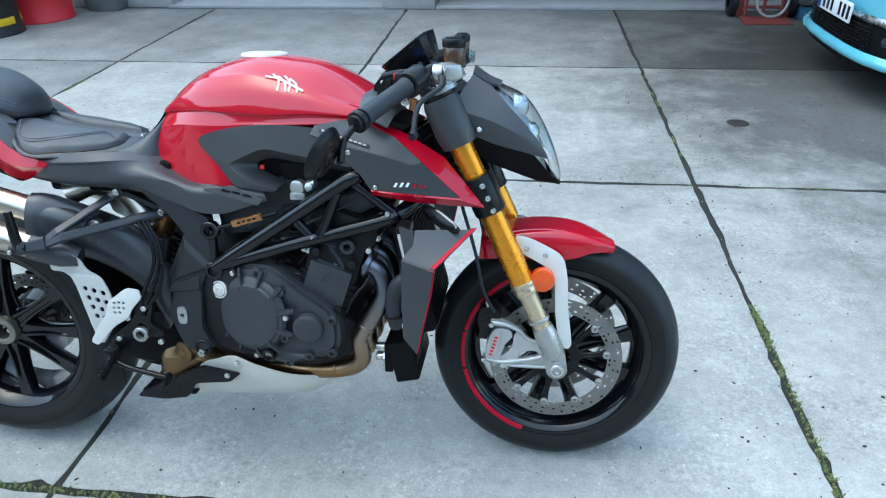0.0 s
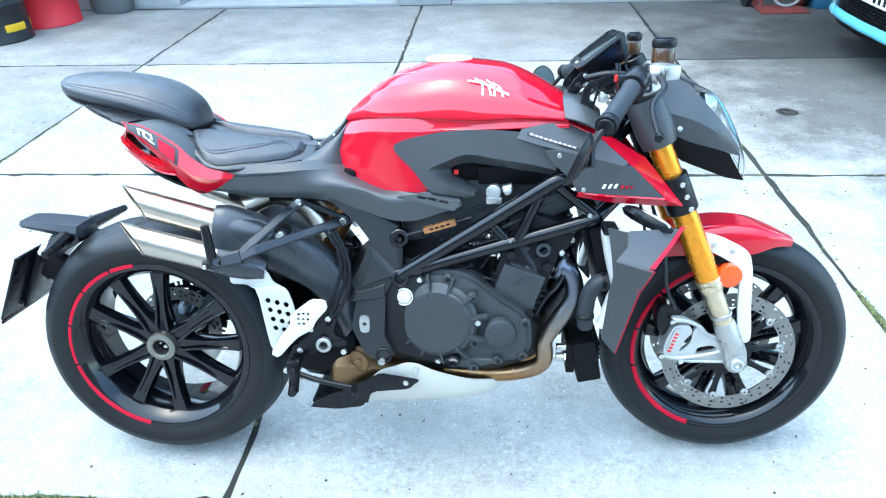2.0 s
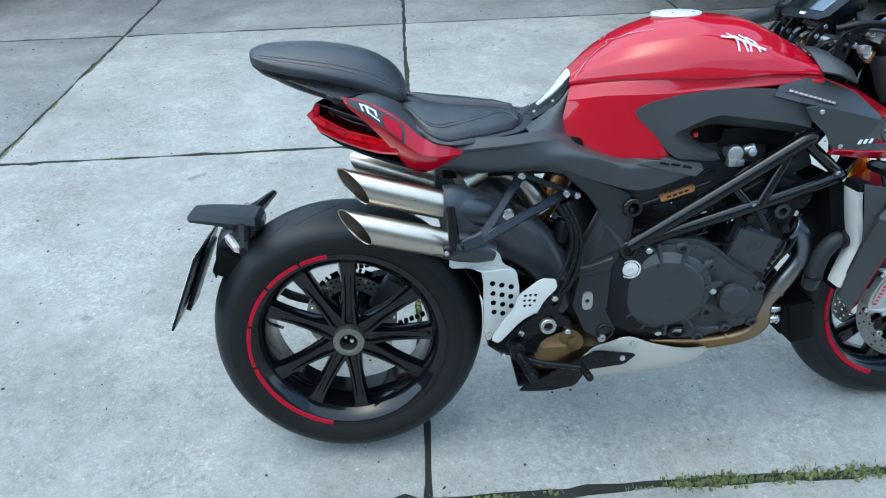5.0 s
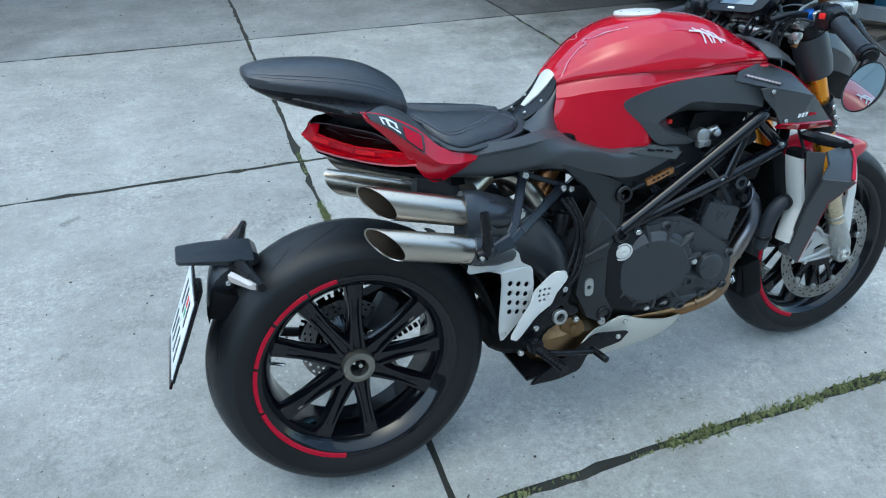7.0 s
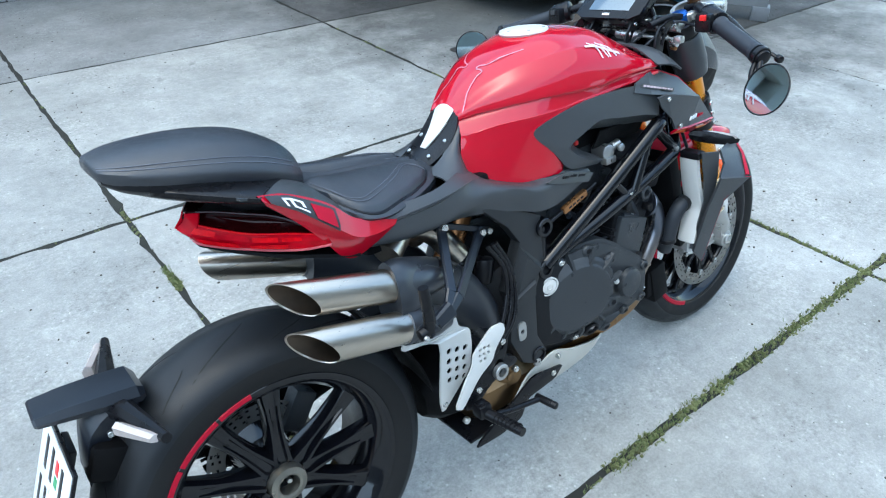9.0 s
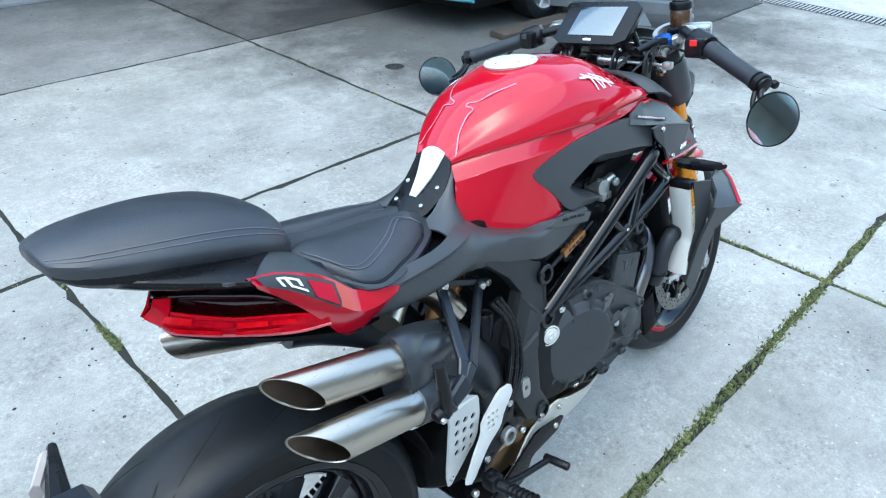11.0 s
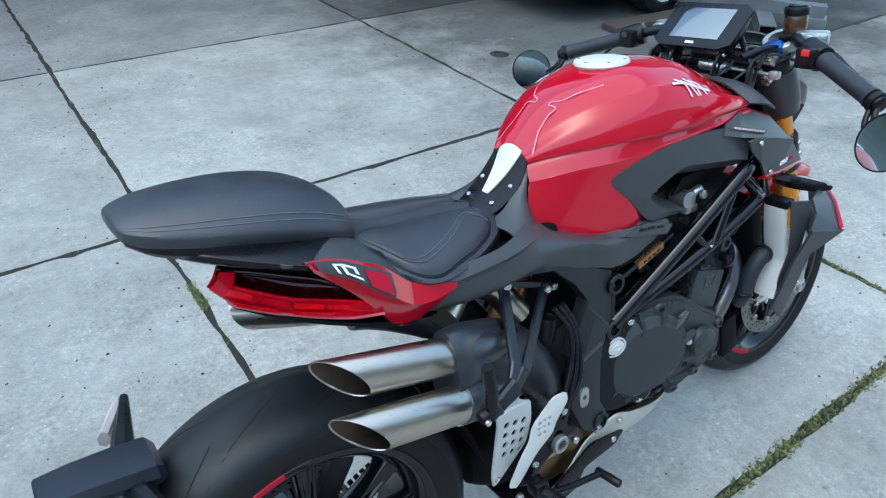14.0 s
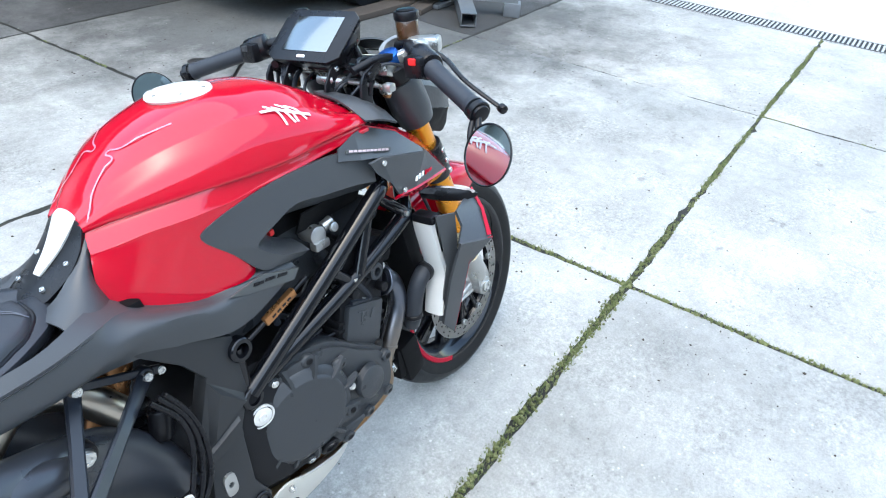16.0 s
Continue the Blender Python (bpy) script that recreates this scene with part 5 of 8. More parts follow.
for s in (-1, 1):
    side = [
        [(0.043, s * 0.148, 0.901), (0.050, s * 0.152, 0.890), (0.054, s * 0.149, 0.882)],
        [(0.088, s * 0.146, 0.890), (0.098, s * 0.158, 0.862), (0.096, s * 0.148, 0.840)],
        [(0.150, s * 0.148, 0.856), (0.150, s * 0.163, 0.817), (0.134, s * 0.146, 0.794)],
        [(0.192, s * 0.148, 0.816), (0.188, s * 0.162, 0.786), (0.162, s * 0.138, 0.755)],
        [(0.232, s * 0.150, 0.799), (0.228, s * 0.158, 0.777), (0.192, s * 0.133, 0.738)],
        [(0.274, s * 0.148, 0.784), (0.268, s * 0.150, 0.777), (0.236, s * 0.142, 0.756)],
    ]
    part("tail_shoulder", smooth_grid([[(0.000, s * 0.085, 0.916), (0.004, s * 0.112, 0.911), (0.020, s * 0.144, 0.903)], [(0.060, s * 0.085, 0.910), (0.064, s * 0.116, 0.903), (0.072, s * 0.146, 0.890)], [(0.112, s * 0.080, 0.896), (0.116, s * 0.114, 0.889), (0.116, s * 0.147, 0.875)], [(0.158, s * 0.076, 0.866), (0.162, s * 0.112, 0.856), (0.160, s * 0.147, 0.844)], [(0.196, s * 0.076, 0.826), (0.200, s * 0.112, 0.818), (0.200, s * 0.146, 0.808)]], 4, 3, 0.004), GREY, tail, "dark grey shoulder between pillion seat and red flank")
    flank = part("tail_flank", grid(catmull(side, 5), thick=0.004), RED, tail, "gloss red tail flank with a dark emblem field", angle=16)
    def on_flank(u0, u1, v0, v1, lift):
        """A film on the flank between two places along it and two down it."""
        S = np.array(side)
        out = []
        for u in np.linspace(u0, u1, 6):
            r = []
            for v in np.linspace(v0, v1, 4):
                k = min(int(u), 4)
                a = S[k] * (1 - (u - k)) + S[k + 1] * (u - k)
                q = a[0] + (a[1] - a[0]) * min(1, v * 2) if v < 0.5 else a[1] + (a[2] - a[1]) * (v * 2 - 1)
                r.append(tuple(q + np.array((0, s * lift, lift * 0.5))))
            out.append(r)
        return grid(out, thick=0.0008)
    fl = part("emblem_field", on_flank(0.20, 2.25, 0.06, 0.56, 0.0042), GREY, flank)
    part("emblem", join(*[on_flank(a, b, c, d, 0.0056) for a, b, c, d in ((0.70, 1.30, 0.15, 0.21), (0.70, 0.78, 0.15, 0.44), (0.92, 1.02, 0.15, 0.44), (1.02, 1.34, 0.38, 0.44), (1.22, 1.30, 0.15, 0.32))]), WHITE, fl, "white emblem as plain shapes")
    part("emblem_red", on_flank(1.50, 2.12, 0.14, 0.50, 0.0056), RED_DECAL, fl)
    # lamp: red lens below a dark window, from a blunt rear tip forward to the flank
    top_e = [(-0.024, 0.006, 0.860), (-0.010, 0.030, 0.863), (0.012, 0.052, 0.861), (0.040, 0.076, 0.855), (0.076, 0.106, 0.847), (0.104, 0.128, 0.832), (0.136, 0.148, 0.812)]
    hol_e = [(-0.030, 0.005, 0.848), (-0.016, 0.028, 0.842), (0.008, 0.049, 0.832), (0.044, 0.079, 0.820), (0.078, 0.107, 0.816), (0.110, 0.132, 0.812), (0.140, 0.150, 0.804)]
    mid_e = [(-0.044, 0.004, 0.838), (-0.030, 0.024, 0.828), (0.000, 0.048, 0.818), (0.040, 0.081, 0.806), (0.076, 0.109, 0.802), (0.110, 0.134, 0.799), (0.142, 0.151, 0.796)]
    bot_e = [(-0.024, 0.004, 0.812), (-0.018, 0.022, 0.808), (0.014, 0.050, 0.798), (0.044, 0.076, 0.792), (0.072, 0.099, 0.787), (0.108, 0.128, 0.784), (0.146, 0.149, 0.785)]
    sided = lambda e, dx=0.0, dy=0.0, dz=0.0: [(x + dx, s * (y + dy), z + dz) for x, y, z in e]
    lampr = part("tail_lamp", smooth_grid(list(zip(sided(bot_e), sided(mid_e), sided(hol_e))), 3, 3, 0.003), LENS_RED, tail, "red wrap-round tail lamp", angle=25)
    part("lamp_rim", tube(sided(bot_e, -0.001, 0.001), 0.0022, 8, 4), LENS_PALE, lampr, "pale lower rim of the lamp")
    part("lamp_hollow", smooth_grid(list(zip(sided(hol_e, 0.001), sided([((h[0] + t[0]) / 2, (h[1] + t[1]) / 2, (h[2] + t[2]) / 2) for h, t in zip(hol_e, top_e)], 0.010, -0.012), sided(top_e, 0.002))), 3, 3, 0.003), LENS_DARK, lampr, "smoked upper window of the lamp")
    part("lamp_tip", smooth_grid(list(zip(sided(mid_e[:2], -0.0015, 0.0015), sided(hol_e[:2], -0.004, 0.003), sided(top_e[:2], -0.003, 0.002))), 3, 3, 0.003), LENS_RED, lampr)
    part("lamp_frame", tube(sided(top_e), [0.002, 0.002, 0.002, 0.0025, 0.003, 0.0035, 0.004], 8, 4), LENS_DARK, lampr)
    part("lamp_rib", tube(sided(hol_e, -0.001, 0.001), 0.0018, 8, 4), LENS_DEEP, lampr)
    # brighter reflector pockets behind the lens
    M, H, B_ = np.array(mid_e), np.array(hol_e), np.array(bot_e)
    for f0, f1, g0, g1 in ((0.9, 1.9, 0.25, 0.8), (2.05, 3.0, 0.2, 0.75), (3.1, 4.0, 0.15, 0.7), (4.15, 4.9, 0.2, 0.65), (1.2, 2.6, -0.7, -0.2), (3.0, 4.4, -0.65, -0.2)):
        glint = []
        for f in np.linspace(f0, f1, 5):
            k, q = int(f), f - int(f)
            m, h, b = [E[k] * (1 - q) + E[k + 1] * q for E in (M, H, B_)]
            glint.append([tuple(p + np.array((-0.0035, 0, 0)) + np.array((0, 0.0035, 0))) for p in ((m + (h - m) * g if g > 0 else m + (b - m) * -g) for g in (g0, g1))])
        part("lamp_reflector", grid([[(x, s * y, z) for x, y, z in r] for r in glint], thick=0.0008), LENS_DEEP if f0 != 2.05 else LENS_RED, lampr)
part("tail_core", loft([[(x, hw * c, zm + h * q) for c, q in ((1, 0.4), (0.8, 1), (-0.8, 1), (-1, 0.4), (-1, -0.4), (-0.8, -1), (0.8, -1), (1, -0.4))] for x, hw, zm, h in ((-0.012, 0.005, 0.836, 0.014), (0.010, 0.030, 0.830, 0.022), (0.040, 0.058, 0.828, 0.028), (0.08, 0.088, 0.826, 0.034), (0.13, 0.118, 0.812, 0.036))], 3), MATT, tail)
part("tail_floor", smooth_grid([[(-0.018, 0.012 * u, 0.806), (0.025, 0.052 * u, 0.790), (0.08, 0.098 * u, 0.776), (0.14, 0.134 * u, 0.764), (0.20, 0.138 * u, 0.745)] for u in np.linspace(-1, 1, 5)], 2, 4, 0.006), MATT, tail)
part("rear_subframe", join(*[tube([(0.20, s * 0.08, 0.77), (0.34, s * 0.09, 0.73), (0.48, s * 0.10, 0.72), (0.60, s * 0.12, 0.66)], 0.014, 12, 4) for s in (-1, 1)]), BLACK, bike)
part("battery_tray", box((0.38, 0, 0.745), (0.30, 0.20, 0.075), 0.015), MATT, bike)

# side ducts ahead of the tank: dark panel in a red edge
for s in (-1, 1):
    side_of = lambda pts: [(x, s * y, z) for x, y, z in pts]
    in_edge = side_of([(0.985, 0.141, 0.892), (1.050, 0.155, 0.864), (1.110, 0.166, 0.812), (1.188, 0.160, 0.738)])
    out_edge = side_of([(0.982, 0.126, 0.897), (1.070, 0.121, 0.863), (1.150, 0.123, 0.815), (1.234, 0.130, 0.715)])
    low_in = side_of([(1.188, 0.160, 0.738), (1.120, 0.174, 0.746), (1.060, 0.183, 0.752), (1.005, 0.186, 0.759)])
    low_out = side_of([(1.234, 0.130, 0.715), (1.165, 0.150, 0.723), (1.080, 0.168, 0.734), (1.004, 0.172, 0.748)])
    duct = part("side_duct", facets([in_edge, out_edge], 0.005), RED, bike, "side duct panel, dark grey with a gloss red edge", angle=20)
    part("duct_edge", facets([low_in, low_out], 0.005), RED, duct, angle=20)
    u_top = side_of([(0.888, 0.166, 0.884), (0.94, 0.157, 0.894), (0.985, 0.140, 0.890), (1.050, 0.154, 0.862), (1.108, 0.165, 0.813)])
    u_low = side_of([(0.878, 0.171, 0.866), (0.925, 0.179, 0.853), (0.960, 0.182, 0.845), (1.030, 0.184, 0.828), (1.092, 0.185, 0.811)])
    up = part("duct_panel", facets([u_top, u_low]), GREY, duct, "matt dark grey upper duct panel with a name strip", angle=12)
    l_top = side_of([(0.935, 0.189, 0.843), (0.960, 0.195, 0.846), (1.030, 0.195, 0.829), (1.090, 0.189, 0.812), (1.112, 0.169, 0.810), (1.187, 0.160, 0.737)])
    l_bot = side_of([(0.952, 0.187, 0.818), (0.985, 0.189, 0.788), (1.004, 0.187, 0.758), (1.060, 0.184, 0.752), (1.120, 0.175, 0.746), (1.186, 0.161, 0.738)])
    dp = part("duct_scoop", facets([l_top, l_bot], 0.006), GREY, duct, "matt dark grey duct scoop with an emblem", angle=12)
    on_low = lambda x, z: s * (np.interp(x, (1.0, 1.06, 1.12, 1.19), (0.188, 0.186, 0.176, 0.161)) - 0.178)
    for k in range(3):
        part("duct_emblem", plate([(1.052 + 0.012 * k, 0.766), (1.0565 + 0.012 * k, 0.7745), (1.062 + 0.012 * k, 0.774), (1.0575 + 0.012 * k, 0.7655)], s * 0.1795, s * 0.1825, bevel=0.0004, bend=on_low), WHITE, dp, "white emblem as plain shapes")
        part("duct_emblem_red", plate([(1.090 + 0.010 * k, 0.764), (1.094 + 0.010 * k, 0.772 - 0.002 * k), (1.099 + 0.010 * k, 0.7715 - 0.002 * k), (1.095 + 0.010 * k, 0.7635)], s * 0.1795, s * 0.1825, bevel=0.0004, bend=on_low), RED_DECAL, dp)
    on_up = lambda x, z: s * (np.interp(x, (0.89, 0.93, 1.02), (0.169, 0.175, 0.178)) - 0.172)
    part("name_strip", plate([(0.898, 0.873), (0.901, 0.8795), (1.004, 0.849), (1.002, 0.8425)], s * 0.1715, s * 0.1740, bevel=0.0005, bend=on_up), PLAQUE, up)
    for k in range(10):
        x, z = 0.905 + 0.0095 * k, 0.8775 - 0.00285 * k
        part("name_bar", plate([(x, z), (x + 0.0070, z - 0.0021), (x + 0.0063, z - 0.0058), (x - 0.0007, z - 0.0037)], s * 0.1738, s * 0.1748, bend=on_up), BADGE, up)
    for x, y, z in ((1.015, 0.190, 0.764), (0.963, 0.194, 0.836)):
        part("duct_screw", bolt((x, s * y, z), 0.0055, 0.004, (0, s, 0)), STEEL, dp)
    # grey infill between tank front and yoke
    part("cockpit_trim", smooth_grid([[(0.975, s * 0.155, 0.905), (1.005, s * 0.172, 0.900), (1.04, s * 0.172, 0.884)], [(0.975, s * 0.10, 0.935), (1.010, s * 0.120, 0.930), (1.05, s * 0.125, 0.905)], [(0.985, s * 0.03, 0.944), (1.02, s * 0.04, 0.935), (1.06, s * 0.05, 0.905)]], 3, 3, 0.004), GREY, bike, "dark grey trim ahead of the tank")
# ---------------------------------------------------------------- frame, engine, cooling, exhaust
for s in (-1, 1):
    n0, up, fr = (0.626, s * 0.136, 0.550), (0.952, s * 0.170, 0.772), (1.052, s * 0.152, 0.694)
    trellis = part("trellis_frame", tube([n0, (0.80, s * 0.156, 0.668), up, (0.975, s * 0.162, 0.778)], 0.0165, 16, 4), GLOSS, bike, "gloss black tubular trellis frame")
    part("lower_tube", tube([(0.652, s * 0.138, 0.562), (0.86, s * 0.160, 0.634), (1.02, s * 0.158, 0.682), fr], 0.0155, 16, 4), GLOSS, trellis)
    part("brace", tube([(0.826, s * 0.158, 0.682), (0.870, s * 0.160, 0.635)], 0.011, 12, 1), GLOSS, trellis)
    part("brace", tube([(0.932, s * 0.167, 0.752), (0.886, s * 0.166, 0.646)], 0.012, 12, 1), GLOSS, trellis)
    part("brace", tube([(0.960, s * 0.165, 0.770), (1.052, s * 0.152, 0.694)], 0.012, 12, 1), GLOSS, trellis)
    part("head_tube", tube([fr, (1.12, s * 0.09, 0.74), (1.18, s * 0.03, 0.78)], 0.016, 14, 3), GLOSS, trellis)
    part("head_tube", tube([(0.975, s * 0.162, 0.778), (1.06, s * 0.11, 0.83), (1.14, s * 0.03, 0.88)], 0.016, 14, 3), GLOSS, trellis)
    part("pivot_strut", tube([(0.626, s * 0.132, 0.640), (0.624, s * 0.132, 0.550)], 0.010, 12, 1), GLOSS, trellis)
    for x, z in ((0.626, 0.640), (0.624, 0.544)):
        part("frame_boss", ring((x, s * 0.138, z), (0, 1, 0), 0.021, 0.0125, 0.02, 28), GLOSS, trellis)
        part("boss_bolt", cyl((x, s * 0.118, z), (x, s * 0.131, z), 0.0122, 14, 0.002), MATT, trellis)
    for x, z in ((0.87, 0.642), (0.885, 0.648), (1.035, 0.702)):
        part("frame_weld", cyl((x, s * 0.150, z), (x, s * 0.175, z), 0.0055, 10, 0.002), STEEL, trellis)
    # slim bronze damper above the frame
    dmp = part("link_rod", tube([(0.640, s * 0.142, 0.645), (0.70, s * 0.142, 0.662), (0.785, s * 0.142, 0.687)], 0.0045, 10, 1), BLACK, bike, "black rod with a bronze sleeve")
    part("rod_sleeve", box((0.716, s * 0.144, 0.6685), (0.074, 0.012, 0.0155), 0.003, pose(0, 0, 0, 0, -16.5, 0)), BRONZE, dmp, "bronze coloured sleeve with dark marks")
    part("sleeve_marks", join(*[box((0.698 + 0.012 * k, s * 0.1502, 0.6632 + 0.0036 * k), (0.0085, 0.001, 0.004), 0.0003, pose(0, 0, 0, 0, -16.5, 0)) for k in range(4)]), BLACK, dmp)

# engine block, cylinder bank tilted ahead, covers
engine = part("engine", loft([[(x, hw * c, z0 + (z1 - z0) * q) for c, q in ((1, 0.15), (1, 0.85), (0.8, 1), (-0.8, 1), (-1, 0.85), (-1, 0.15), (-0.75, 0), (0.75, 0))] for x, hw, z0, z1 in
                              ((0.50, 0.10, 0.36, 0.54), (0.56, 0.13, 0.33, 0.58), (0.66, 0.145, 0.30, 0.58), (0.80, 0.145, 0.29, 0.55), (0.90, 0.140, 0.31, 0.48), (0.945, 0.12, 0.34, 0.43))], 2), ENGINE2, bike, "dark four-cylinder engine")
CYL = Matrix.Translation((0.895, 0, 0.545)) @ pose(0, 0, 0, 0, 19, 0)
bank = part("cylinder_bank", box((0, 0, 0), (0.120, 0.290, 0.200), 0.008, CYL.to_3x3().to_4x4()), ENGINE2, engine)
bank.location = (0.895, 0, 0.545)
for k in range(5):
    part("cylinder_fin", moved(box((0, 0, -0.07 + 0.016 * k), (0.130, 0.300, 0.006), 0.002), CYL), ENGINE2, engine)
part("head_cover", moved(box((0, 0, 0.125), (0.15, 0.30, 0.06), 0.015), CYL), ENGINE2, engine)
for s in (-1, 1):
    part("bank_side", moved(box((0.0, s * 0.150, -0.022), (0.098, 0.016, 0.098), 0.005), CYL), ENGINE, engine, "dark side cover of the cylinders")
    part("bank_marks", moved(join(box((-0.012, s * 0.1588, 0.012), (0.024, 0.002, 0.003), 0.0005), box((-0.012, s * 0.1588, 0.002), (0.003, 0.002, 0.02), 0.0005), box((0.016, s * 0.1588, 0.004), (0.003, 0.002, 0.02), 0.0005, pose(0, 0, 0, 0, 20, 0))), CYL), GREY, engine)
    for u, v in ((-0.042, 0.052), (0.042, 0.052), (-0.042, -0.066), (0.042, -0.066)):
        part("bank_lug", moved(cyl((u, s * 0.145, v), (u, s * 0.166, v), 0.010, 12, 0.003), CYL), ENGINE2, engine)
    part("plug_boss", moved(ring((0.02, s * 0.150, 0.085), (0, 1, 0), 0.017, 0.009, 0.022, 20), CYL), ENGINE, engine)
    part("oil_line", tube([(1.0, s * 0.13, 0.60), (0.985, s * 0.15, 0.545), (0.95, s * 0.155, 0.50), (0.93, s * 0.15, 0.46)], 0.0035, 8, 5), BLACK, engine)

def tuck(bm):
    """The cover leans inwards towards its rear end."""
    for v in bm.verts:
        d = 0.32 * max(0.0, 0.80 - v.co.x)
        v.co.y += d + 0.35 * max(0.0, 0.38 - v.co.z)
        v.co.z -= 0.4 * d
    return bm


cover_o = chaikin([(0.664, 0.566), (0.70, 0.580), (0.770, 0.574), (0.812, 0.545), (0.846, 0.515), (0.905, 0.476), (0.921, 0.44), (0.921, 0.385), (0.885, 0.352), (0.850, 0.345), (0.790, 0.318), (0.745, 0.325), (0.70, 0.345), (0.640, 0.366), (0.606, 0.400), (0.596, 0.470), (0.612, 0.525)], 2)
case = part("clutch_cover", tuck(join(plate(cover_o, -0.135, -0.176, bevel=0.006), plate([(0.755 + (x - 0.755) * 0.93, 0.45 + (z - 0.45) * 0.92) for x, z in cover_o], -0.170, -0.184, bevel=0.006))), ENGINE, bike, "dark grey clutch cover with silver screws")
part("clutch_dome", tuck(moved(lathe([(0.0, -0.1955), (0.060, -0.1960), (0.0745, -0.1962), (0.078, -0.1950), (0.081, -0.1915), (0.090, -0.1895), (0.097, -0.182)], 64), Matrix.Translation((0.703, 0, 0.455)))), ENGINE, case)
part("pump_dome", tuck(moved(lathe([(0.0, -0.196), (0.026, -0.196), (0.033, -0.192), (0.036, -0.180)], 40), Matrix.Translation((0.850, 0, 0.432)))), ENGINE, case)
for a in range(0, 360, 30):
    r = radians(a + 8)
    part("cover_rib", tuck(loft([[(0.703 + q * math.cos(r) - w * math.sin(r), y, 0.455 + q * math.sin(r) + w * math.cos(r)) for w, y in ((-0.0055, -0.182), (-0.0028, -0.1890 - 0.0070 * (q < 0.10)), (0.0028, -0.1890 - 0.0070 * (q < 0.10)), (0.0055, -0.182))] for q in (0.070, 0.092, 0.118)])), ENGINE, case)
for x, z, big in ((0.668, 0.558, 1), (0.733, 0.560, 0), (0.800, 0.456, 1), (0.788, 0.516, 0), (0.793, 0.404, 0), (0.742, 0.340, 0), (0.607, 0.404, 1), (0.706, 0.345, 1), (0.790, 0.330, 0), (0.905, 0.455, 0), (0.90, 0.37, 0), (0.845, 0.355, 0)):
    part("screw_boss", tuck(cyl((x, -0.172, z), (x, -0.189, z), 0.0125 if not big else 0.0105, 18, 0.005)), ENGINE, case)
    if big:
        part("cover_screw", tuck(bolt((x, -0.189, z), 0.007, 0.003)), STEEL, case)
    else:
        part("cover_screw", tuck(bolt((x, -0.189, z), 0.0065, 0.001)), ENGINE2, case)
filler = part("oil_filler", tuck(join(cyl((0.631, -0.165, 0.519), (0.631, -0.192, 0.519), 0.0275, 28, 0.004))), ENGINE, case)
part("filler_plug", tuck(join(cyl((0.631, -0.190, 0.519), (0.631, -0.200, 0.519), 0.0165, 28, 0.002), ring((0.631, -0.196, 0.519), (0, 1, 0), 0.0215, 0.0185, 0.006, 28), ring((0.631, -0.201, 0.519), (0, 1, 0), 0.008, 0.005, 0.003, 16))), WHITE_ALU, filler, "bright silver oil filler plug")
sight = part("oil_window", tuck(ring((0.742, -0.186, 0.352), (0, 1, 0), 0.017, 0.0115, 0.018, 24)), ENGINE2, case)
part("window_glass", tuck(cyl((0.742, -0.178, 0.352), (0.742, -0.188, 0.352), 0.0115, 20)), SMOKE, sight)
part("alternator_cover", flip(join(plate(cover_o, -0.135, -0.165, bevel=0.006))), ENGINE, bike)
# throttle body and wiring seen in the intake opening and behind the frame
part("throttle_body", join(cyl((0.838, -0.10, 0.742), (0.832, -0.142, 0.744), 0.017, 20, 0.004), cyl((0.853, -0.13, 0.748), (0.874, -0.135, 0.755), 0.010, 14, 0.003), box((0.834, -0.138, 0.726), (0.034, 0.018, 0.016), 0.004), cyl((0.862, -0.145, 0.748), (0.862, -0.153, 0.750), 0.009, 14, 0.002)), ALU, bike, "silver throttle body")
part("airbox", box((0.82, 0, 0.80), (0.30, 0.22, 0.09), 0.03), MATT, bike)
part("throttle_rail", box((0.775, 0, 0.695), (0.31, 0.19, 0.13), 0.02, pose(0, 0, 0, 0, -8, 0)), ENGINE, bike)
part("red_connector", box((0.752, -0.118, 0.783), (0.010, 0.010, 0.010), 0.002), RED_SWITCH, bike)
part("coil_cover", moved(join(box((0.93, 0, 0.695), (0.16, 0.25, 0.05), 0.012, pose(0, 0, 0, 0, -25, 0))), Matrix.Identity(4)), ENGINE, bike)
rng = random.Random(9)
for k in range(22):
    x0, z0 = rng.uniform(0.66, 0.95), rng.uniform(0.56, 0.70)
    y0 = -rng.uniform(0.09, 0.15)
    part("wire", tube([(x0, y0, z0), (x0 + rng.uniform(-.04, .06), y0 - rng.uniform(-.02, .02), z0 + rng.uniform(-.03, .03)), (x0 + rng.uniform(.02, .1), y0 + rng.uniform(0, .04), z0 + rng.uniform(-.05, .05))], rng.choice((0.003, 0.004, 0.006)), 7, 5), rng.choice((HOSE, HOSE, ALU, BLACK, ENGINE)), bike)
for x, z, m in ((0.842, 0.600, STEEL), (0.858, 0.592, STEEL), (0.865, 0.606, RED_SWITCH), (0.85, 0.615, STEEL), (0.795, 0.62, STEEL), (1.0, 0.635, STEEL), (0.978, 0.605, WHITE_ALU)):
    part("fitting", join(cyl((x, -0.120, z), (x + 0.006, -0.140, z), 0.007, 10, 0.002), box((x - 0.008, -0.118, z - 0.004), (0.016, 0.012, 0.012), 0.003)), m, bike)

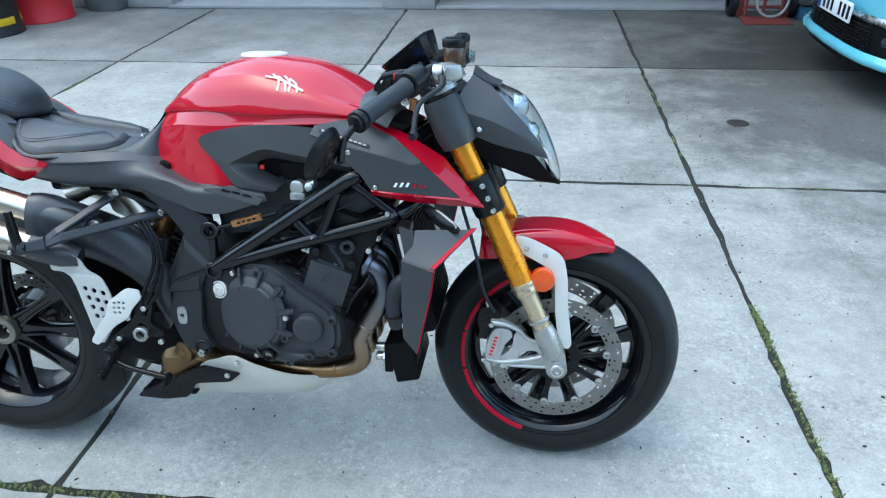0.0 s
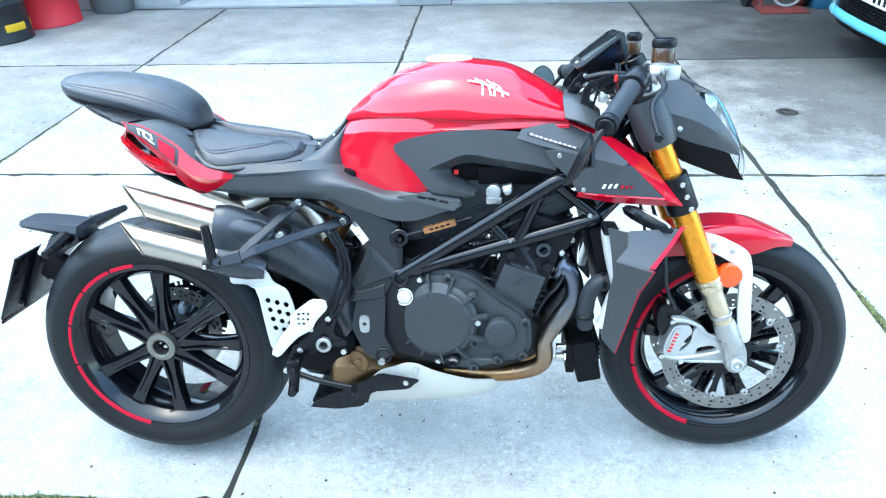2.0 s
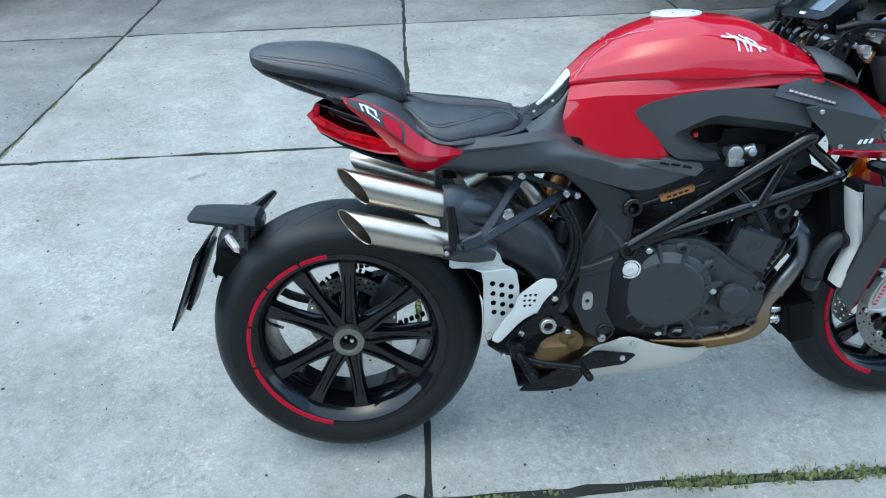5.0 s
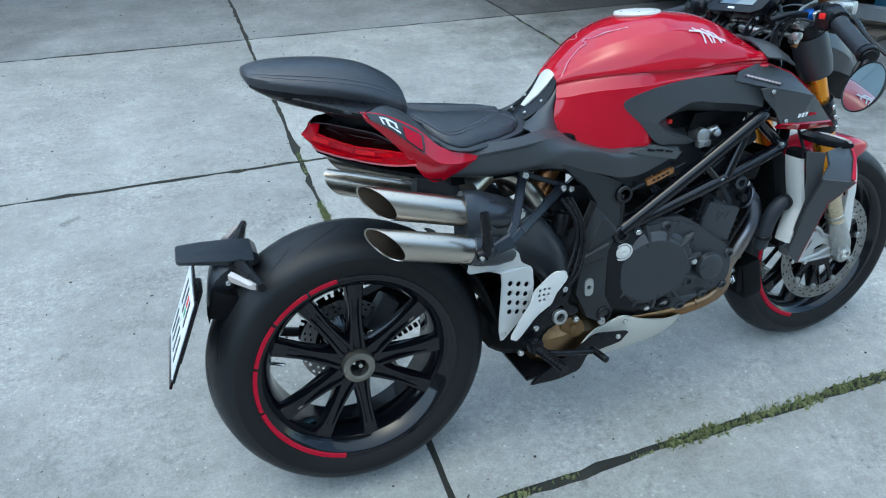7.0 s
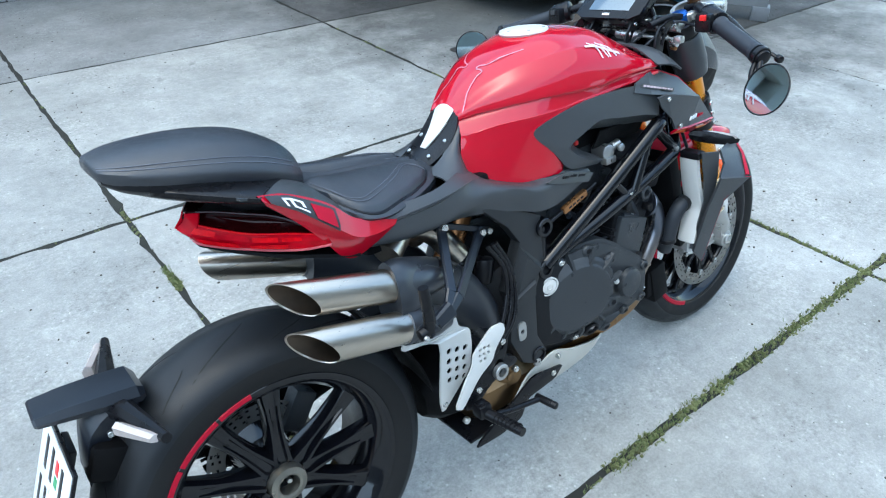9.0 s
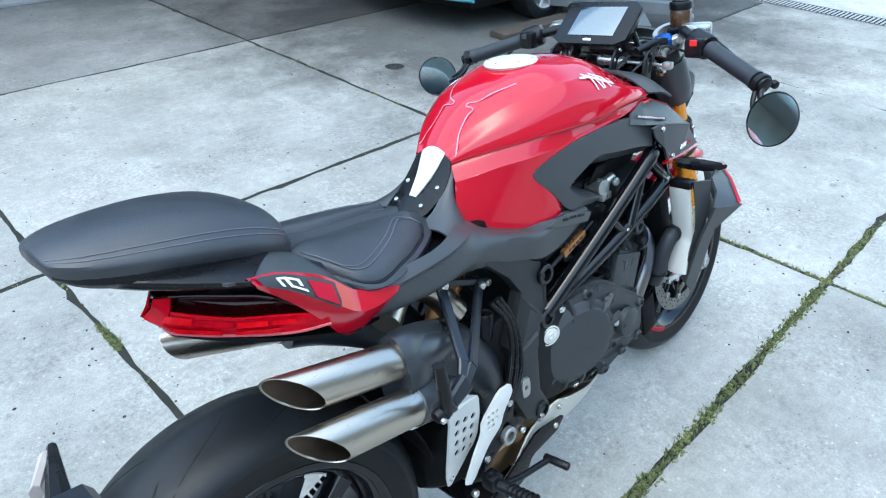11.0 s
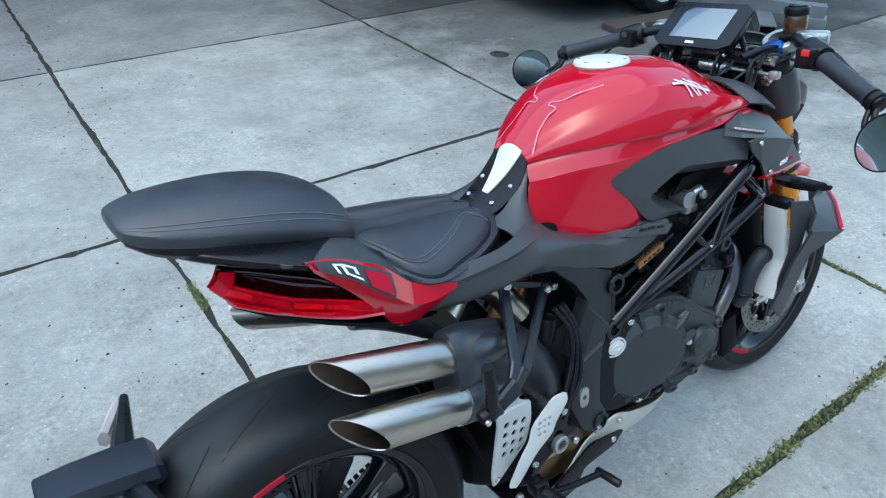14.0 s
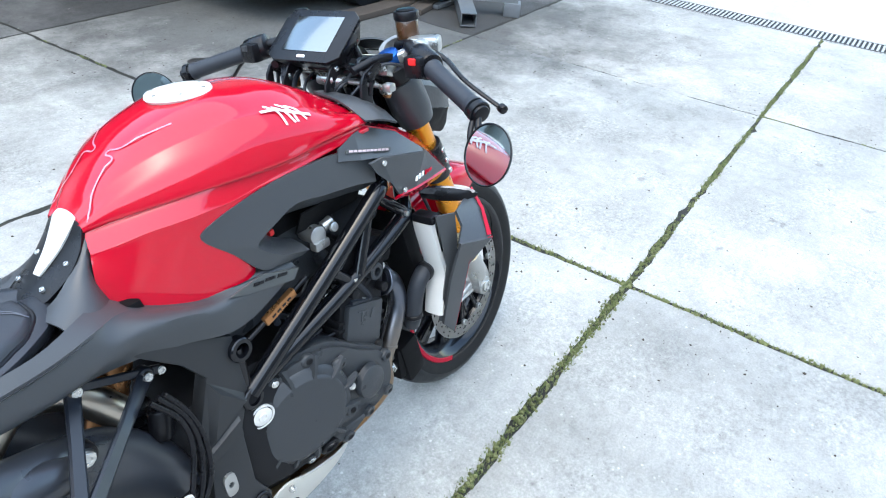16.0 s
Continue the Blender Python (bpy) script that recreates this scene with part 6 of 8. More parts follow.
# radiator with side shields
RM = Matrix.Translation((1.085, 0, 0.545)) @ pose(0, 0, 0, 0, -14, 0)
rad = part("radiator", moved(box((0, 0, 0), (0.035, 0.30, 0.26), 0.006), RM), MATT, bike, "black radiator with pale end tanks")
for k in range(25):
    part("cooling_fin", moved(box((0.019, 0, -0.125 + 0.0104 * k), (0.004, 0.25, 0.003), 0), RM), MATT, rad)
for s in (-1, 1):
    part("end_tank", loft([[(x + 0.009 * c, s * (0.184 + 0.023 * q), z) for c, q in ((1, 0.6), (0.6, 1), (-0.6, 1), (-1, 0.6), (-1, -0.6), (-0.6, -1), (0.6, -1), (1, -0.6))] for x, z in ((1.068, 0.672), (1.070, 0.655), (1.082, 0.600), (1.096, 0.545), (1.090, 0.520), (1.078, 0.475), (1.074, 0.455))], 3), WHITE_ALU, rad, "pale silver radiator end tank")
    part("tank_cap", box((1.074, s * 0.187, 0.680), (0.030, 0.050, 0.018), 0.005), BLACK, rad, "black upper end of the tank")
    hose = [(1.088, s * 0.166, 0.552), (1.062, s * 0.168, 0.548), (1.044, s * 0.162, 0.516), (1.040, s * 0.152, 0.462), (1.044, s * 0.14, 0.43)]
    part("coolant_hose", tube(hose, 0.0180, 16, 5), HOSE, rad, "grey rubber coolant hose")
    part("hose_clip", ring((1.074, s * 0.167, 0.550), (1, 0, 0.1), 0.0205, 0.0165, 0.010, 24), BLACK, rad)
    part("hose_clip", ring((1.040, s * 0.152, 0.460), (0.05, 0, -1), 0.0205, 0.0165, 0.010, 24), BLACK, rad)
    # winged shield: upper blade, lower blade, red edge line
    A, B = (1.104, s * 0.240, 0.692), (1.222, s * 0.198, 0.684)
    C, D = (1.147, s * 0.287, 0.626), (1.080, s * 0.258, 0.636)
    AD, BC = (1.101, s * 0.254, 0.664), (1.188, s * 0.246, 0.660)
    mid_in, mid_out = (1.074, s * 0.230, 0.552), (1.134, s * 0.234, 0.556)
    E_, F_ = (1.070, s * 0.202, 0.434), (1.100, s * 0.206, 0.398)
    shield = part("radiator_shield", grid([[A, B], [AD, BC], [D, C]], thick=0.006), GREY, bike, "dark grey winged radiator shield with a red line", angle=20)
    part("lower_blade", grid([[D, C], [mid_in, mid_out], [E_, F_]], thick=0.006), GREY, shield, angle=20)
    part("inner_blade", grid([[(1.069, s * 0.212, 0.690), (1.102, s * 0.236, 0.688)], [(1.080, s * 0.214, 0.630), (1.105, s * 0.234, 0.630)], [(1.088, s * 0.214, 0.566), (1.106, s * 0.226, 0.566)], [(1.078, s * 0.202, 0.490), (1.092, s * 0.210, 0.488)], [(1.070, s * 0.194, 0.440), (1.082, s * 0.200, 0.432)]], thick=0.005), GREY, shield, angle=20)
    up_n = Vector((0.15, s * 0.42, 0.9)).normalized() * 0.0040
    rows = []
    for (x0, x1) in ((A, B), (AD, BC), (D, C)):
        p, q = Vector(x0), Vector(x1)
        rows.append([tuple(p.lerp(q, 1 - 0.0085 / (q - p).length) + up_n), tuple(p.lerp(q, 1.02) + up_n)])
    part("edge_line", grid(rows, thick=0.001), RED_DECAL, shield, "red edge line")
    dn = Vector((0.25, s * 0.93, -0.2)).normalized() * 0.0040
    rows = []
    for x0, x1, f in ((D, C, 0.85), (mid_in, mid_out, 0.88), (E_, F_, 0.70)):
        p, q = Vector(x0), Vector(x1)
        rows.append([tuple(p.lerp(q, f) + dn), tuple(p.lerp(q, 1.03) + dn)])
    part("edge_line", grid(rows, thick=0.001), RED_DECAL, shield, "red edge line")
    pod = lambda half, lift, stations: loft([[(1.118 + 0.066 * t + half * c * k, s * (0.160 + 0.068 * t + 0.006 * c), 0.711 - 0.022 * t + lift + half * 0.72 * q * k) for c, q in ((1, 0.3), (0.4, 1), (-0.4, 1), (-1, 0.3), (-0.7, -0.8), (0.7, -0.8))] for t, k in stations], 2)
    rep = part("side_repeater", pod(0.019, 0.0, ((0, 0.8), (0.25, 1.0), (0.6, 1.0), (0.9, 0.8), (1.0, 0.45))), BLACK, bike, "small black indicator on the shield")
    part("repeater_lens", pod(0.010, 0.0078, ((0.30, 0.7), (0.40, 1.0), (0.85, 0.9), (0.97, 0.5))), SMOKE, rep, "clear repeater lens")
cooler = part("oil_cooler", join(box((1.054, -0.03, 0.324), (0.058, 0.19, 0.105), 0.008, pose(0, 0, 0, 0, -12, 0)), box((1.018, -0.06, 0.330), (0.02, 0.12, 0.075), 0.004)), MATT, bike, "small black oil cooler")
for k in range(8):
    part("cooler_fin", box((1.083, -0.03, 0.284 + 0.0115 * k), (0.006, 0.17, 0.003), 0), BLACK, cooler)
part("oil_fitting", join(cyl((0.985, -0.10, 0.325), (1.035, -0.10, 0.325), 0.011, 14, 0.002), cyl((0.985, -0.10, 0.352), (1.035, -0.10, 0.350), 0.009, 14, 0.002), ring((1.01, -0.10, 0.325), (1, 0, 0), 0.015, 0.010, 0.014, 6)), STEEL, bike)

# headers sweep down ahead of the engine into the collector
for k, y in enumerate((-0.130, -0.045, 0.045, 0.130)):
    part("exhaust_header", tube([(0.975, y, 0.575), (1.006, y * 1.02, 0.555), (1.016, y * 1.02, 0.500), (0.985, y * 1.0, 0.440), (0.955, y * 0.95, 0.385), (0.955, y * 0.9, 0.325), (0.915, y * 0.8, 0.290), (0.83, y * 0.7, 0.272), (0.70, y * 0.45, 0.262)], 0.0205, 20, 5), HEADER, bike, "heat tinted steel exhaust header")
    part("header_flange", ring((0.980, y, 0.572), (0.9, 0, -0.4), 0.032, 0.022, 0.01, 24), HEADER, bike)
    part("header_collar", ring((0.972, y * 0.98, 0.416), (0.45, 0, 0.9), 0.0226, 0.019, 0.006, 24), HEADER, bike)
    part("header_collar", ring((0.885, y * 0.76, 0.283), (1, 0, 0.2), 0.0226, 0.019, 0.006, 24), HEADER, bike)
part("collector", loft([[(x, hw * c, zc + h * q) for c, q in ((1, 0.4), (0.7, 1), (-0.7, 1), (-1, 0.4), (-1, -0.5), (-0.7, -1), (0.7, -1), (1, -0.5))] for x, hw, zc, h in
                        ((0.72, 0.08, 0.262, 0.028), (0.62, 0.11, 0.262, 0.045), (0.54, 0.125, 0.275, 0.060), (0.46, 0.120, 0.272, 0.062), (0.43, 0.095, 0.262, 0.046))], 3), CAT, bike, "browned steel exhaust collector")
part("collector_seam", join(cyl((0.515, -0.122, 0.318), (0.512, -0.128, 0.318), 0.028, 20, 0.004), cyl((0.512, -0.13, 0.318), (0.512, -0.134, 0.318), 0.010, 12, 0.002)), CAT, bike)
part("rear_linkage", loft([[(x, hw * c, z + h * q) for c, q in ((1, 0.5), (0.6, 1), (-0.6, 1), (-1, 0.5), (-1, -0.5), (-0.6, -1), (0.6, -1), (1, -0.5))] for x, hw, z, h in ((0.33, 0.060, 0.300, 0.040), (0.37, 0.095, 0.310, 0.066), (0.44, 0.105, 0.318, 0.078), (0.50, 0.100, 0.340, 0.080))], 2), MATT, bike, "black suspension linkage")
belly = [[(x, hw * u, zb + (zt - zb) * abs(u) ** 4.0) for u in np.linspace(-1, 1, 17)] for x, hw, zb, zt in ((0.43, 0.118, 0.168, 0.196), (0.50, 0.128, 0.166, 0.226), (0.56, 0.134, 0.166, 0.292), (0.60, 0.138, 0.167, 0.310), (0.645, 0.140, 0.168, 0.322), (0.70, 0.138, 0.173, 0.299), (0.775, 0.132, 0.182, 0.277), (0.83, 0.118, 0.198, 0.268), (0.872, 0.085, 0.230, 0.252))]
pan = part("belly_pan", smooth_grid(belly, 4, 2, 0.004), PAN, bike, "pale silver belly pan", angle=30)
for sy in (-1, 1):
    part("belly_flap", plate(chaikin([(0.390, 0.200), (0.400, 0.212), (0.507, 0.266), (0.567, 0.297), (0.662, 0.281), (0.634, 0.256), (0.547, 0.247), (0.521, 0.206), (0.46, 0.196)], 1, q=0.10), sy * 0.1415, sy * 0.1475, bevel=0.002), BLACK, pan, "black side flap of the belly pan")
part("belly_floor", box((0.46, 0, 0.203), (0.14, 0.25, 0.008), 0.003, pose(0, 0, 0, 0, -1, 0)), BLACK, pan)
for x, z in ((0.628, 0.274), (0.652, 0.306)):
    part("belly_screw", bolt((x, -0.147 if z < 0.3 else -0.142, z), 0.007, 0.004), STEEL, pan)
# ---------------------------------------------------------------- pivot plates, swingarm, silencers, pegs, plate holder, stand
for s in (-1, 1):
    pv = part("pivot_plate", plate([(0.452, 0.745), (0.540, 0.712), (0.622, 0.668), (0.626, 0.570), (0.590, 0.505), (0.583, 0.40), (0.606, 0.352), (0.565, 0.335), (0.535, 0.352), (0.505, 0.42), (0.522, 0.50), (0.512, 0.53), (0.560, 0.628), (0.530, 0.672)], s * 0.108, s * 0.138, bevel=0.005, bend=lambda x, z: s * 0.06 * (0.62 - z) * (1 if z < 0.62 else 0)), PIVOT, bike, "dark grey swingarm pivot plate")
    part("plate_facet", loft([[(0.558, s * 0.138, 0.622), (0.630, s * 0.138, 0.553), (0.517, s * 0.138, 0.513)], [(0.567, s * 0.151, 0.596), (0.608, s * 0.149, 0.552), (0.537, s * 0.151, 0.525)]]), PIVOT, pv)
    part("plate_facet", loft([[(0.517, s * 0.140, 0.513), (0.592, s * 0.140, 0.536), (0.590, s * 0.140, 0.492), (0.505, s * 0.140, 0.482)], [(0.523, s * 0.150, 0.507), (0.588, s * 0.149, 0.527), (0.586, s * 0.150, 0.499), (0.512, s * 0.151, 0.489)]]), PIVOT, pv)
    part("plate_slot", plate(chaikin([(0.526, 0.409), (0.526, 0.453), (0.550, 0.453), (0.550, 0.409)]), s * 0.142, s * 0.153, [circle(0.538, 0.431, 0.005)], 0.002), ALU, pv, "small silver slot insert")
    part("plate_bore", ring((0.580, s * 0.148, 0.352), (0, 1, 0), 0.020, 0.014, 0.02, 24), BLACK, pv)
    part("plate_bolt", bolt((0.574, s * 0.152, 0.335), 0.010, 0.006, (0, s, 0)), ALU, pv)
    # pillion hanger: two arms that meet at the folded peg
    hg = part("pillion_hanger", join(flat_bar((0.300, s * 0.238, 0.630), (0.238, s * 0.250, 0.616), 0.032, 0.024, 0.016)), HANGER, bike, "blue-black pillion footrest hanger of two flat arms")
    part("hanger_arm", flat_bar((0.397, s * 0.098, 0.711), (0.316, s * 0.222, 0.650), 0.022, 0.020, 0.010), HANGER, hg)
    part("hanger_arm", flat_bar((0.318, s * 0.219, 0.652), (0.284, s * 0.243, 0.624), 0.020, 0.016, 0.010), HANGER, hg)
    part("hanger_arm", flat_bar((0.494, s * 0.094, 0.664), (0.328, s * 0.228, 0.640), 0.023, 0.020, 0.010), HANGER, hg)
    part("hanger_arm", flat_bar((0.332, s * 0.225, 0.641), (0.284, s * 0.245, 0.621), 0.020, 0.016, 0.010), HANGER, hg)
    part("hanger_link", flat_bar((0.392, s * 0.100, 0.716), (0.520, s * 0.090, 0.658), 0.014, 0.014, 0.008), HANGER, hg)
    part("hanger_boss", cyl((0.397, s * 0.088, 0.711), (0.397, s * 0.106, 0.711), 0.014, 18, 0.003), HANGER, hg)
    part("hanger_boss", cyl((0.494, s * 0.080, 0.664), (0.494, s * 0.100, 0.664), 0.014, 18, 0.003), HANGER, hg)
    part("peg_knuckle", cyl((0.232, s * 0.238, 0.612), (0.258, s * 0.254, 0.626), 0.013, 14, 0.003), HANGER, hg)
    for x, y, z in ((0.397, 0.106, 0.711), (0.494, 0.099, 0.665), (0.521, 0.088, 0.656)):
        part("hanger_bolt", bolt((x, s * y, z), 0.0085, 0.007, (0, s, 0)), STEEL, hg)
    peg = part("pillion_peg", join(tube([(0.244, s * 0.250, 0.618), (0.242, s * 0.254, 0.655), (0.238, s * 0.254, 0.704)], [0.0115, 0.0105, 0.009], 12, 3), cyl((0.222, s * 0.248, 0.616), (0.262, s * 0.248, 0.622), 0.011, 12, 0.003)), BLACK, hg, "folded black pillion peg")
    part("peg_screw", bolt((0.228, s * 0.260, 0.614), 0.005, 0.003, (0, s, 0)), STEEL, hg)

    # silencers: two slash-cut pipes each side out of a black can
    for (x0, y0, z0, x1, y1, z1) in ((0.025, 0.174, 0.739, 0.262, 0.158, 0.667), (0.024, 0.211, 0.667, 0.248, 0.186, 0.599)):
        up = 0.004 if s > 0 else 0.0
        P0, P1 = np.array((x0, s * y0, z0 + up)), np.array((x1, s * y1, z1 + up))
        d = (P1 - P0) / np.linalg.norm(P1 - P0)
        u = np.array((0, 1.0, 0)) - d * d[1]
        u /= np.linalg.norm(u)
        v = np.cross(u, d) * 1.0
        if v[2] < 0:
            v = -v
        N = 40

        def cut(r, a):
            q = P0 + r * (math.cos(a) * u + math.sin(a) * v)
            return q + d * (0.030 + s * 0.027 * math.cos(a) - 0.024 * math.sin(a))
        ang = np.arange(N) * 2 * math.pi / N
        R = 0.0300
        rings = [[P1 + R * (math.cos(a) * u + math.sin(a) * v) for a in ang], [cut(R, a) for a in ang], [cut(R - 0.0006, a) - d * 0.0012 for a in ang], [cut(R - 0.0022, a) - d * 0.0006 for a in ang], [cut(R - 0.0028, a) + d * 0.002 for a in ang]]
        pipe = part("exhaust_pipe", loft([[tuple(p) for p in r] for r in rings], caps=False), BRUSHED, bike, "brushed steel slash-cut exhaust pipe")
        inner = [[tuple(cut(R - 0.0028, a) + d * 0.0021) for a in ang], [tuple(P0 + d * 0.14 + (R - 0.005) * (math.cos(a) * u + math.sin(a) * v)) for a in ang], [tuple(P0 + d * 0.141 + 0.001 * (math.cos(a) * u + math.sin(a) * v)) for a in ang]]
        part("pipe_collar", loft([[tuple(P1 + d * k + r * (math.cos(a) * u + math.sin(a) * v)) for a in ang] for k, r in ((-0.022, 0.0302), (-0.020, 0.0325), (0.010, 0.0335), (0.050, 0.030), (0.085, 0.020))]), CAN_GREY, pipe, "dark collar where the pipe leaves the silencer")
        part("pipe_bore", loft(inner, caps=False), INSIDE, pipe, "sooty brown pipe inside")
    can = []
    for x, z, h, w, y in ((0.226, 0.648, 0.072, 0.042, 0.160), (0.262, 0.640, 0.074, 0.045, 0.152), (0.33, 0.612, 0.064, 0.044, 0.118), (0.39, 0.574, 0.060, 0.045, 0.098), (0.44, 0.530, 0.054, 0.045, 0.090), (0.48, 0.47, 0.050, 0.045, 0.09), (0.50, 0.40, 0.045, 0.042, 0.085)):
        tilt = math.atan2(0.07, 1) if x < 0.3 else 0.6
        can.append([(x + h * math.sin(a) * math.sin(tilt), s * (y + w * math.cos(a) * (1 if abs(math.cos(a)) < 0.8 else 0.95)), z + h * math.sin(a) * math.cos(tilt)) for a in np.arange(20) * 2 * math.pi / 20])
    silencer = part("silencer", loft(can, 4), CAN_GREY, bike, "matt black silencer body")
    part("silencer_bolt", join(cyl((0.362, s * 0.11, 0.646), (0.362, s * 0.150, 0.646), 0.020, 20, 0.004)), BLACK, silencer)
    part("silencer_bolt_head", bolt((0.362, s * 0.150, 0.646), 0.0135, 0.007, (0, s, 0)), STEEL, silencer)
    part("link_pipe", tube([(0.27, s * 0.10, 0.70), (0.33, s * 0.07, 0.72), (0.40, s * 0.06, 0.69), (0.45, s * 0.07, 0.62)], 0.026, 18, 4), BRUSHED, bike)

# pale heel guard, footrest and lever on the bike's right
for s in (-1,):
    heel = part("heel_guard", plate(chaikin([(0.236, 0.556), (0.240, 0.590), (0.310, 0.599), (0.338, 0.582), (0.346, 0.558), (0.375, 0.541), (0.384, 0.497), (0.383, 0.445), (0.350, 0.405), (0.318, 0.368), (0.309, 0.404), (0.306, 0.538), (0.280, 0.552)], 1, q=0.15), s * 0.196, s * 0.201,
                                    [circle(x, z, 0.0062, 12) for x, z in ((0.326, 0.513), (0.346, 0.508), (0.366, 0.503), (0.327, 0.490), (0.347, 0.485), (0.366, 0.480), (0.329, 0.467), (0.349, 0.462), (0.331, 0.444), (0.350, 0.440), (0.368, 0.457), (0.369, 0.435))], 0.001,
                                    bend=lambda x, z: -s * (0.5 * max(0, 0.30 - x) + 0.25 * (0.578 - z) + 0.006)), WHITE_ALU, bike, "pale silver perforated heel guard")
    for v in heel.data.vertices:
        v.co.z -= 0.55 * max(0.0, 0.20 - abs(v.co.y))
    part("heel_screw", bolt((0.262, s * 0.175, 0.566), 0.006, 0.004, (0, s, 0)), STEEL, heel)
    part("heel_screw", bolt((0.322, s * 0.146, 0.360), 0.006, 0.004, (0, s, 0)), STEEL, heel)
    toe = part("ankle_plate", plate(chaikin([(0.378, 0.490), (0.428, 0.528), (0.459, 0.525), (0.463, 0.505), (0.434, 0.474), (0.424, 0.452), (0.386, 0.430), (0.338, 0.377), (0.320, 0.387), (0.352, 0.438), (0.372, 0.462)], 1, q=0.15), s * 0.180, s * 0.185,
                                    [circle(x, z, 0.0036, 8) for x, z in ((0.395, 0.490), (0.406, 0.491), (0.417, 0.490), (0.393, 0.478), (0.404, 0.478), (0.415, 0.477), (0.394, 0.466), (0.405, 0.466))], 0.001), WHITE_ALU, bike, "pale silver ankle plate with small holes")
    toe.location = (0.0, 0.0, -0.020)
    hang = part("footrest_bracket", plate(chaikin([(0.352, 0.356), (0.372, 0.392), (0.430, 0.438), (0.446, 0.500), (0.488, 0.505), (0.480, 0.468), (0.470, 0.430), (0.500, 0.412), (0.498, 0.398), (0.462, 0.396), (0.420, 0.380), (0.378, 0.345)], 1, q=0.15), s * 0.158, s * 0.174, [circle(0.450, 0.420, 0.011, 14), chaikin([(0.453, 0.450), (0.468, 0.452), (0.476, 0.488), (0.462, 0.484)], 1)], 0.002), BLACK, bike, "black footrest bracket")
    hang.location = (-0.002, 0.0, -0.014)
    part("peg_ring", ring((0.448, s * 0.180, 0.405), (0, 1, 0), 0.018, 0.0105, 0.012, 28), ALU, hang)
    for x, z in ((0.462, 0.482), (0.492, 0.398), (0.352, 0.345), (0.420, 0.455), (0.39, 0.40)):
        part("bracket_bolt", bolt((x, s * 0.174, z - 0.012), 0.0075, 0.006, (0, s, 0)), STEEL, hang)
    foot = part("footpeg", join(tube([(0.380, s * 0.200, 0.352), (0.392, s * 0.250, 0.347), (0.398, s * 0.292, 0.345)], [0.012, 0.0115, 0.0095], 12, 3), box((0.378, s * 0.196, 0.358), (0.03, 0.03, 0.03), 0.006)), BLACK, hang, "knurled black footpeg")
    part("peg_grooves", join(*[ring((0.388 + 0.002 * k, s * (0.232 + 0.009 * k), 0.3485 - 0.0005 * k), (0.2, 1, 0), 0.0128 - 0.0002 * k, 0.009, 0.004, 14) for k in range(6)]), MATT, foot)
    part("foot_lever", join(tube([(0.382, s * 0.205, 0.345), (0.43, s * 0.212, 0.332), (0.480, s * 0.214, 0.322), (0.515, s * 0.216, 0.316)], 0.0065, 10, 4), cyl((0.518, s * 0.205, 0.316), (0.526, s * 0.258, 0.314), 0.0085, 12, 0.003)), BLACK, hang, "black foot lever")

# rear brake hoses in front of the can
for k, off in enumerate((0.0, 0.012, 0.022)):
    part("rear_hose", tube([(0.463 + off, -0.150, 0.660), (0.492 + off * 0.7, -0.158, 0.610), (0.492 + off, -0.165, 0.555), (0.462 + off * 1.5, -0.175, 0.490), (0.44, -0.17, 0.43)], 0.0045, 10, 5), BLACK, bike)
part("fluid_bottle", join(cyl((0.485, -0.100, 0.555), (0.495, -0.100, 0.608), 0.019, 18, 0.006)), BLACK, bike)
shock = part("rear_shock", join(cyl((0.43, -0.03, 0.56), (0.50, -0.03, 0.70), 0.028, 24, 0.004)), BRONZE, bike, "gold bodied rear shock")
part("spring", tube([(0.41 + 0.0012 * k + 0.030 * math.cos(k * 0.6) * 0.9, -0.03 + 0.030 * math.sin(k * 0.6), 0.44 + 0.0024 * k - 0.015 * math.cos(k * 0.6)) for k in range(66)], 0.0055, 8, 2), BLACK, shock)
# single arm on the left, hub carrier
arm = part("swingarm", loft([[(x, y + w * c, z + h * q) for c, q in ((1, 0.5), (0.6, 1), (-0.6, 1), (-1, 0.5), (-1, -0.5), (-0.6, -1), (0.6, -1), (1, -0.5))] for x, y, z, w, h in
                       ((0.56, 0.03, 0.445, 0.12, 0.05), (0.46, 0.06, 0.445, 0.08, 0.06), (0.36, 0.105, 0.42, 0.045, 0.06), (0.22, 0.135, 0.385, 0.032, 0.055), (0.08, 0.135, 0.345, 0.032, 0.05), (-0.03, 0.125, 0.322, 0.030, 0.055), (-0.075, 0.125, 0.318, 0.020, 0.03))], 4), MATT, bike, "black single-sided swingarm")
part("hugger", smooth_grid([[(0.322 * math.cos(a) * 1.05, 0.095 * u, 0.322 + 0.322 * 1.05 * math.sin(a) - 0.02 * u * u) for u in np.linspace(-1, 1, 7)] for a in np.radians([10, 20, 29, 38, 47])], 3, 2, 0.004), MATT, bike, "black rear tyre hugger")
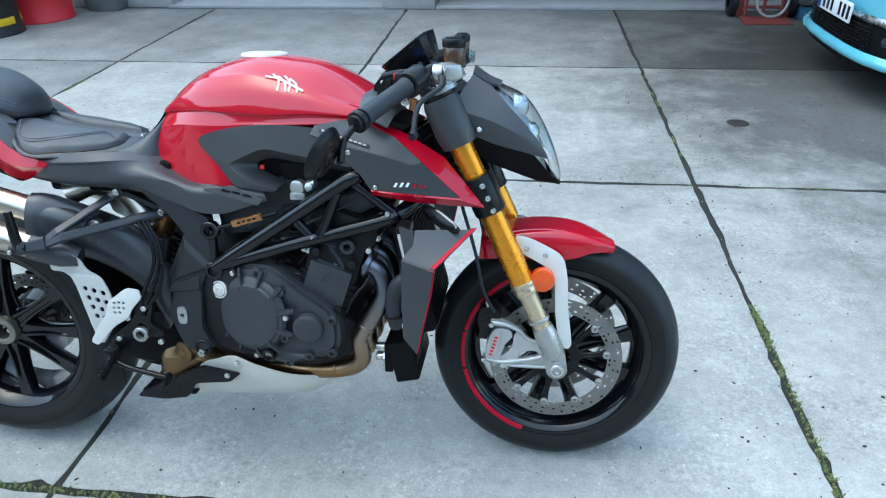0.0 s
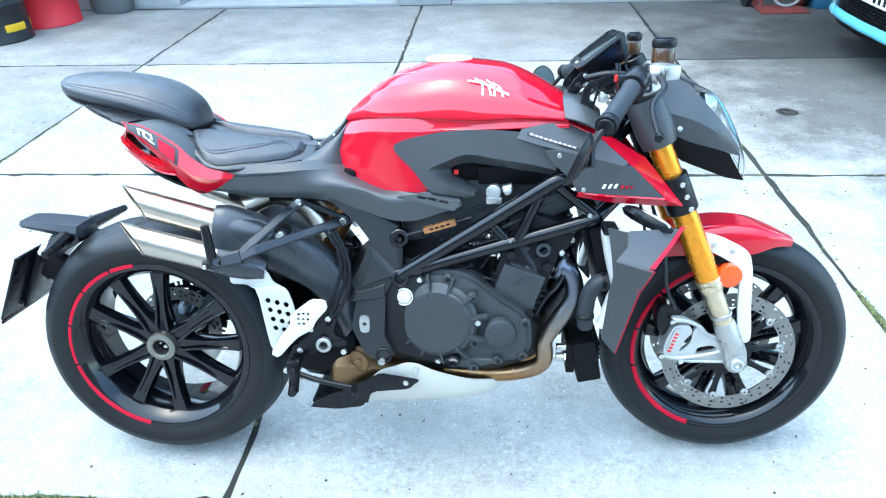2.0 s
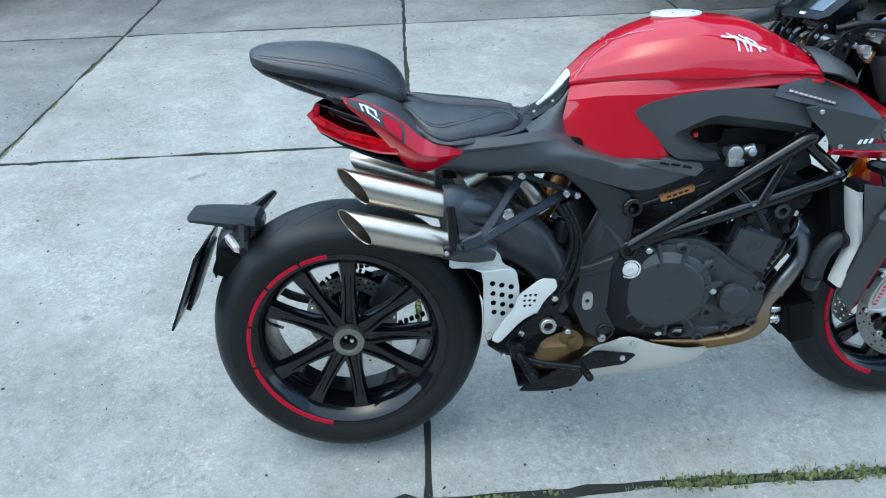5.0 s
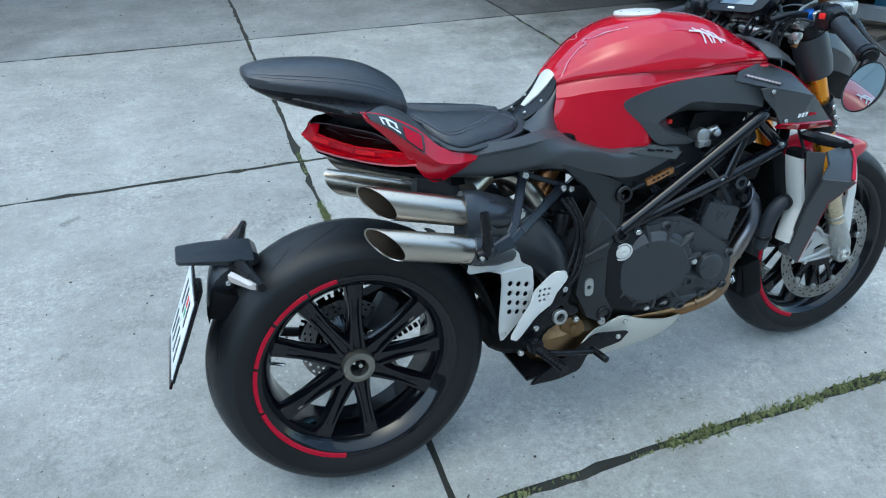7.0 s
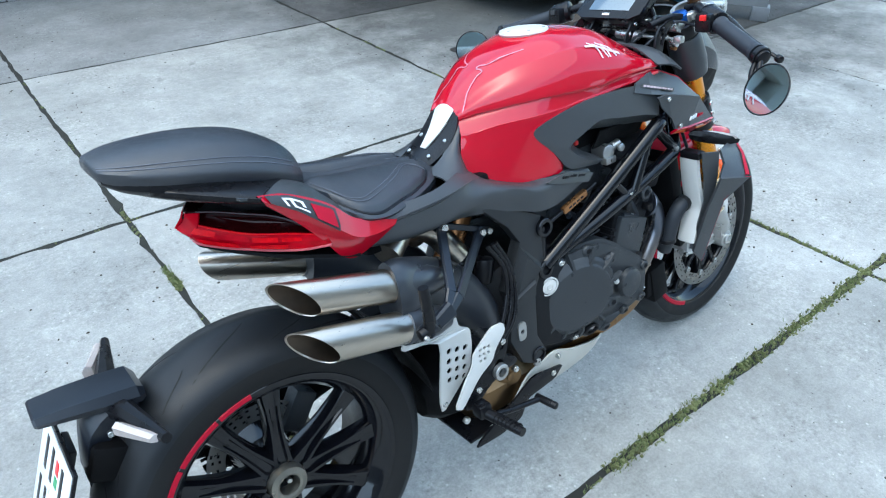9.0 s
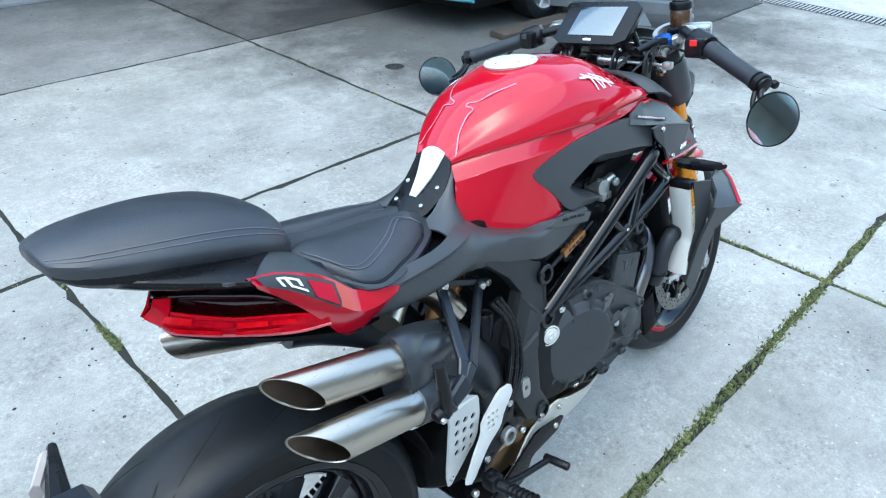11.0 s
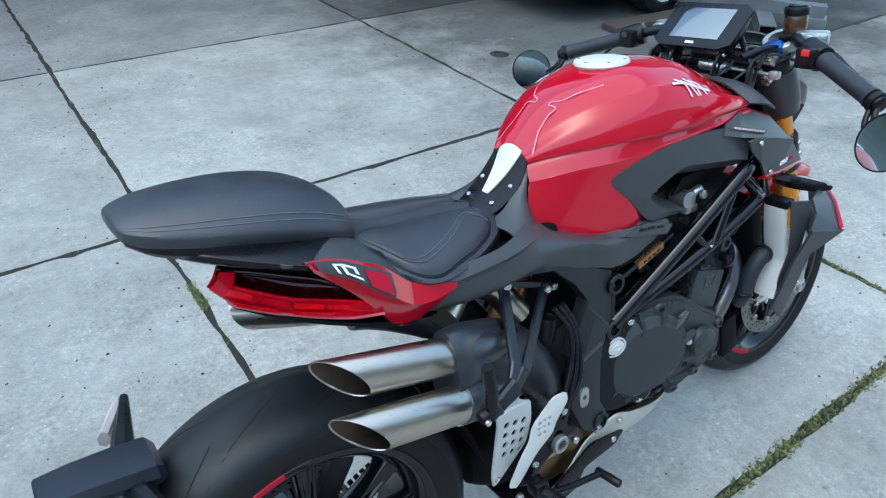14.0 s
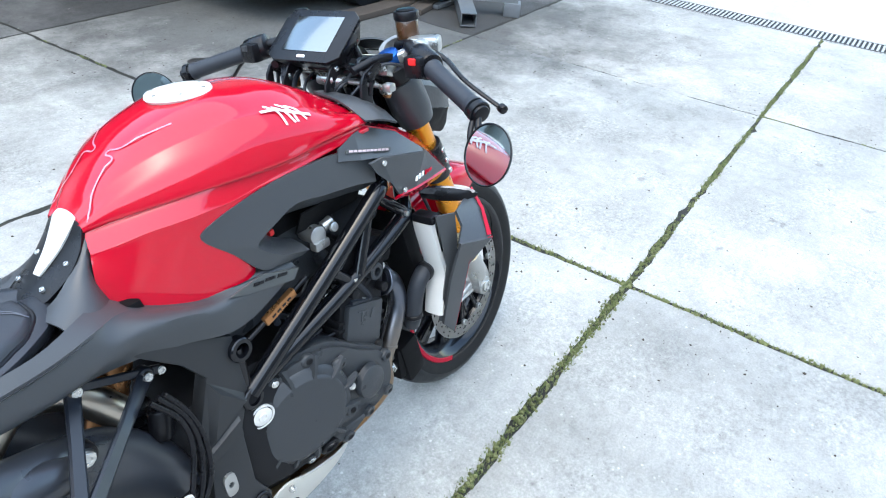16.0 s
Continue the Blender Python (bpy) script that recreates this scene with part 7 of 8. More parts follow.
# number plate holder reaching behind the tyre
holder = part("plate_holder", loft([[(x, 0.034 * k * c, z + h * q) for c, q in ((1, -0.2), (0.86, 0.9), (0, 1), (-0.86, 0.9), (-1, -0.2), (-0.9, -1), (0.9, -1))] for x, z, h, k in ((-0.170, 0.606, 0.010, 1.0), (-0.180, 0.612, 0.016, 1.3), (-0.225, 0.619, 0.015, 1.3), (-0.280, 0.627, 0.012, 1.22), (-0.322, 0.631, 0.009, 1.1), (-0.326, 0.631, 0.006, 1.05))], 1), HANGER, bike, "black number plate holder behind the rear tyre", angle=20)
part("holder_neck", loft([[(x, 0.036 * c, z + h * q) for c, q in ((1, 0.4), (0.6, 1), (-0.6, 1), (-1, 0.4), (-0.8, -1), (0.8, -1))] for x, z, h in ((-0.185, 0.598, 0.016), (-0.225, 0.588, 0.028), (-0.262, 0.560, 0.036), (-0.278, 0.530, 0.026), (-0.29, 0.49, 0.010))], 2), HANGER, holder)
part("holder_arm", tube([(-0.19, 0.02, 0.59), (-0.20, 0.09, 0.56), (-0.22, 0.125, 0.47), (-0.18, 0.130, 0.36), (-0.07, 0.128, 0.318)], 0.012, 12, 5), BLACK, holder)
part("holder_box", box((-0.255, -0.030, 0.520), (0.055, 0.045, 0.062), 0.010, pose(0, 0, 0, 0, 25, 0)), MATT, holder)
part("holder_screw", bolt((-0.238, -0.050, 0.572), 0.0055, 0.004, (0, -1, 0.2)), STEEL, holder)
PM = Matrix.Translation((-0.340, 0.0, 0.488)) @ pose(0, 0, 0, 0, 25, 0)
plate_ob = part("number_plate", moved(box((0.001, 0, 0), (0.006, 0.216, 0.178), 0.0015), PM), BLACK, holder, "white number plate with dark bars in a black frame")
part("plate_face", moved(box((-0.0028, 0, 0), (0.002, 0.206, 0.166), 0.0008), PM), PLATE_WHITE, plate_ob)
for yy, zz, ww, hh in ((0.055, 0.040, 0.030, 0.056), (0.012, 0.040, 0.030, 0.056), (-0.055, 0.040, 0.030, 0.056), (0.070, -0.038, 0.026, 0.056), (0.030, -0.038, 0.026, 0.056), (-0.015, -0.038, 0.026, 0.056), (-0.058, -0.038, 0.026, 0.056)):
    part("plate_bar", moved(box((-0.0042, yy, zz), (0.0012, ww * 0.5, hh), 0.0003), PM), BLACK, plate_ob)
part("plate_flag", moved(box((-0.0042, -0.022, 0.052), (0.0012, 0.018, 0.022), 0.0003), PM), RED_SWITCH, plate_ob)
part("plate_flag", moved(box((-0.0042, -0.022, 0.028), (0.0012, 0.018, 0.016), 0.0003), PM), GREEN_FLAG, plate_ob)
part("plate_reflector", moved(box((0.000, 0.0, -0.098), (0.006, 0.20, 0.018), 0.002), PM), LENS_DARK, plate_ob)
part("plate_back", moved(box((0.012, 0, 0.0), (0.012, 0.07, 0.17), 0.004), PM), BLACK, plate_ob)
for s in (-1, 1):
    ind = part("rear_indicator", loft([[(-0.215 + 0.035 * t + 0.017 * (1.15 - 0.7 * t) * c, s * (0.035 + 0.148 * t) + 0.010, 0.598 + 0.006 * t + 0.017 * (1.1 - 0.6 * t) * q) for c, q in ((1, 0.4), (0.4, 1), (-0.4, 1), (-1, 0.4), (-1, -0.4), (-0.4, -1), (0.4, -1), (1, -0.4))] for t in (0, 0.25, 0.5, 0.75, 0.95, 1.0)], 2), BLACK, holder, "black rear indicator with a clear lens")
    part("indicator_lens", loft([[(-0.228 + 0.035 * t + 0.008 * c, s * (0.100 + 0.073 * t) + 0.010, 0.600 + 0.005 * t + 0.0125 * (1.1 - 0.55 * t) * q) for c, q in ((1, 0.6), (0, 1), (-1, 0.5), (-1, -0.5), (0, -1), (1, -0.6))] for t in (0, 0.1, 0.4, 0.8, 1.0)], 2), SMOKE, ind, "clear indicator lens")
# side stand on the left
stand = part("side_stand", tube([(0.56, 0.13, 0.34), (0.55, 0.19, 0.21), (0.535, 0.262, 0.052)], 0.011, 12, 3), BLACK, bike, "black side stand")
part("stand_foot", box((0.53, 0.268, 0.052), (0.06, 0.035, 0.012), 0.004, pose(0, 0, 0, 11, 0, 0)), BLACK, stand)
# ---------------------------------------------------------------- parked car, lift arms, plank
car = thing("small_car", "pale blue small hatchback parked nose towards the yard", "car", pose(2.12, 4.93, 0, 0, 0, 0))
# stations: x from the nose, half width, sill z, waist z, roof z, roof half width
ST = [(0.00, 0.42, 0.30, 0.62, 0.66, 0.36), (0.06, 0.60, 0.24, 0.68, 0.72, 0.50), (0.20, 0.74, 0.21, 0.74, 0.80, 0.58), (0.50, 0.79, 0.20, 0.82, 0.90, 0.62), (0.90, 0.80, 0.20, 0.90, 0.99, 0.62), (1.35, 0.81, 0.20, 0.93, 1.32, 0.56), (1.75, 0.81, 0.20, 0.94, 1.45, 0.55), (2.50, 0.81, 0.20, 0.95, 1.46, 0.55), (3.15, 0.80, 0.21, 0.96, 1.38, 0.54), (3.45, 0.76, 0.26, 0.92, 1.05, 0.55), (3.55, 0.68, 0.34, 0.80, 0.86, 0.52)]
rings = []
for x, hw, zs, zw, zr, rw in ST:
    hf = [(hw * 0.86, zs), (hw * 0.97, zs + 0.08), (hw, zs + 0.25), (hw * 0.995, zw - 0.05), (hw * 0.95, zw), (rw, zr - 0.03), (rw * 0.85, zr), (0, zr + 0.012)]
    rings.append([(x, y, z) for y, z in hf] + [(x, -y, z) for y, z in hf[-2::-1]])
part("body", loft(rings, 4), CAR_BLUE, car, "pale blue painted body")
part("underbody", box((1.78, 0, 0.21), (3.3, 1.34, 0.10), 0.03), MATT, car)
# front: dark intake, lower blue lip, black valance, bars for the plate
def nose(y, out):
    """How far back the car's front lies at a place across it."""
    return float(np.interp(abs(y), (0, 0.25, 0.42, 0.55, 0.66, 0.74), (-0.030, -0.022, 0.0, 0.045, 0.115, 0.20))) - out


ys = np.linspace(-0.66, 0.66, 25)
part("lower_grille", smooth_grid([[(nose(y, 0.006), y, 0.445), (nose(y, 0.012), y, 0.37), (nose(y, 0.008), y, 0.290)] for y in ys], 2, 4, 0.012), MATT, car, "black lower grille")
for r in range(7):
    z = 0.305 + 0.021 * r
    part("grille_bar", tube([(nose(y, 0.024), y, z + 0.005 * ((i % 2) * 2 - 1)) for i, y in enumerate(np.linspace(-0.46, 0.46, 37))], 0.0035, 5, 1), BLACK, car)
part("bumper_lip", smooth_grid([[(nose(y, 0.028), y * 1.08, 0.300), (nose(y, 0.050), y * 1.10, 0.272), (nose(y, 0.044), y * 1.10, 0.240), (nose(y, 0.005), y * 1.08, 0.222)] for y in ys], 2, 4, 0.02), CAR_BLUE, car, "pale blue bumper lip")
part("valance", smooth_grid([[(nose(y, 0.020), y * 1.06, 0.232), (nose(y, 0.0), y * 1.04, 0.19), (nose(y, -0.06), y, 0.175)] for y in ys], 2, 3, 0.02), MATT, car)
part("chrome_strip", smooth_grid([[(nose(y, 0.014), y, 0.492), (nose(y, 0.028), y, 0.470), (nose(y, 0.014), y, 0.448)] for y in ys], 2, 3, 0.01), STEEL, car, "chrome strip across the grille")
pl = part("car_plate", box((-0.072, -0.03, 0.475), (0.012, 0.50, 0.11), 0.003), PLATE_WHITE, car, "white number plate with dark bars")
for k in (0, 1, 2, 4, 5, 6):
    part("car_plate_bar", box((-0.0795, 0.12 - 0.062 * k, 0.475), (0.003, 0.030, 0.075), 0.001), BLACK, pl)
part("car_plate_band", box((-0.0795, 0.195, 0.475), (0.003, 0.04, 0.10), 0.001), BLUE_ANO, pl)
for s in (-1, 1):
    part("fog_lamp", join(moved(lathe([(0.0, -0.006), (0.020, -0.004), (0.028, 0.0), (0.032, 0.012)], 24), Matrix.Translation((0.030, s * 0.555, 0.375)) @ pose(0, 0, 0, 0, 0, -90 - s * 20))), GLASS_DARK, car, "round fog lamp")
    part("headlight", smooth_grid([[(0.075 + 0.15 * t, s * (0.52 + 0.20 * t), 0.60 + 0.05 * t), (0.055 + 0.16 * t, s * (0.53 + 0.215 * t), 0.66 + 0.06 * t), (0.10 + 0.17 * t, s * (0.50 + 0.20 * t), 0.72 + 0.06 * t)] for t in (0, 0.33, 0.66, 1)], 3, 3, 0.01), SMOKE, car, "clear headlight")
    part("side_window", smooth_grid([[(x, s * (0.795 - 0.0), 0.965), (x + 0.05, s * 0.69, 1.18), (x + 0.08, s * 0.585, 1.385)] for x in (1.32, 1.8, 2.4, 2.9)], 3, 3, 0.006), GLASS_DARK, car)
    part("sill_trim", box((1.78, s * 0.735, 0.215), (1.9, 0.06, 0.07), 0.012), MATT, car)
    for xw in (0.86, 2.86):
        wh = part("car_wheel", moved(lathe([(0.195, -0.075), (0.212, -0.090), (0.25, -0.092), (0.278, -0.082), (0.285, -0.05), (0.286, 0.05), (0.278, 0.08), (0.212, 0.09), (0.195, 0.075)], 48), Matrix.Translation((xw, s * 0.70, 0.286))), RUBBER, car, "black car tyre on an alloy rim")
        q = -1 if s < 0 else 1
        part("rim_barrel", moved(lathe([(0.198, q * 0.082), (0.186, q * 0.060), (0.175, -q * 0.05)], 40), Matrix.Translation((xw, s * 0.70, 0.286))), ALLOY, wh)
        part("rim_spokes", join(*[moved(spoke(radians(36 * k), 0.02, 0.190, q * 0.066, q * 0.070, 0.034, 0.032, 0.014, 0.014), Matrix.Translation((xw, s * 0.70, 0.286))) for k in range(10)]), ALLOY, wh, "silver alloy spokes")
        part("arch_liner", moved(lathe([(0.335, -0.02), (0.335, 0.125), (0.20, 0.13)], 30, False, -5, 190), Matrix.Translation((xw, s * 0.70 - s * 0.0, 0.286)) @ (Matrix.Identity(4) if s > 0 else pose(0, 0, 0, 0, 0, 0) @ Matrix.Diagonal((1, -1, 1, 1)))), MATT, car)
part("windscreen", smooth_grid([[(0.98, 0.68 * u, 0.995), (1.17, 0.62 * u, 1.17), (1.36, 0.55 * u, 1.34)] for u in np.linspace(-1, 1, 7)], 2, 3, 0.006), GLASS_DARK, car)

plank = thing("wooden_plank", "weathered wooden plank lying before the car wheel", "plank", pose(2.88, 4.02, 0.001, 0, 0, -3), "planks by the car")
part("board", box((0, 0, 0.022), (1.15, 0.15, 0.044), 0.006), WOOD, plank)
plank2 = thing("wooden_plank", "weathered wooden plank lying before the car wheel", "plank", pose(3.45, 3.90, 0.001, 0, 0, 12), "planks by the car")
part("board", box((0, 0, 0.020), (0.8, 0.12, 0.040), 0.006), WOOD, plank2)


def channel(L, w, h, t):
    """A hollow steel section along x."""
    o = [(w / 2, 0), (w / 2, h), (-w / 2, h), (-w / 2, 0)]
    i = [(w / 2 - t, t), (w / 2 - t, h - t), (-w / 2 + t, h - t), (-w / 2 + t, t)]
    rings = [[(x, a, b) for a, b in o] for x in (0, L)] + [[(x, a, b) for a, b in i] for x in (L, 0)]
    bm = grid(rings, close_u=True, close_v=True)
    return bm


lift = thing("car_lift", "scuffed grey two-post car lift arms with a blue post", "car lift", pose(0, 0, 0))
part("arm", moved(channel(0.62, 0.11, 0.09, 0.006), pose(3.08, 3.36, 0.012, 0, 0, 38)), LIFT_STEEL, lift, "hollow grey steel lift arm")
part("arm", moved(channel(1.05, 0.10, 0.08, 0.006), pose(3.62, 3.28, 0.10, 0, 0, 122)), LIFT_STEEL, lift, "hollow grey steel lift arm")
part("arm_foot", box((3.60, 3.31, 0.05), (0.12, 0.12, 0.10), 0.006, pose(0, 0, 0, 0, 0, 30)), LIFT_STEEL, lift)
part("post_base", box((3.55, 3.98, 0.02), (0.55, 0.45, 0.03), 0.006), LIFT_STEEL, lift)
part("post", box((3.55, 4.02, 1.5), (0.28, 0.24, 2.95), 0.012), LIFT_BLUE, lift, "blue painted lift post")
part("carriage", box((3.52, 3.86, 0.16), (0.34, 0.16, 0.22), 0.01), LIFT_BLUE, lift)
# ---------------------------------------------------------------- the yard
ground = new("ground", bpy.data.meshes.new("ground"))
gm = made([(-160, -160, -0.0035), (160, -160, -0.0035), (160, 160, -0.0035), (-160, 160, -0.0035)], [(0, 1, 2, 3)])
gm.to_mesh(ground.data)
gm.free()
ground.data.materials.append(SOIL)
tagged(ground, "dark dirt below the yard's concrete slabs", "ground", kind="structure")

XS = [-10.55, -8.62, -6.70, -4.81, -2.908, -0.984, 0.970, 2.965, 4.905]
YS = [-8.25, -6.33, -4.42, -2.50, -0.58, 1.330, 3.252, 5.145, 7.02]


def slab_mesh(x0, x1, y0, y1, seed, gaps, step=0.045):
    """One cast slab with slightly broken edges and a softened rim."""
    rg = random.Random(seed)
    pts = []

    def side(ax, ay, bx, by, nx, ny, gap):
        n = max(4, int(math.hypot(bx - ax, by - ay) / step))
        wob = 0.0
        for i in range(n):
            t = i / n
            wob = 0.7 * wob + rg.gauss(0, 0.0026)
            bite = abs(rg.gauss(0, 0.007)) if rg.random() < 0.10 else 0
            e = gap + wob + bite
            pts.append((ax + (bx - ax) * t + nx * e, ay + (by - ay) * t + ny * e))
    south, east, north, west = gaps
    side(x0 + west, y0, x1 - east, y0, 0, 1, south)
    side(x1, y0 + south, x1, y1 - north, -1, 0, east)
    side(x1 - east, y1, x0 + west, y1, 0, -1, north)
    side(x0, y1 - north, x0, y0 + south, 1, 0, west)
    cx, cy = (x0 + x1) / 2, (y0 + y1) / 2
    n = len(pts)
    inner = [(cx + (x - cx) * 0.994, cy + (y - cy) * 0.994) for x, y in pts]
    verts = [(x, y, -0.03) for x, y in pts] + [(x, y, -0.0022) for x, y in pts] + [(x, y, 0.0) for x, y in inner]
    faces = [(i, (i + 1) % n, n + (i + 1) % n, n + i) for i in range(n)] + [(n + i, n + (i + 1) % n, 2 * n + (i + 1) % n, 2 * n + i) for i in range(n)] + [tuple(range(2 * n, 3 * n))]
    return made(verts, faces)


floor = thing("pavement", "grey concrete slab yard with mossy joints", "pavement", kind="structure")
k = 0
for i in range(len(XS) - 1):
    for j in range(len(YS) - 1):
        k += 1
        x0, x1, y0, y1 = XS[i], XS[i + 1], YS[j], YS[j + 1]
        gaps = [0.0108] * 4
        # the line near the drain is almost closed
        if i == 6:
            gaps[1] = 0.002 if j >= 5 else 0.006
        if i == 7:
            gaps[3] = 0.002 if j >= 5 else 0.006
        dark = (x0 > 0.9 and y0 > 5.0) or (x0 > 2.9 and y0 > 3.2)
        # the mid tone paints dirt plus building and drum shade into whole slabs
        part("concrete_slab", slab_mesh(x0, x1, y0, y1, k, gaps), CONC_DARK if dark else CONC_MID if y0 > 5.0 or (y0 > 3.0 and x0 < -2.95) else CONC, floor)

# grated drain and the paler apron beyond it
drain = thing("drain_channel", "long iron grated drain channel in the concrete", "drain", kind="structure")
part("channel_bed", box((5.045, 0, -0.0020), (0.24, 22, 0.002), 0), DEEP, drain)
for sx in (4.932, 5.158):
    part("channel_rim", box((sx, 0, -0.007), (0.022, 22, 0.016), 0.002), GRATE, drain)
bar = None
for i in range(190):
    y = -0.2 + 0.034 * i
    if bar is None:
        bar = part("grate_bar", box((5.045, 0, -0.004), (0.205, 0.017, 0.010), 0.002), GALV, drain)
        bar.location.y = y
    else:
        o = new("grate_bar", bar.data)
        o.parent = drain
        o.location.y = y
part("apron", made([(5.17, -40, -0.001), (45, -40, -0.001), (45, 60, -0.001), (5.17, 60, -0.001)], [(0, 1, 2, 3)]), CONC_PALE, floor)
part("apron", made([(4.90, -40, -0.0015), (4.925, -40, -0.0015), (4.925, 60, -0.0015), (4.90, 60, -0.0015)], [(0, 1, 2, 3)]), CONC, floor)
part("far_yard", made([(-60, -50, -0.0005), (4.90, -50, -0.0005), (4.90, -8.27, -0.0005), (-60, -8.27, -0.0005)], [(0, 1, 2, 3)]), CONC, floor)
part("far_yard", made([(-60, -8.27, -0.0005), (-10.57, -8.27, -0.0005), (-10.57, 7.3, -0.0005), (-60, 7.3, -0.0005)], [(0, 1, 2, 3)]), CONC, floor)
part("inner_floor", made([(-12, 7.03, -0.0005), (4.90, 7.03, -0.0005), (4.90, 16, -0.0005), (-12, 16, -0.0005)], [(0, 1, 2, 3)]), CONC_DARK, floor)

# sunken cover in the slab
part("ground_socket", moved(lathe([(0.0, 0.004), (0.016, 0.006), (0.020, 0.001), (0.036, 0.0005), (0.046, 0.003), (0.060, 0.001), (0.066, -0.003)], 28), Matrix.Translation((1.365, 4.085, 0.0)) @ pose(0, 0, 0, 90, 0, 0)), GRATE, floor, "rusty metal socket set in the slab")

# moss and grass in the joints
rg = random.Random(21)
mv, mf, gv, gf = [], [], [], []


def clump(x, y, r, h):
    k0 = len(mv)
    n = 6
    a0 = rg.uniform(0, 6)
    for q in range(n):
        a = a0 + q * 2 * math.pi / n
        rr = r * rg.uniform(0.7, 1.3)
        mv.append((x + rr * math.cos(a), y + rr * math.sin(a), -0.010))
    for q in range(n):
        a = a0 + q * 2 * math.pi / n
        rr = r * rg.uniform(0.4, 0.75)
        mv.append((x + rr * math.cos(a), y + rr * math.sin(a), h * rg.uniform(0.5, 0.9)))
    mv.append((x, y, h))
    for q in range(n):
        mf.append((k0 + q, k0 + (q + 1) % n, k0 + n + (q + 1) % n, k0 + n + q))
        mf.append((k0 + n + q, k0 + n + (q + 1) % n, k0 + 2 * n))


def blade(x, y, h):
    k0 = len(gv)
    a, lean = rg.uniform(0, 6.28), rg.uniform(0.1, 0.9)
    w = rg.uniform(0.0009, 0.0018)
    b = rg.uniform(0, 6.28)
    gv.extend([(x - w * math.cos(a), y - w * math.sin(a), -0.006), (x + w * math.cos(a), y + w * math.sin(a), -0.006), (x + h * lean * 0.5 * math.cos(b) + w * 0.6 * math.cos(a), y + h * lean * 0.5 * math.sin(b), h * 0.6),
               (x + h * lean * math.cos(b), y + h * lean * math.sin(b), h)])
    gf.append((k0, k0 + 1, k0 + 2))
    gf.append((k0, k0 + 2, k0 + 3))


def overgrow(p, q, dense, wide, tall):
    p, q = Vector((*p, 0)), Vector((*q, 0))
    L = (q - p).length
    d = (q - p) / L
    n = Vector((-d.y, d.x, 0))
    off = rg.uniform(0, 50)
    for i in range(int(L * 900)):
        s = rg.uniform(0, L)
        f = noise.noise(Vector((s * 2.6 + off, 0, 0))) * 0.7 + noise.noise(Vector((s * 9 + off, 3, 0))) * 0.4 + dense
        if rg.random() > max(0.0, min(1, f)):
            continue
        u = max(-1.5, min(1.5, rg.gauss(0, 0.8))) * wide * (0.35 + 0.5 * max(0, f))
        c = p + d * s + n * u
        if rg.random() < 0.55:
            clump(c.x, c.y, rg.uniform(0.003, 0.008), rg.uniform(0.001, 0.006) * tall)
        for _ in range(2):
            blade(c.x + rg.gauss(0, 0.005), c.y + rg.gauss(0, 0.005), rg.uniform(0.004, 0.013) * tall)


Y1, Y2, Y3 = YS[5], YS[6], YS[7]
X1, X2, X3 = XS[5], XS[6], XS[7]
overgrow((-0.42, Y1), (-0.02, Y1), 0.75, 0.018, 1.2)
overgrow((-0.02, Y1), (0.98, Y1), 0.62, 0.020, 1.2)
overgrow((0.98, Y1), (4.9, Y1), 0.40, 0.016, 1.0)
overgrow((-3.5, Y1), (-0.42, Y1), 0.30, 0.012, 0.9)
overgrow((X2, 0.2), (X2, 1.33), 0.45, 0.013, 1.0)
overgrow((X2, 1.33), (X2, 2.3), 0.45, 0.014, 0.9)
overgrow((X2, 2.3), (X2, 5.1), -0.12, 0.009, 0.6)
overgrow((X1, 1.33), (X1, 5.1), -0.08, 0.008, 0.6)
overgrow((X1, 2.70), (X1, 2.86), 0.8, 0.010, 1.2)
overgrow((-2.888, 1.5), (-2.888, 5.1), 0.05, 0.008, 0.7)
overgrow((-2.888, Y2), (X3, Y2), -0.2, 0.007, 0.5)
overgrow((X3, -0.5), (X3, 1.33), 0.1, 0.008, 0.7)
moss = part("moss", made(mv, mf), MOSS, None)
tagged(moss, "low green moss grown in the slab joints", "moss", kind="stuff")
grass = part("grass", made(gv, gf), GRASS, None)
tagged(grass, "short green grass tufts in the slab joints", "grass", kind="stuff")

# crumbs of dry leaf and pale grit scattered on the slabs
rg = random.Random(77)
for nm, mat, count, lo, hi, label in (("leaf_crumbs", CHIP, 2400, 0.0020, 0.0075, "dry dark leaf crumbs scattered on the concrete"), ("grit", PEBBLE, 900, 0.0015, 0.0045, "pale grit scattered on the concrete")):
    cv, cf = [], []
    for _ in range(count):
        x, y, r, a0 = rg.uniform(-3.6, 4.6), rg.uniform(-0.6, 6.6), rg.uniform(lo, hi) * rg.uniform(0.5, 1), rg.uniform(0, 6.28)
        if nm == "leaf_crumbs" and rg.random() < 0.35:
            x = rg.choice(XS[4:8]) + rg.gauss(0, 0.12)
        k0, n = len(cv), 5
        thin = rg.uniform(0.35, 1.0)
        ca, sa = math.cos(a0), math.sin(a0)
        for z, f in ((0.0002, 1.0), (r * 0.45, 0.75)):
            for q in range(n):
                u, v = r * f * math.cos(q * 1.2566) * rg.uniform(0.8, 1.2), r * f * thin * math.sin(q * 1.2566)
                cv.append((x + u * ca - v * sa, y + u * sa + v * ca, z))
        cf += [(k0 + q, k0 + (q + 1) % n, k0 + n + (q + 1) % n, k0 + n + q) for q in range(n)] + [tuple(range(k0 + n, k0 + 2 * n))]
    tagged(part(nm, made(cv, cf), mat, None), label, "debris", kind="stuff")

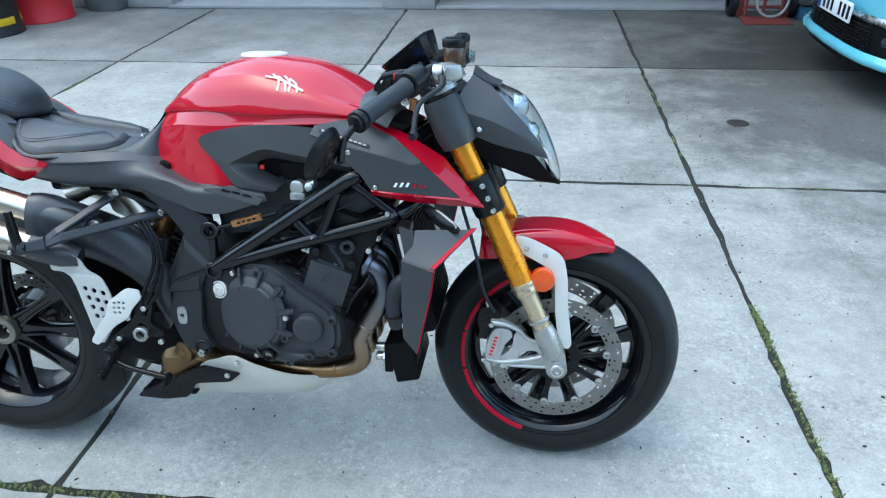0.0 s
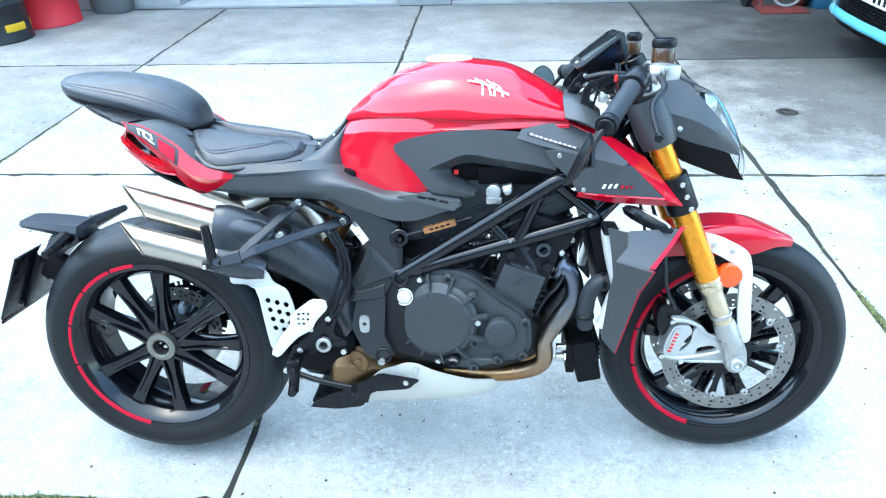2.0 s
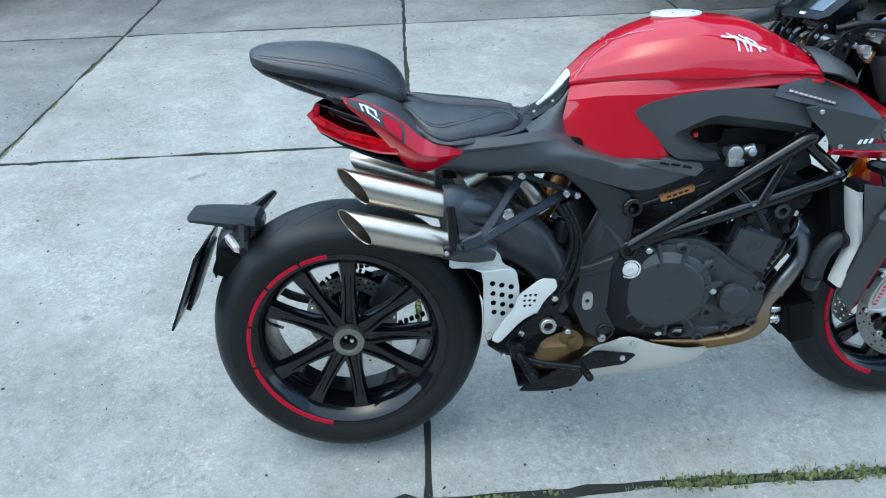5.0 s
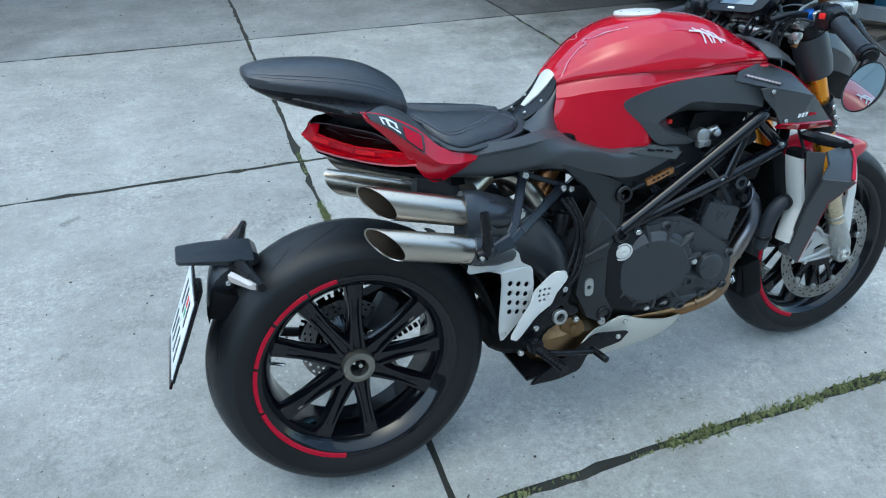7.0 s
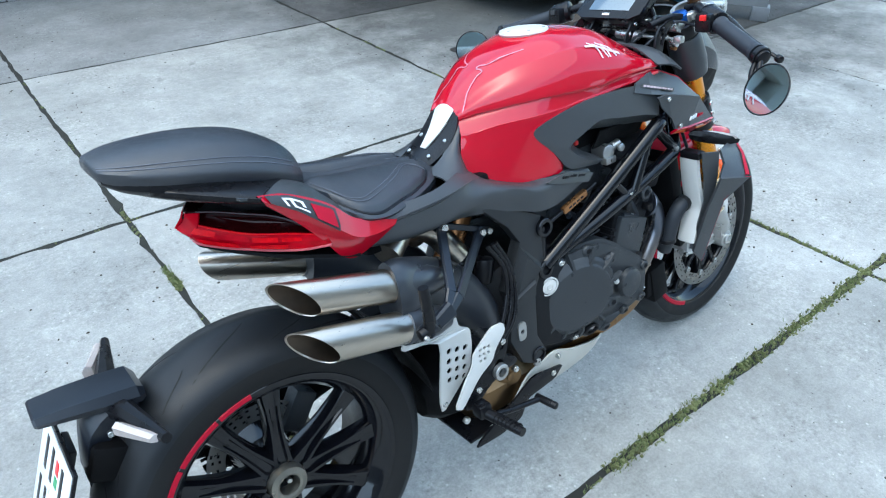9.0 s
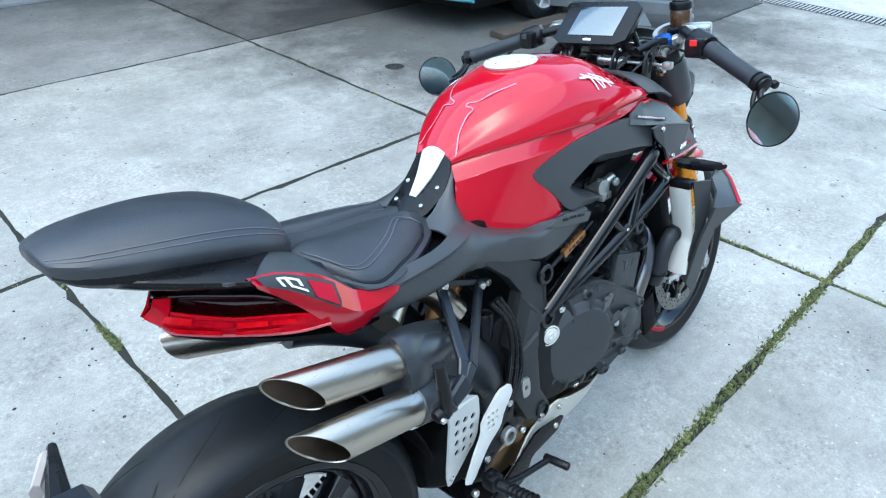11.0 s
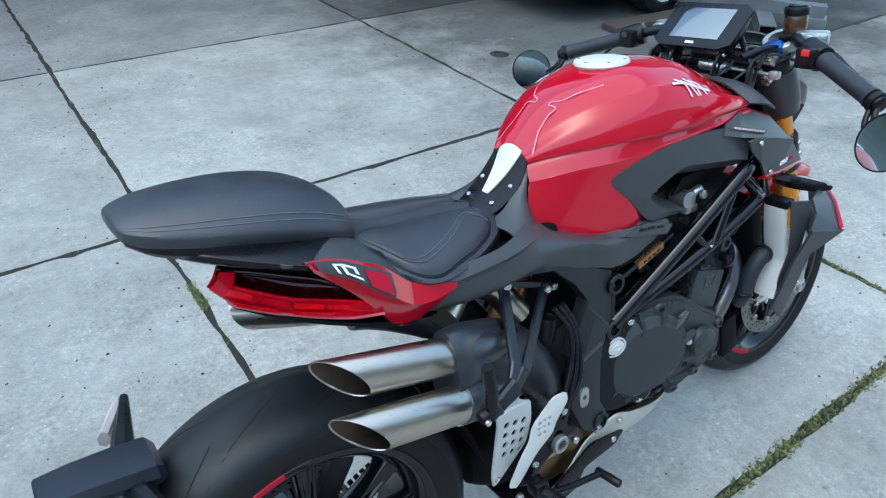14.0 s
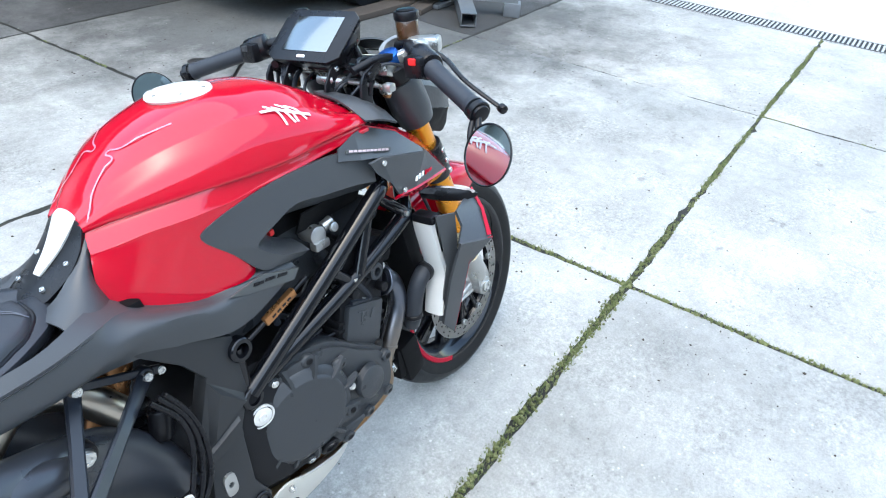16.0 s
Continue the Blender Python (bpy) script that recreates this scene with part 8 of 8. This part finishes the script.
# workshop front: plinths, white folding door, dark door bay
wall = thing("wall_north", "grey plastered workshop wall with a concrete plinth", "wall", kind="structure")
for x0, x1 in ((-12, -3.90), (-1.22, -0.72), (2.55, 9.0)):
    part("pier", box(((x0 + x1) / 2, 7.42, 1.25), (x1 - x0, 0.5, 2.5), 0.01), RENDERED, wall)
    part("plinth", box(((x0 + x1) / 2, 7.30, 0.13), (x1 - x0 + 0.02, 0.56, 0.26), 0.008), PLINTH, wall)
part("lintel", box((-1.5, 7.42, 2.7), (21, 0.5, 0.4), 0.01), RENDERED, wall)
part("plinth", box((-3.62, 7.30, 0.05), (0.50, 0.52, 0.10), 0.008), PLINTH, wall)
part("threshold", box((-2.3, 7.20, 0.012), (2.2, 0.36, 0.03), 0.006), PLINTH, wall)
part("threshold", box((0.92, 7.18, 0.012), (3.24, 0.32, 0.03), 0.006), PLINTH, wall)
wd = thing("door_1", "white sheet metal workshop door, closed", "door", kind="structure")
for i in range(4):
    part("door_leaf", box((-3.46 + 0.66 * i + 0.0, 7.40, 1.27), (0.652, 0.045, 2.46), 0.006), DOOR_WHITE, wd)
part("door_rail", box((-2.47, 7.372, 0.075), (2.64, 0.012, 0.05), 0.003), DOOR_WHITE, wd)
part("door_rail", box((-2.47, 7.40, 0.036), (2.64, 0.03, 0.012), 0.002), BLACK, wd)
dd = thing("door_2", "dark sheet metal workshop door, closed", "door", kind="structure")
for i in range(4):
    part("door_leaf", box((-0.31 + 0.82 * i, 7.42, 1.27), (0.812, 0.045, 2.46), 0.006), DOOR_DARK, dd)
part("roof_edge", box((-1.5, 11.2, 2.98), (21, 8.2, 0.14), 0.02), PLINTH, wall)
# unseen overhang, added to keep sky light off the floor by the wall
part("eaves", box((-1.5, 6.88, 2.87), (21, 0.6, 0.08), 0.01), PLINTH, wall)
part("back_wall", box((-1.5, 15.3, 1.45), (21, 0.3, 2.9), 0.02), RENDERED, wall)

# drums and bin by the wall
def drum(x, y, paint, label, bands):
    d = thing("steel_drum", label, "drum", pose(x, y, 0), "drums by the wall")
    prof = [(0.0, 0.01), (0.275, 0.01), (0.288, 0.0), (0.290, 0.012), (0.283, 0.022), (0.283, 0.28), (0.292, 0.292), (0.292, 0.302), (0.283, 0.314), (0.283, 0.57), (0.292, 0.582), (0.292, 0.592), (0.283, 0.604), (0.283, 0.862), (0.290, 0.872), (0.288, 0.884), (0.275, 0.872), (0.0, 0.870)]
    part("shell", moved(lathe([(r, z) for r, z in prof], 48), pose(0, 0, 0, 90, 0, 0)), paint, d)
    for z0, z1, a0, a1 in bands:
        part("band", moved(lathe([(0.2845, z0), (0.2855, z0 + 0.002), (0.2855, z1 - 0.002), (0.2845, z1)], max(6, int((a1 - a0) / 6)), False, a0, a1 - a0), pose(0, 0, 0, 90, 0, 0)), YELLOW, d, "yellow tape band")
    return d


drum(-4.44, 6.55, DRUM_RED, "red painted steel drum beside the wall", [])
drum(-4.56, 5.95, DRUM_BLACK, "black steel drum with yellow tape bands", [(0.09, 0.15, a, a + 38) for a in range(0, 360, 60)] + [(0.345, 0.43, 0, 359)])
bn = thing("grey_bin", "scuffed grey plastic container by the wall", "container", pose(-4.02, 6.98, 0))
part("tub", loft([[(0.20 * k * c, 0.16 * k * q, z) for c, q in chaikin([(1, 1), (-1, 1), (-1, -1), (1, -1)], 2)] for z, k in ((0.0, 0.85), (0.02, 0.93), (0.25, 1.0), (0.44, 1.04), (0.45, 1.1), (0.47, 1.1), (0.47, 1.0), (0.05, 0.9))]), BIN, bn)

# hand truck and oddments
ht = thing("hand_truck", "faded red steel hand truck parked at the wall", "hand truck", pose(2.20, 6.62, 0))
part("toe_plate", box((0, -0.06, 0.012), (0.40, 0.22, 0.014), 0.004, pose(0, 0, 0, 4, 0, 0)), RUST_RED, ht)
for x in (-0.15, 0.0, 0.15):
    part("upright", tube([(x, 0.05, 0.0), (x, 0.08, 0.5), (x, 0.14, 1.10)], 0.014, 10, 3), RUST_RED, ht)
for z in (0.10, 0.45, 0.85):
    part("cross_bar", tube([(-0.17, 0.055 + 0.06 * z, z), (0.17, 0.055 + 0.06 * z, z)], 0.014, 10, 1), RUST_RED, ht)
for s in (-1, 1):
    part("truck_wheel", moved(lathe([(0.05, -0.03), (0.10, -0.032), (0.122, -0.02), (0.125, 0), (0.122, 0.02), (0.10, 0.032), (0.05, 0.03)], 28), Matrix.Translation((s * 0.245, 0.16, 0.125)) @ pose(0, 0, 0, 0, 0, 90)), RUBBER, ht)
    part("wheel_guard", box((s * 0.19, 0.10, 0.12), (0.06, 0.05, 0.20), 0.01), RUST_RED, ht)
part("coiled_hose", moved(lathe([(0.12, -0.008), (0.13, -0.012), (0.14, -0.008), (0.14, 0.008), (0.13, 0.012), (0.12, 0.008)], 32, True), Matrix.Translation((0.05, 0.02, 0.16)) @ pose(0, 0, 0, -10, 0, 0)), PLINTH, ht)
tb = thing("tool_crate", "low dark blue plastic crate on the floor", "crate", pose(2.62, 6.72, 0))
part("crate_body", box((0, 0, 0.06), (0.26, 0.22, 0.12), 0.015), LIFT_BLUE, tb)
part("crate_rim", box((0, 0, 0.125), (0.28, 0.24, 0.014), 0.005), BLACK, tb)

# plain unseen walls added to close the yard behind the camera;
# the tall south one blocks low sky and darkens the bike's reflections
for nm, c, sz in (("wall_south", (-2.0, -6.6, 2.5), (26, 0.3, 5.0)), ("wall_west", (-12.2, -1.0, 1.6), (0.3, 17, 3.2))):
    w = part(nm, box(c, sz, 0.02), YARD_WALL, None)
    tagged(w, "plain plastered yard wall, added out of view", "wall", kind="structure")

# unseen lean-to roof on slim posts, added to darken the lift bay
roof = thing("shelter_roof", "unseen flat sheet roof added to shade the lift bay", "roof", kind="structure")
part("roof_sheet", box((5.2, 6.1, 3.25), (8.0, 3.6, 0.06), 0.01), LIFT_STEEL, roof)
for x in (4.75, 9.1):
    part("roof_post", box((x, 4.4, 1.66), (0.09, 0.09, 3.32), 0.006), LIFT_STEEL, roof)
part("roof_beam", box((5.2, 4.4, 3.26), (8.0, 0.08, 0.12), 0.006), LIFT_STEEL, roof)
